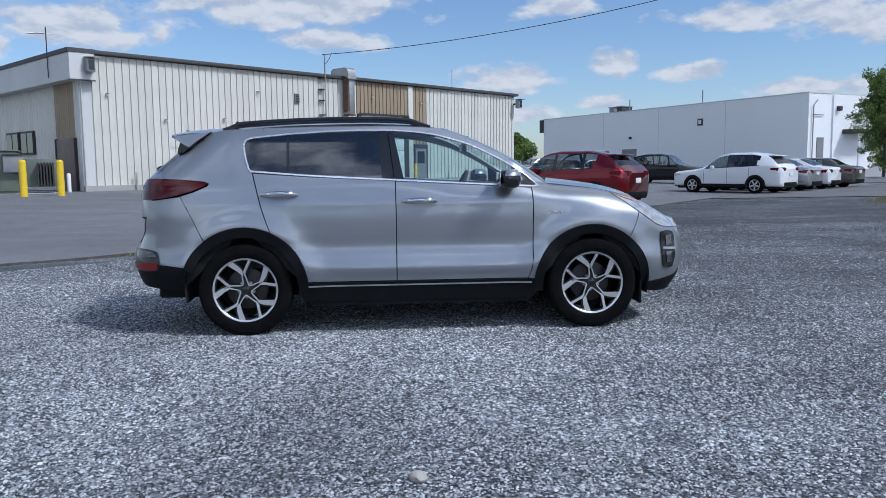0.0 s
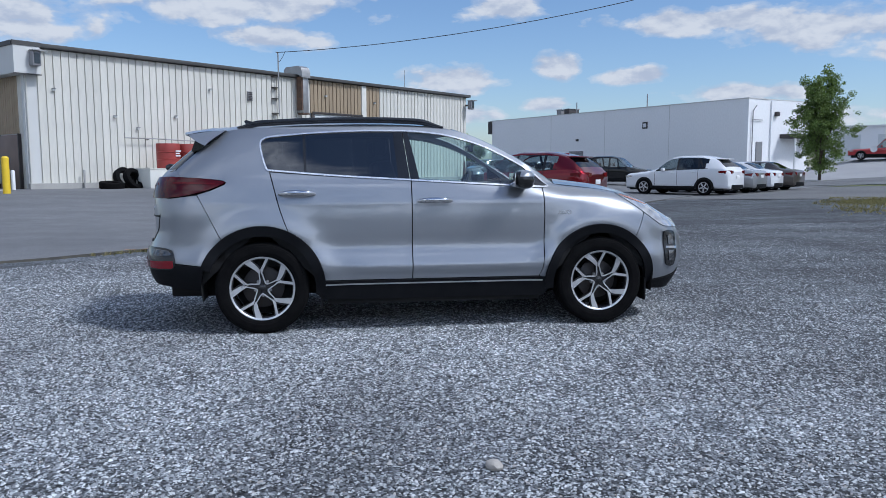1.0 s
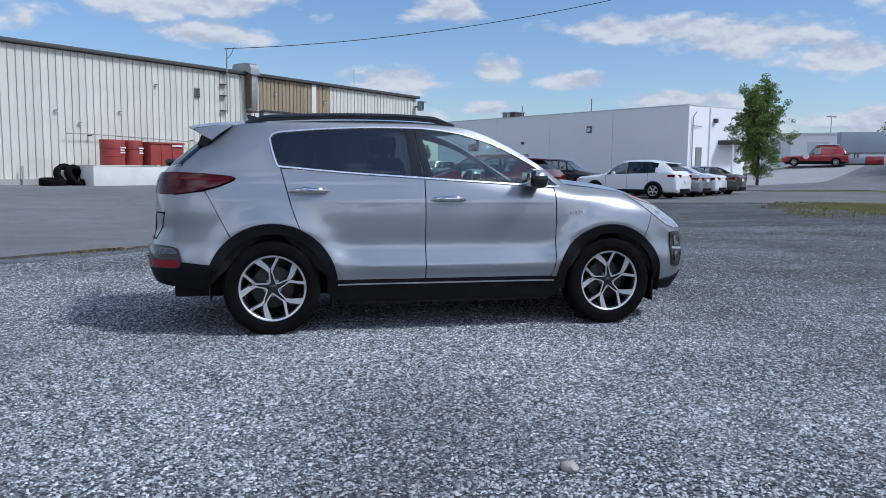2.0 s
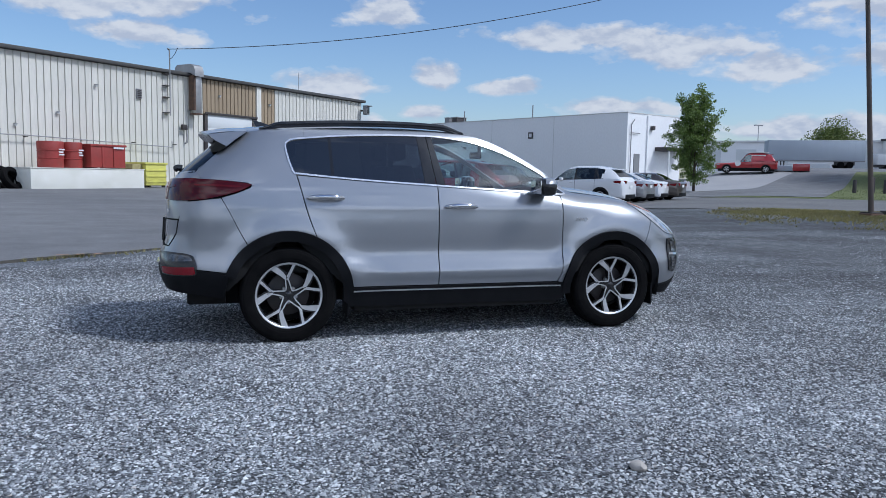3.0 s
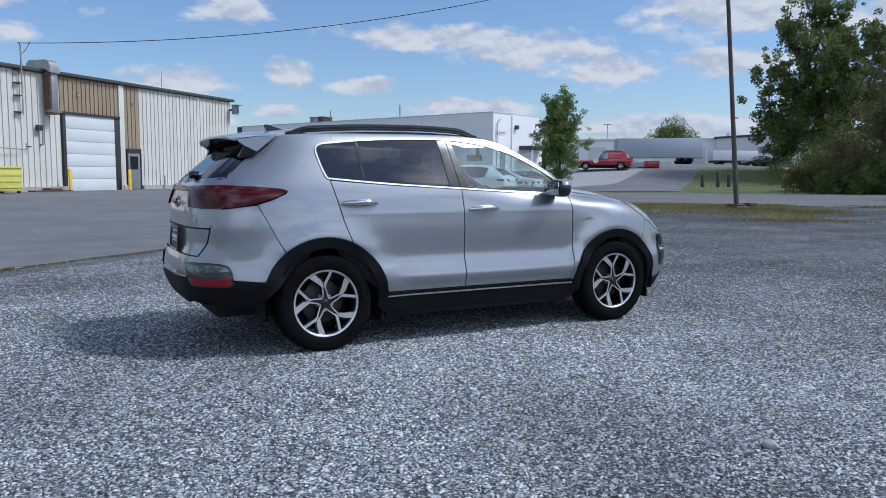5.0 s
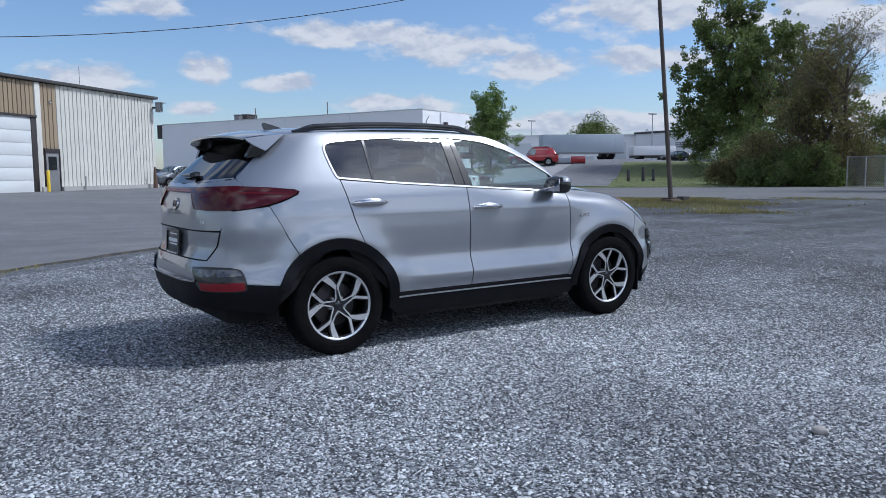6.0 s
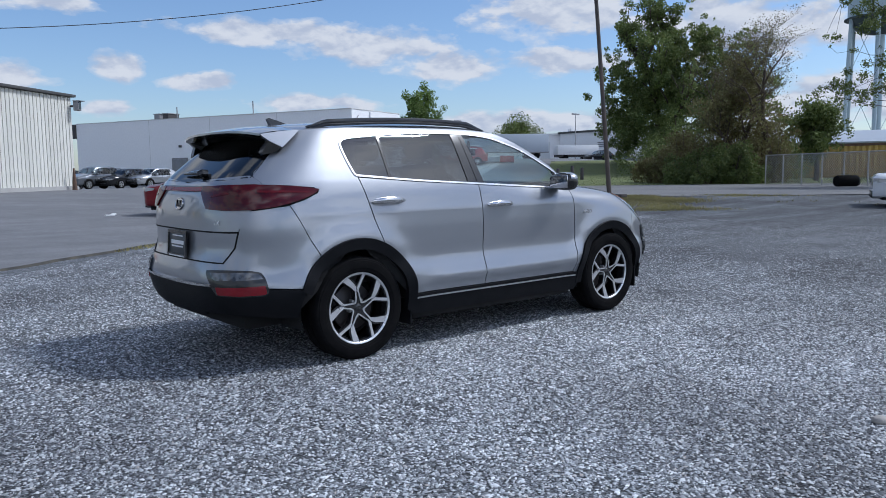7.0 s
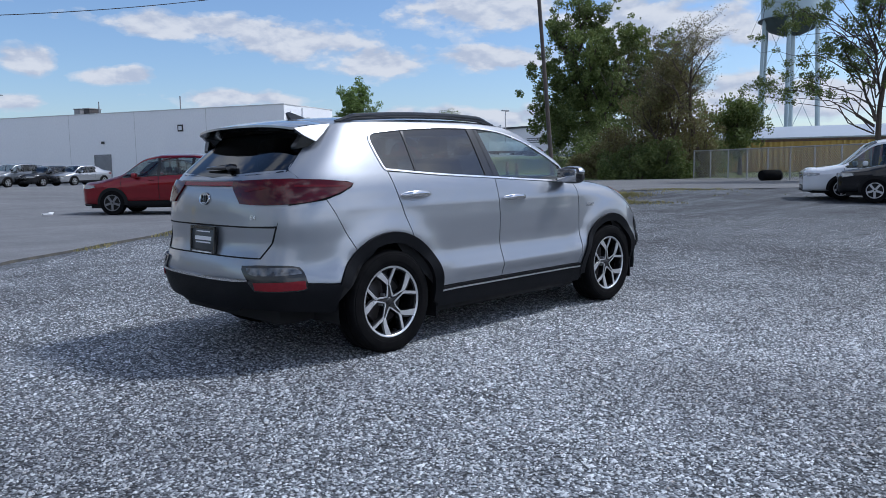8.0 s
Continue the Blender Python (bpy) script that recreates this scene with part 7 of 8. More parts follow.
for x, y, yaw, pt in ((96.2, 75.2, 150, "black_paint"), (98.6, 72.8, 150, "grey_paint"), (101, 70.5, 150, "black_paint")):
    plain_car("yard_car", "dark car parked in the far yard", at_place(x, y, yaw, 0.07), suv_spec(4.7, 1.9, 1.75), pt, group="cars in the far yard")

# ---- yard fittings ----
pole = thing("steel_pole", "tall leaning brown steel pole on a concrete foot", "pole", pose(18.3, 12.3, land(18.3, 12.3) + 0.04))
bm = bmesh.new()
tube(bm, [(-0.053 * z, 0.055 * z, z) for z in (0.0, 0.15, 3, 6, 9, 11.5)], [0.10, 0.085, 0.076, 0.07, 0.064, 0.058], 14)
part("shaft", bm, "pole_steel", pole)
part("base_plate", boxes((-0.22, 0.22, -0.22, 0.22, 0.06, 0.10), bevel=0.01), "dark_metal", pole)
part("foot", boxes((-0.28, 0.28, -0.26, 0.26, -0.2, 0.059), bevel=0.05), "rust", pole)
part("box", boxes((0.5, 0.85, -0.15, 0.15, -0.05, 0.14), bevel=0.02), "dark_metal", pole)

cable = thing("overhead_cable", "thin black overhead service cable", "cable")
S_, E_ = MA @ Vector((13.16, -0.16, 7.53)), Vector((41.9, 22.7, 19.0))
bm = bmesh.new()
tube(bm, [tuple(S_.lerp(E_, k) - Vector((0, 0, 2.52 * 4 * k * (1 - k)))) for k in np.linspace(0, 1.5, 80)], 0.018, 6)
part("wire", bm, "dark_metal", cable)
bm = bmesh.new()
tube(bm, [tuple(S_ + Vector(v)) for v in ((0.5, -0.3, 0.05), (0.35, -0.2, -0.25), (0.2, -0.1, -0.45), (0.1, 0, -0.5))], 0.015, 5)
part("drip_loop", bm, "dark_metal", cable)

for x, y, h in ((42.5, 36.3, 0.95), (43.3, 35.5, 1.15), (43.8, 34.9, 1.0)):
    bo = thing("timber_post", "weathered stubby timber post on the lawn", "post", pose(x, y, land(x, y) + 0.02), group="lawn posts")
    bm = bmesh.new()
    lathe(bm, [(0, h), (0.10, h - 0.01), (0.13, h - 0.06), (0.14, -0.1)], 12)
    part("post", bm, "dark_metal", bo)

# chain-link fence along the lawn's end
F0, F1 = Vector((41.9, 18.6, 0)), Vector((34.6, 6.2, 0))
fence = thing("chain_fence", "grey chain-link fence with steel posts", "fence")
fd_ = (F1 - F0).normalized()
flen = (F1 - F0).length
npost = 9
for i in range(npost):
    p = F0 + fd_ * flen * i / (npost - 1)
    bm = bmesh.new()
    z = land(p.x, p.y)
    tube(bm, [(p.x, p.y, z - 0.1), (p.x, p.y, z + 1.84)], 0.04, 8)
    part("post", bm, "galvanised", fence)
bm = bmesh.new()
tube(bm, [(F0.x, F0.y, land(F0.x, F0.y) + 1.80), (F1.x, F1.y, land(F1.x, F1.y) + 1.80)], 0.028, 6)
part("top_rail", bm, "galvanised", fence)
verts, faces = [], []
step, hgt = 0.16, 1.74
nrm = Vector((-fd_.y, fd_.x, 0)) * 0.006
for sgn in (-1, 1):
    s = -hgt
    while s < flen:
        s0, s1 = s, s + hgt
        z0, z1 = (0.05, 0.05 + hgt) if sgn > 0 else (0.05 + hgt, 0.05)
        if s0 < 0:
            z0 += (z1 - z0) * (-s0) / hgt
            s0 = 0
        if s1 > flen:
            z1 -= (z1 - z0) * (s1 - flen) / max(1e-6, s1 - s0)
            s1 = flen
        a, b = F0 + fd_ * s0, F0 + fd_ * s1
        d = Vector((0, 0, 0.017))
        base = len(verts)
        for p, z in ((a, z0), (b, z1)):
            for e in (-1, 1):
                verts.append(tuple(p + e * d + Vector((0, 0, land(p.x, p.y) + z)) + nrm * sgn))
        faces.append((base, base + 2, base + 3, base + 1))
        s += step
ob = raw_object("mesh_wire", verts, faces, "galvanised", fence)
tagged(ob, kind="stuff")
lt = thing("black_bin", "black rubber drum lying by the fence", "drum", pose(37.4, 11.9, land(37.4, 11.9) + 0.30, 90, 0, 60))
part("shell", lathe(bmesh.new(), [(0, -0.6), (0.27, -0.6), (0.30, -0.55), (0.30, 0.55), (0.27, 0.6), (0, 0.6)], 20), "rubber", lt)

# low sheds behind the fence
ys = thing("yellow_shed", "long yellow ribbed steel container with faded red lettering marks", "container", Matrix.Translation((63.4, 27.0, 0.3)) @ pose(0, 0, 0, 0, 0, math.degrees(math.atan2(-10.4, 3.8))))
M["yellow_steel"] = material("yellow_steel", (0.56, 0.38, 0.10), 0.7, var=0.6, scale=0.8, second=(0.36, 0.25, 0.09), stretch=(1, 1, 0.2), random=0.1)
M["graffiti"] = material("graffiti", (0.35, 0.05, 0.06), 0.7, var=0.8, scale=3, second=(0.6, 0.5, 0.5))
part("body", boxes((0, 22, 0, 2.5, 0.0, 2.9)), "yellow_steel", ys)
me = mesh_from("rib", boxes((0, 0.2, -0.26, -0.001, 0.15, 2.7)), "yellow_steel", flat=True)
for i in range(48):
    ob = new("rib", me)
    ob.parent = ys
    ob.matrix_basis = pose(0.2 + i * 0.455, 0, 0)
part("top_rail", boxes((-0.02, 22.02, -0.12, 0.1, 2.72, 2.92)), "rust", ys)
for i in range(9):
    part("bar", boxes((11.4 + i * 0.75, 11.85 + i * 0.75, -0.29, -0.261, 0.9 + 0.15 * (i % 3), 2.1 + 0.2 * (i % 2))), "graffiti", ys)
wr = thing("white_roof_shed", "low building with a bright white metal roof", "building", Matrix.Translation((80.5, 38.5, 0.5)) @ pose(0, 0, 0, 0, 0, math.degrees(math.atan2(-24, 8.5))))
part("wall", boxes((0, 34, 0.3, 12, -0.5, 3.4)), "mid_grey", wr)
bm = bmesh.new()
prof = [(0.0, 3.3), (0.0, 3.45), (6.2, 4.9), (12.4, 3.45), (12.4, 3.3)]
lo, hi = [bm.verts.new((-0.3, y, z)) for y, z in prof], [bm.verts.new((34.3, y, z)) for y, z in prof]
bm.faces.new(lo)
bm.faces.new(hi[::-1])
for i in range(5):
    bm.faces.new((lo[i], hi[i], hi[(i + 1) % 5], lo[(i + 1) % 5]))
part("roof", bm, "trailer_grey", wr)

# water tower
M["tank_paint"] = material("tank_paint", (0.42, 0.52, 0.55), 0.5, var=0.4, scale=0.15, second=(0.32, 0.40, 0.42), stretch=(1, 1, 0.3))
M["tank_dark"] = material("tank_dark", (0.07, 0.095, 0.09), 0.6, var=0.5, scale=0.3)
wt = thing("water_tower", "pale blue-white elevated water tower on slender legs", "tower", pose(173.2, 62.0, 0.0))
bm = bmesh.new()
lathe(bm, [(0.0, 29.0), (2.5, 29.3), (4.6, 30.2), (6.0, 31.8), (6.3, 32.4)], 40)
part("bowl", bm, "tank_dark", wt, "dark blue-green underside")
bm = bmesh.new()
lathe(bm, [(6.3, 32.4), (6.35, 32.4), (6.35, 41.0), (5.2, 43.0), (0, 44.5)], 40)
part("tank", bm, "tank_paint", wt)
bm = bmesh.new()
lathe(bm, [(6.35, 32.4), (7.0, 32.4), (7.0, 32.6), (6.35, 32.6)], 40, close=True)
part("walkway", bm, "tank_dark", wt)
for k in range(6):
    a = math.pi / 3 * k + 0.3
    bm = bmesh.new()
    tube(bm, [(7.2 * math.cos(a), 7.2 * math.sin(a), -3), (6.1 * math.cos(a), 6.1 * math.sin(a), 32.4)], 0.42, 10)
    part("leg", bm, "tank_paint", wt)
bm = bmesh.new()
tube(bm, [(0, 0, -3), (0, 0, 29.2)], 0.9, 14)
part("riser", bm, "tank_paint", wt)
for k in range(6):
    for z0, z1 in ((6, 20), (20, 33)):
        a, b = math.pi / 3 * k + 0.3, math.pi / 3 * (k + 1) + 0.3
        bm = bmesh.new()
        r0, r1 = 7.2 - 1.1 * (z0 + 3) / 38, 7.2 - 1.1 * (z1 + 3) / 38
        tube(bm, [(r0 * math.cos(a), r0 * math.sin(a), z0), (r1 * math.cos(b), r1 * math.sin(b), z1)], 0.06, 5)
        part("brace", bm, "tank_paint", wt)

# far yard: trailer, long sheds, lamp poles
def facing(x, y, x2, y2, z):
    return Matrix.Translation((x, y, z)) @ pose(0, 0, 0, 0, 0, math.degrees(math.atan2(y2 - y, x2 - x)))


tr = thing("box_trailer", "grey box semi-trailer standing in the far yard", "trailer", facing(81.4, 90.4, 93.2, 84.5, land(87, 87) + 0.06))
tl = 14.0
part("box", boxes((0, tl, 0, 2.5, 1.22, 4.2), bevel=0.04), "trailer_grey", tr)
part("rail", boxes((0, tl, -0.03, 2.53, 1.05, 1.215)), "mid_grey", tr)
for i in range(14):
    part("seam", boxes((0.5 + i, 0.52 + i, -0.005, -0.001, 1.25, 4.15)), "trailer_grey", tr)
for x in (10.6, 11.9):
    part("wheel", lathe(bmesh.new(), [(0, 0), (0.3, 0), (0.5, 0.02), (0.52, 0.1), (0.52, 2.3), (0.5, 2.38), (0, 2.4)], 20, "Y", m=Matrix.Translation((x, 0.05, 0.52))), "rubber", tr)
part("bogie", boxes((10.0, 12.6, 0.2, 2.3, 0.5, 1.05)), "dark_metal", tr)
for y in (0.4, 2.1):
    part("leg", boxes((2.4, 2.55, y - 0.08, y + 0.08, 0, 1.05)), "dark_metal", tr)
part("skirt", boxes((3.0, 9.6, 0.15, 0.2, 0.6, 1.04)), "white_plain", tr)
bt = thing("flat_trailer", "white low trailer parked in the far yard", "trailer", facing(95.5, 83.4, 103, 79.5, land(99, 81) + 0.06))
part("body", boxes((0, 7.5, 0, 2.3, 0.9, 2.5), bevel=0.05), "white_plain", bt)
for x in (1.5, 5.6, 6.6):
    part("wheel", lathe(bmesh.new(), [(0, 0), (0.42, 0), (0.45, 0.1), (0.45, 2.2), (0.42, 2.3), (0, 2.3)], 16, "Y", m=Matrix.Translation((x, 0.0, 0.45))), "rubber", bt)
part("chassis", boxes((0, 7.4, 0.3, 2.0, 0.5, 0.899)), "dark_metal", bt)

cshed = thing("long_white_shed", "long low white metal shed", "building", facing(91.6, 110.5, 103.3, 100, land(100, 100)))
part("wall", boxes((-8, 25, 0, 18, -1, 4.9)), "block_wall", cshed)
part("roof", boxes((-8.3, 25.3, -0.3, 18.3, 4.901, 5.2)), "white_plain", cshed)
part("gable", boxes((25.301, 25.5, -0.3, 3.0, 4.0, 6.1)), "white_plain", cshed)
for i in range(5):
    part("door", boxes((-6 + i * 6, -2.6 + i * 6, -0.08, -0.001, 0, 3.6)), "door_white", cshed)
dshed = thing("white_warehouse", "white metal warehouse with a dark roof line and grey louvres", "building", facing(108.5, 94.5, 107.3, 81, 2.3))
part("wall", boxes((0, 34, 0, 20, -2, 5.9)), "block_wall", dshed)
part("roof", boxes((-0.3, 34.3, -0.3, 20.3, 5.901, 6.25)), "roof_trim", dshed)
for z in (3.1, 3.45, 3.8):
    part("louvre", boxes((10, 17, -0.06, -0.001, z, z + 0.2)), "mid_grey", dshed)
part("door", boxes((5.5, 8, -0.06, -0.001, 0, 3.2)), "door_grey", dshed)
for x, y, h in ((102.5, 85.5, 8.2), (97.5, 112, 8.5)):
    lp = thing("lamp_pole", "tall grey yard lamp pole with twin heads", "lamp", pose(x, y, land(x, y)), group="yard lamps")
    bm = bmesh.new()
    tube(bm, [(0, 0, 0), (0, 0, h)], [0.12, 0.07], 8)
    part("shaft", bm, "galvanised", lp)
    for s in (-1, 1):
        part("head", boxes((min(0, s * 0.9), max(0, s * 0.9), -0.15, 0.15, h - 0.1, h + 0.12)), "mid_grey", lp)
rb = thing("red_bin", "low red steel bin by the pickup", "bin", facing(52.7, 53.6, 55.9, 50.8, land(53.5, 52.5) + 0.05))
part("body", boxes((0, 1.5, -0.5, 0.5, 0.08, 0.75), bevel=0.05), "pickup_red", rb)
part("side_box", boxes((-1.6, -0.05, -0.5, 0.5, 0.08, 0.6), bevel=0.05), "trailer_grey", rb)
for x in (0.2, 1.4, -1.4):
    part("foot", boxes((x - 0.1, x + 0.1, -0.5, 0.5, -0.02, 0.079)), "dark_metal", rb)
db = tagged(part("scrap_paper", boxes((-0.13, 0.13, -0.07, 0.07, 0.0, 0.04), (0.05, 0.18, -0.03, 0.08, 0.03, 0.07), bevel=0.012), "white_plain"), "scrap of white litter on the asphalt", "litter")
db.matrix_basis = pose(2.6, 18.2, land(2.6, 18.2) + 0.037)

# roof plant and wings of the block building
for s, w in ((25.6, 0.85), (27.0, 0.85)):
    ru = thing("roof_unit", "grey rooftop air-handling unit", "air unit", MB, group="roof units")
    part("casing", boxes((s, s + w, 0.8, 2.4, BT - 0.4, BT + 0.72), bevel=0.03), "mid_grey" if s > 26 else "dark_metal", ru)
    part("cap", boxes((s - 0.08, s + w + 0.08, 0.72, 2.48, BT + 0.721, BT + 0.8)), "galvanised", ru)
for s, h in ((24.2, 1.4), (13.1, 1.5)):
    rm = thing("roof_mast", "thin rooftop vent mast", "mast", MB, group="roof masts")
    bm = bmesh.new()
    tube(bm, [(s, 0.8, BT - 0.4), (s, 0.8, BT + h)], 0.06, 8)
    part("shaft", bm, "mid_grey", rm)
wing = thing("end_wing", "white end wing with canopy and service door", "building", MB)
part("wall", boxes((-0.15, -0.001, 3.2, 8.8, -0.5, BT - 0.12)), "block_wall", wing)
part("canopy", boxes((-1.6, -0.151, 4.5, 8.6, 3.95, 4.35), bevel=0.03), "dark_metal", wing, "dark canopy")
part("door", boxes((-0.06, -0.002, 1.2, 2.1, 0, 3.6)), "door_grey", wing, "grey service door")
part("column", boxes((-1.5, -1.35, 5.0, 5.15, -0.2, 3.95)), "white_plain", wing)
part("light", boxes((-0.45, -0.151, 3.6, 4.0, 6.0, 6.4)), "dark_metal", wing)
bm = bmesh.new()
tube(bm, [(-0.12, 0.5, 0), (-0.12, 0.5, 6.4), (-0.12, 1.0, 6.9)], 0.05, 6)
tube(bm, [(-0.12, 0.4, 5.6), (-0.12, 1.9, 5.6)], 0.04, 6)
part("conduit", bm, "mid_grey", wing)

M["orange_mark"] = material("orange_mark", (0.42, 0.20, 0.09), 0.9, var=0.9, scale=14, second=(0.17, 0.16, 0.16))
for k, (x, y, w) in enumerate(((-3.80, 5.30, 0.16), (-3.58, 5.34, 0.12), (-3.36, 5.38, 0.18))):
    mk = part("paint_mark", boxes((-w / 2, w / 2, -0.03, 0.03, 0, 0.004)), "orange_mark")
    tagged(mk, "faded orange spray mark on the asphalt", "marking", group="spray marks")
    mk.matrix_basis = pose(x, y, land(x, y) + 0.036, 0, 0, 15 + 20 * k)

# ---- trees, bushes, grass ----
def leaf_cloud(name, centres, radii, count, size, mat, parent, rng, squash=0.8, origin=(0, 0, 0)):
    """Many small bent leaves scattered in clumps, joined in one mesh."""
    centres, radii = np.array(centres, float), np.array(radii, float)
    w = radii ** 2
    pick = rng.choice(len(centres), count, p=w / w.sum())
    d = rng.normal(size=(count, 3))
    d /= np.linalg.norm(d, axis=1)[:, None]
    r = rng.random(count) ** 0.45
    p = centres[pick] + d * (radii[pick] * r)[:, None] * np.array([1, 1, squash])
    a = rng.normal(size=(count, 3))
    a /= np.linalg.norm(a, axis=1)[:, None]
    b = np.cross(a, rng.normal(size=(count, 3)))
    b /= np.linalg.norm(b, axis=1)[:, None]
    s = size * rng.uniform(0.6, 1.35, count)[:, None]
    v = np.stack([p - a * s, p + b * s * 0.55, p + a * s, p - b * s * 0.55], 1).reshape(-1, 3)
    f = np.arange(count * 4).reshape(-1, 4)
    return quick_mesh(name, v, f, mat, parent)


def quick_mesh(name, v, f, mat, parent=None):
    me = bpy.data.meshes.new(name)
    nf, k = f.shape
    me.vertices.add(len(v))
    me.vertices.foreach_set("co", np.ascontiguousarray(v, dtype=np.float32).ravel())
    me.loops.add(nf * k)
    me.loops.foreach_set("vertex_index", np.ascontiguousarray(f, dtype=np.int32).ravel())
    me.polygons.add(nf)
    me.polygons.foreach_set("loop_start", np.arange(0, nf * k, k, dtype=np.int32))
    me.update(calc_edges=True)
    me.materials.append(M[mat])
    ob = new(name, me)
    if parent is not None:
        ob.parent = parent
    return ob


def grow(rng, height, spread, trunk_r, levels, fork, first=0.25, lean=0.0, rise=0.55):
    """Limbs as tubes; returns the mesh and the tips."""
    bm = bmesh.new()
    tips = []

    def limb(p, d, length, r, lev):
        n = 5
        pts, rs = [p.copy()], [r]
        for i in range(n):
            d = (d + Vector(rng.normal(size=3) * 0.13) + Vector((0, 0, 0.05))).normalized()
            p = p + d * length / n
            pts.append(p.copy())
            rs.append(r * (1 - 0.55 * (i + 1) / n))
        tube(bm, pts, rs, 7 if lev == 0 else 5 if lev == 1 else 4, cap=False)
        if lev >= levels:
            tips.append((pts[-1].copy(), pts[2].copy()))
            return
        for k in range(fork):
            t = first + (1 - first) * (k + rng.random()) / fork if lev == 0 else 0.35 + 0.65 * (k + rng.random()) / fork
            i = min(n - 1, int(t * n))
            q = pts[i].lerp(pts[i + 1], t * n - i)
            a = rng.random() * 6.283
            out = Vector((math.cos(a) * spread, math.sin(a) * spread, rise + 0.5 * rng.random()))
            nd = (d * 0.45 + out * 0.75).normalized()
            limb(q, nd, length * (0.42 + 0.2 * rng.random()) * (1.1 - 0.35 * t if lev == 0 else 1), rs[i] * 0.55, lev + 1)
        tips.append((pts[-1].copy(), pts[-2].copy()))
    limb(Vector((0, 0, -0.2)), Vector((lean, 0, 1)).normalized(), height * 0.8, trunk_r, 0)
    return bm, tips


def tree(name, label, x, y, height, spread, leaves, size, mat, seed, levels=2, fork=6, trunk_r=0.2, first=0.2, clump=0.9, extra=(), group="", squash=0.85, rise=0.55, reach=False):
    rng = np.random.default_rng(seed)
    t = thing(name, label, "tree", pose(x, y, land(x, y)), group)
    bm, tips = grow(rng, height, spread, trunk_r, levels, fork, first, rise=rise)
    if reach:
        heads = [Vector(e[:3]) for e in extra[::6]]
        for h_ in heads:
            fork_z = max(0.2 * height, h_.z * rng.uniform(0.5, 0.8))
            pts_ = [Vector((0, 0, fork_z)).lerp(h_, k / 5) + Vector(rng.normal(size=3)) * (0.22 if 0 < k < 5 else 0) + Vector((0, 0, 0.5 * math.sin(math.pi * k / 5))) for k in range(6)]
            tube(bm, pts_, [0.04, 0.033, 0.027, 0.02, 0.014, 0.009], 5, cap=False)
        for ex, ey, ez, er in extra:
            c_ = Vector((ex, ey, ez))
            h_ = min(heads, key=lambda v: (v - c_).length)
            tube(bm, [h_, h_.lerp(c_, 0.5) + Vector(rng.normal(size=3)) * 0.12, c_], [0.012, 0.009, 0.006], 4, cap=False)
            for _ in range(3):
                tube(bm, [c_, c_ + Vector(rng.normal(size=3)) * er * 0.7], [0.006, 0.003], 3, cap=False)
    part("trunk", bm, "bark", t)
    if leaves:
        c = [tuple(a) for a, b in tips] + [tuple(b) for a, b in tips] + [e[:3] for e in extra]
        r = [clump * rng.uniform(0.55, 1.25) for _ in range(len(tips) * 2)] + [e[3] for e in extra]
        leaf_cloud("crown", c, r, leaves, size, mat, t, rng, squash)
    return t


def bush(name, label, x, y, w, h, leaves, size, mat, seed, group="", depth=None):
    rng = np.random.default_rng(seed)
    t = thing(name, label, "bush", pose(x, y, land(x, y)), group)
    bm = bmesh.new()
    c, r = [], []
    for k in range(16):
        px, py = rng.normal() * w * 0.36, rng.normal() * (depth or w * 0.5) * 0.36
        hh = h * rng.uniform(0.45, 1.0) * (1 - 0.45 * (px / w) ** 2)
        tube(bm, [(px * 0.5, py * 0.5, -0.1), (px * 0.8, py * 0.8, hh * 0.5), (px, py, hh)], [0.05, 0.035, 0.012], 4, cap=False)
        for z in (0.25, 0.55, 0.85):
            c.append((px + rng.normal() * 0.3, py + rng.normal() * 0.3, hh * z))
            r.append(h * rng.uniform(0.14, 0.26))
    part("stems", bm, "bark", t)
    leaf_cloud("foliage", c, r, leaves, size, mat, t, rng, 0.9)
    return t


def crown(seed, heaps):
    """Clump centres scattered through ellipsoids: across, depth, height, half width, half height, count, clump radius."""
    rng = np.random.default_rng(seed)
    out = []
    for l, d, z, rl, rz, n, cr in heaps:
        for _ in range(int(n * 2.2)):
            p = rng.normal(size=3)
            p *= rng.random() ** 0.4 / np.linalg.norm(p)
            a, b = l + p[0] * rl, d + p[1] * rl * 0.8
            out.append((0.548 * a + 0.836 * b, -0.836 * a + 0.548 * b, z + p[2] * rz, cr * rng.uniform(0.25, 1.0)))
    return out


# young maple by the drive: an upright oval crown from near the ground
tree("young_maple", "young maple with an upright airy green crown", 34.4, 43.7, 6.4, 0.45, 26000, 0.075, "leaf_green", 5, 2, 9, 0.12, 0.12, 0.4,
     extra=crown(5, [(0, 0, 1.2, 1.3, 0.7, 14, 0.45), (0, 0, 2.2, 1.9, 1.2, 26, 0.5), (0, 0, 3.9, 2.7, 1.7, 46, 0.5), (0, 0, 6.0, 1.9, 1.6, 26, 0.45), (0.1, 0, 7.6, 0.5, 0.7, 6, 0.35)]))

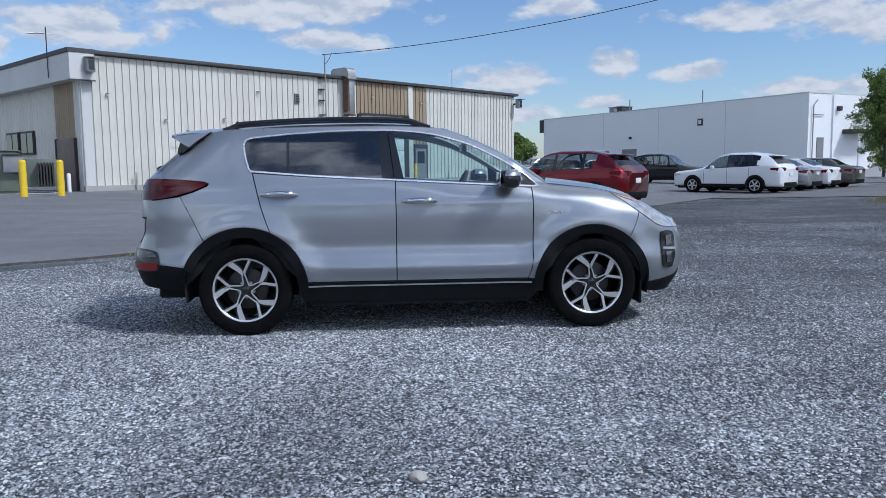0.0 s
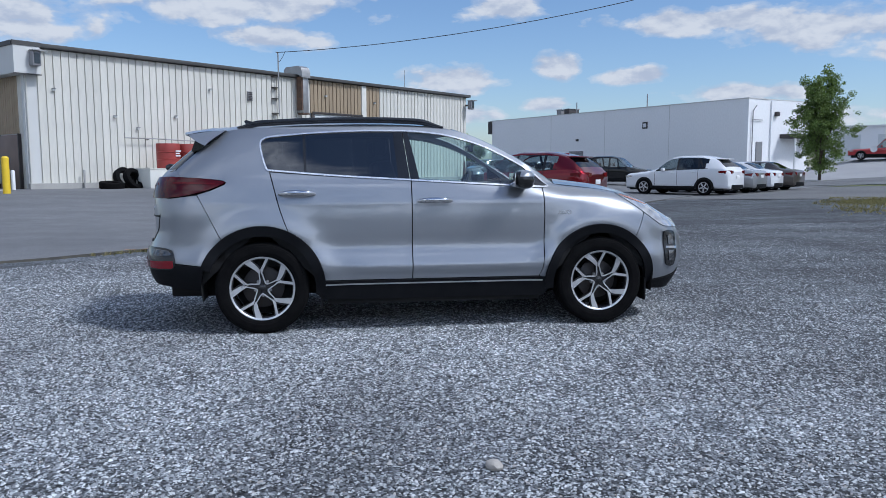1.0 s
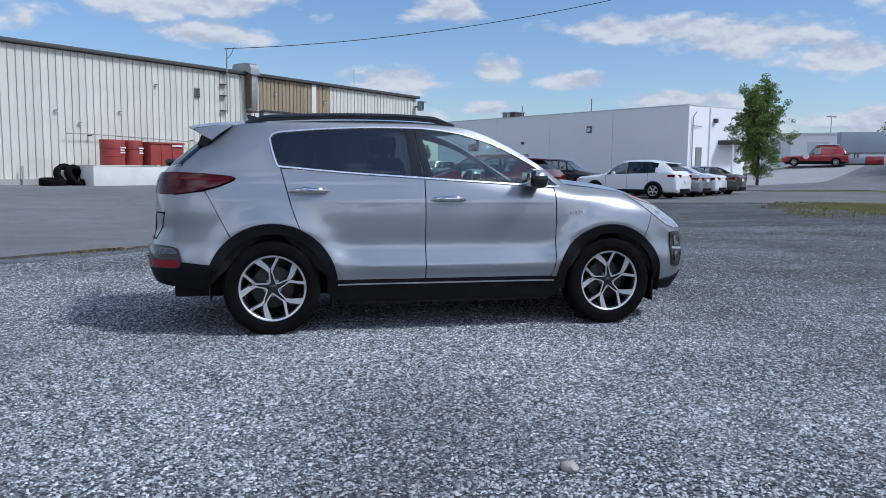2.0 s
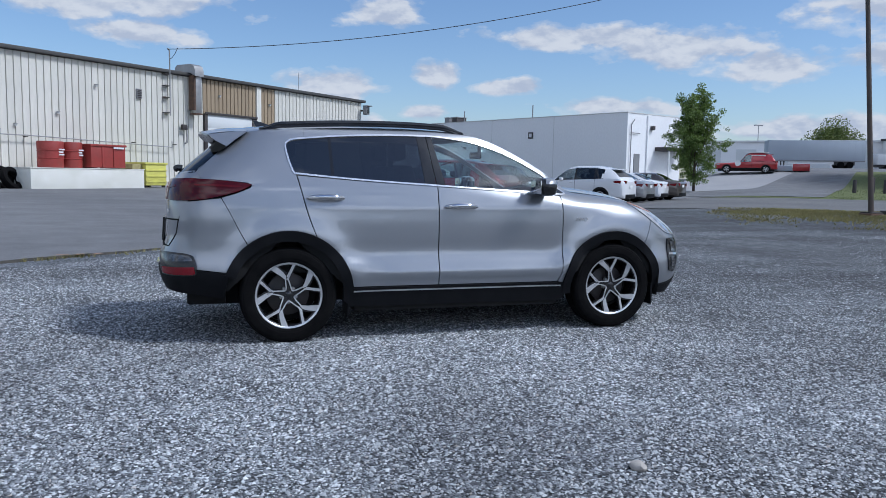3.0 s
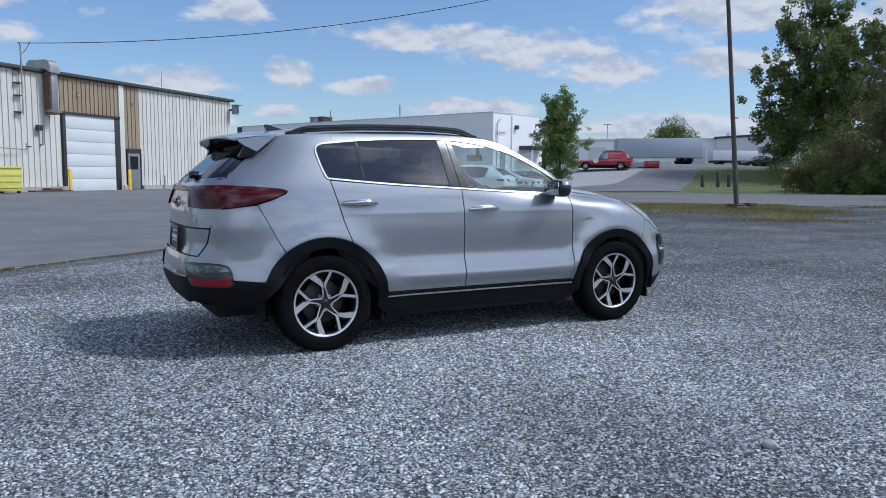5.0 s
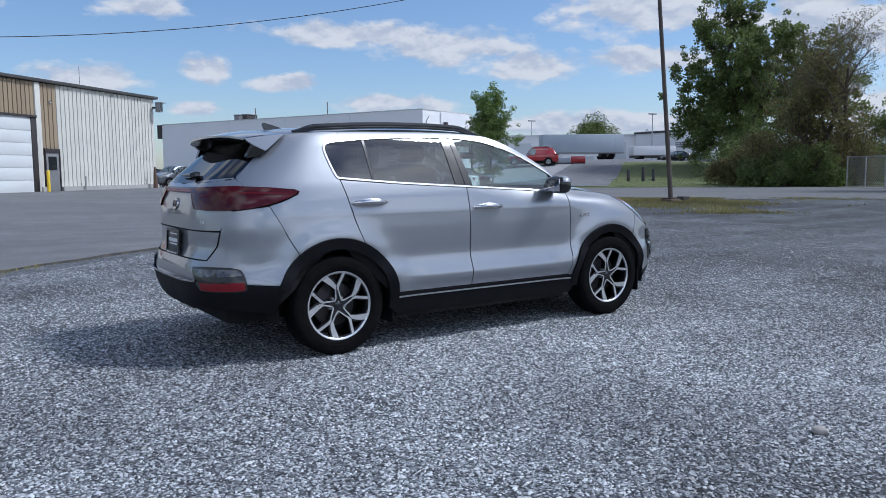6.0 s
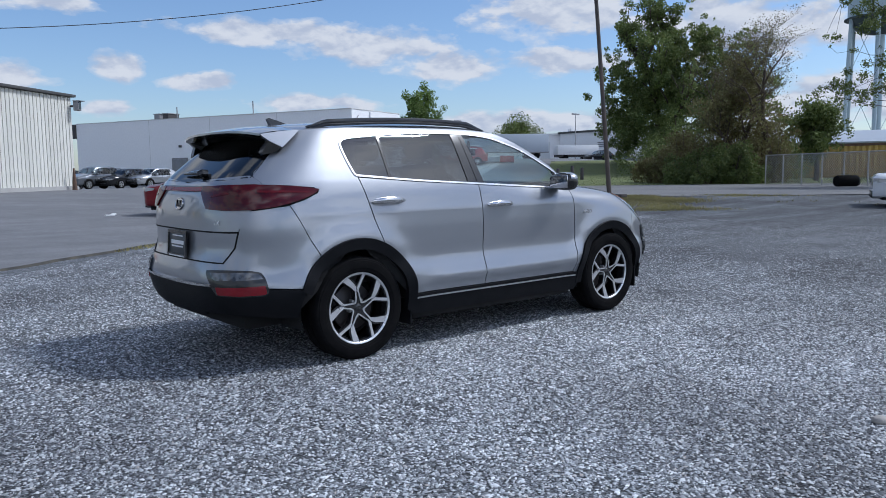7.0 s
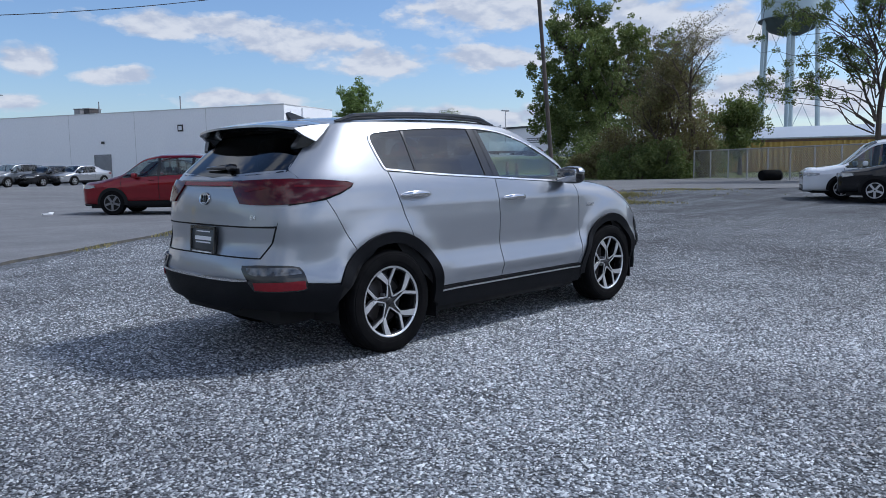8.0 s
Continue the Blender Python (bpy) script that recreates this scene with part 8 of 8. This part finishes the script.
# the thicket at the lawn's end
tree("oak_tree", "tall green broadleaf tree with a ragged crown", 61.9, 39.6, 15.0, 0.85, 84000, 0.13, "leaf_dark", 11, 2, 10, 0.42, 0.15, 0.6,
     extra=crown(11, [(-1.2, 0, 10.2, 5.4, 4.4, 56, 0.75), (0.8, 0, 12.8, 4.4, 3.6, 40, 0.7), (-2.6, 0, 5.0, 4.2, 3.8, 44, 1.1), (1.8, 0, 6.2, 4.4, 4.0, 44, 1.1), (4.4, 0, 9.2, 3.4, 4.6, 36, 0.8), (-4.4, 0, 2.8, 1.9, 2.3, 14, 0.8), (7.0, 0, 6.8, 4.0, 4.2, 40, 0.9), (5.2, 0, 11.4, 3.6, 3.0, 30, 0.7), (-5.2, 0, 8.2, 2.8, 3.2, 22, 0.65)]))
tree("ash_tree", "olive-brown budding tree in the thicket", 43.1, 21.85, 7.8, 0.9, 17000, 0.075, "leaf_brown", 13, 3, 6, 0.22, 0.15, 0.55, extra=crown(13, [(0.2, 0, 5.0, 2.8, 2.6, 50, 0.6), (1.6, 0, 3.8, 3.0, 2.2, 40, 0.7)]))
tree("bare_tree", "nearly bare tree with fine reddish twigs", 44.9, 19.5, 9.6, 1.4, 5200, 0.045, "leaf_brown", 19, 4, 6, 0.20, 0.42, 0.45, rise=0.2)
tree("bare_tree", "thin budding tree with sparse twigs in the thicket", 47.5, 24.4, 11.0, 1.3, 4200, 0.05, "leaf_brown", 29, 4, 6, 0.18, 0.35, 0.5, rise=0.2)
tree("oak_tree", "low tree with green foliage behind the fence", 52.0, 20.0, 5.2, 1.1, 12000, 0.11, "leaf_dark", 15, 2, 7, 0.2, 0.2, 0.7, extra=crown(15, [(-0.6, 0, 4.2, 2.3, 1.5, 26, 0.7), (0.8, 0, 3.4, 1.8, 1.2, 14, 0.6)]))
tree("oak_tree", "tree with thin scattered new leaves by the minivan", 39.6, 7.5, 12.0, 0.7, 30000, 0.065, "leaf_dark", 37, 2, 7, 0.17, 0.3, 0.45, rise=0.5, reach=True,
     extra=crown(21, [(-3.2, 0, 5.6, 3.0, 2.0, 18, 0.5), (-1.2, 0, 8.6, 3.8, 2.8, 28, 0.5), (-4.6, 0, 8.4, 2.2, 1.8, 10, 0.45), (2.2, 0, 7.2, 3.0, 3.6, 18, 0.5), (-5.4, 0, 4.7, 1.5, 0.8, 7, 0.4), (0.3, 0, 11.0, 3.0, 1.4, 14, 0.45)]))
for k, (x, y, w, h, n, mt, lb) in enumerate(((43.2, 27.4, 2.6, 2.0, 6000, "leaf_brown", "brownish shrub at the thicket edge"), (43.4, 25.6, 3.4, 4.0, 10000, "leaf_brown", "tall brownish shrub at the thicket edge"),
                                             (41.5, 23.6, 3.4, 2.4, 10000, "leaf_dark", "dense dark green bush at the thicket edge"), (41.9, 21.6, 3.6, 2.7, 11000, "leaf_dark", "dense dark green bush at the thicket edge"),
                                             (44.6, 22.1, 4.4, 5.4, 13000, "leaf_brown", "tall olive-brown shrub in the thicket"), (44.9, 20.2, 3.2, 4.8, 9000, "leaf_brown", "tall olive-brown shrub in the thicket"),
                                             (54.5, 32.0, 5.0, 6.8, 13000, "leaf_dark", "tall dark shrub deep in the thicket"), (58.5, 37.4, 5.6, 4.8, 11000, "leaf_dark", "tall dark shrub deep in the thicket"),
                                             (42.3, 19.9, 2.0, 1.5, 3500, "leaf_dark", "dense dark green bush at the thicket edge"), (57.0, 24.6, 5.0, 5.0, 8000, "leaf_dark", "tall dark shrub behind the fence"))):
    bush("thicket_bush", lb, x, y, w, h, n, 0.085, mt, 40 + k, group="thicket bushes")
# far trees
for k, (x, y, h, r) in enumerate(((124, 121, 8.6, 6.0), (131, 114.5, 6.2, 4.5), (115, 128, 5.6, 4.0), (100, 135, 9, 3.0), (21.4, 112, 6.0, 2.2), (19.0, 108, 4.6, 1.8))):
    tree("far_tree", "rounded green tree on the skyline", x, y, h, 1.0, 15000, 0.21, "leaf_dark" if k < 4 else "leaf_green", 60 + k, 1, 8, 0.3, 0.3, r * 0.45,
         extra=[(rng_x, rng_y, h * 0.62, r * 0.75) for rng_x, rng_y in ((0, 0), (r * 0.5, 0), (-r * 0.5, 0), (0, r * 0.5), (0, -r * 0.5))], group="skyline trees")


# unseen tree line added behind the camera to darken the horizon in reflections
rw = np.random.default_rng(91)
ang_ = radians(-165) + rw.random(900) * radians(150)
dist_ = 85 + 14 * rw.random(900)
wood = [(dist_[i] * math.cos(ang_[i]), dist_[i] * math.sin(ang_[i]), 6.5 * rw.random() ** 0.7 + 1.0) for i in range(900)]
woods = leaf_cloud("unseen_woods", wood, [2.2] * 900, 26000, 0.55, "leaf_dark", None, rw)
tagged(woods, "unseen dark green tree line added for reflections", "woods", kind="stuff")


def tufts(name, label, pts, size, mat, seed, blades=5):
    rng = np.random.default_rng(seed)
    p = np.repeat(np.array(pts, float), blades, 0)
    n = len(p)
    a = rng.random(n) * 6.283
    h = size * rng.uniform(0.5, 1.4, n)
    out = np.stack([np.cos(a), np.sin(a), np.zeros(n)], 1)
    side_ = np.stack([-np.sin(a), np.cos(a), np.zeros(n)], 1)
    root = p + out * (size * 0.4 * rng.random(n))[:, None]
    tip_ = root + out * (h * rng.uniform(0.1, 0.7, n))[:, None] + np.array([0, 0, 1]) * h[:, None]
    wd = (size * 0.13)
    v = np.stack([root - side_ * wd, root + side_ * wd, tip_], 1).reshape(-1, 3)
    ob = quick_mesh(name, v, np.arange(n * 3).reshape(-1, 3), mat)
    return tagged(ob, label, "grass", kind="stuff")


rg = np.random.default_rng(7)
pts = []
while len(pts) < 8000:
    s, v = rg.uniform(42.8, 74), rg.uniform(4.5, 34)
    x, y = bank(s, v)
    pts.append((x, y, land(x, y) + 0.02))
tufts("lawn_grass", "short green grass of the lawn", pts, 0.07, "grass", 1, 4)
pts = []
while len(pts) < 9000:
    s, v = rg.uniform(15.8, 23.8), rg.uniform(0.2, 13)
    x, y = bank(s, v)
    if 0.9 * noise.noise(Vector((x * 0.45, y * 0.45, 2))) + 0.09 * (s - 20.5) - 0.9 * smooth(v, 5.5, 9.5) - 0.6 * (1 - smooth(v, 0.2, 3.0)) > rg.normal() * 0.3 - 0.05:
        pts.append((x, y, land(x, y) + 0.01))
tufts("weed_grass", "patchy dry yellow-green grass of the strip", pts, 0.055, "dry_grass", 2, 7)
pts = []
for u in np.arange(-8, 12, 0.02):
    if noise.noise(Vector((u * 0.8, 7, 0))) > 0.02 and rg.random() < 0.7:
        q = lot_edge(u) - abs(rg.normal()) * 0.10
        x, y = along(u, q)
        pts.append((x, y, land(x, y)))
tufts("edge_grass", "thin dry grass along the asphalt edge", pts, 0.05, "dry_grass", 3, 5)

# ---- loose stones ----
def stones(name, label, count, seed):
    """Angular flat-lying stones, packed thick beside the parked car and thinning out across the lot."""
    rng = np.random.default_rng(seed)
    x, y = rng.uniform(-9.5, 13, count), rng.uniform(-5.6, 9.0, count)
    d = np.hypot(x + 2.2, y + 6.0)
    thick = np.minimum(1.0, (4.6 / d) ** 1.75)
    q = -0.669 * x + 0.743 * y
    # thinner towards +x
    keep = (q < 5.85) & (rng.random(count) < thick * (1 - 0.35 * np.clip((x - 2.0) / 4.0, 0, 1)))
    x, y = x[keep], y[keep]
    n = len(x)
    long_ = 0.0058 + 0.0072 * rng.random(n) ** 1.6 + 0.008 * (rng.random(n) < 0.015)
    wide, tall = long_ * rng.uniform(0.5, 0.9, n), long_ * rng.uniform(0.35, 0.8, n)
    corner = np.array([[1, 0, 0], [0, 1, 0], [-1, 0, 0], [0, -1, 0], [0, 0, 1]], float)
    v = corner[None] * rng.uniform(0.75, 1.15, (n, 5, 1))
    v[:, :4] += rng.normal(size=(n, 4, 3)) * 0.20
    v[:, 4, :2] += rng.uniform(-0.55, 0.55, (n, 2))
    v *= np.stack([long_, wide, tall], 1)[:, None, :]
    t = rng.random(n) * 6.283
    c, s = np.cos(t)[:, None], np.sin(t)[:, None]
    vx, vy = v[:, :, 0] * c - v[:, :, 1] * s, v[:, :, 0] * s + v[:, :, 1] * c
    z = np.array([land(px, py) + (0.012 * (noise.noise(Vector((px * 0.7, py * 0.7, 0.3))) + 0.5 * noise.noise(Vector((px * 2.1, py * 2.1, 1.3))))) * (1 - smooth(math.hypot(px, py), 9, 13)) for px, py in zip(x, y)])
    v = np.stack([vx + x[:, None], vy + y[:, None], v[:, :, 2] + (z + 0.0015)[:, None]], 2).reshape(-1, 3)
    tri = np.array([[0, 1, 4], [1, 2, 4], [2, 3, 4], [3, 0, 4]])
    f = (tri[None] + 5 * np.arange(n)[:, None, None]).reshape(-1, 3)
    return tagged(quick_mesh(name, v, f, "stones"), label, "gravel", kind="stuff")


stones("gravel", "loose grey-blue crushed stones of the lot", 1500000, 3)
rk = bmesh.new()
bmesh.ops.create_icosphere(rk, subdivisions=2, radius=0.038)
for v in rk.verts:
    v.co *= 1 + 0.28 * noise.noise(v.co * 30)
    v.co.z *= 0.72
M["tan_stone"] = material("tan_stone", (0.42, 0.39, 0.35), 0.85, var=0.6, scale=30, second=(0.30, 0.28, 0.26), bump=0.4, bump_scale=90)
rock = tagged(part("stone", rk, "tan_stone"), "pale tan stone lying loose on the gravel", "stone")
rock.matrix_basis = pose(-0.165, -3.72, 0.018, 0, 0, 40)
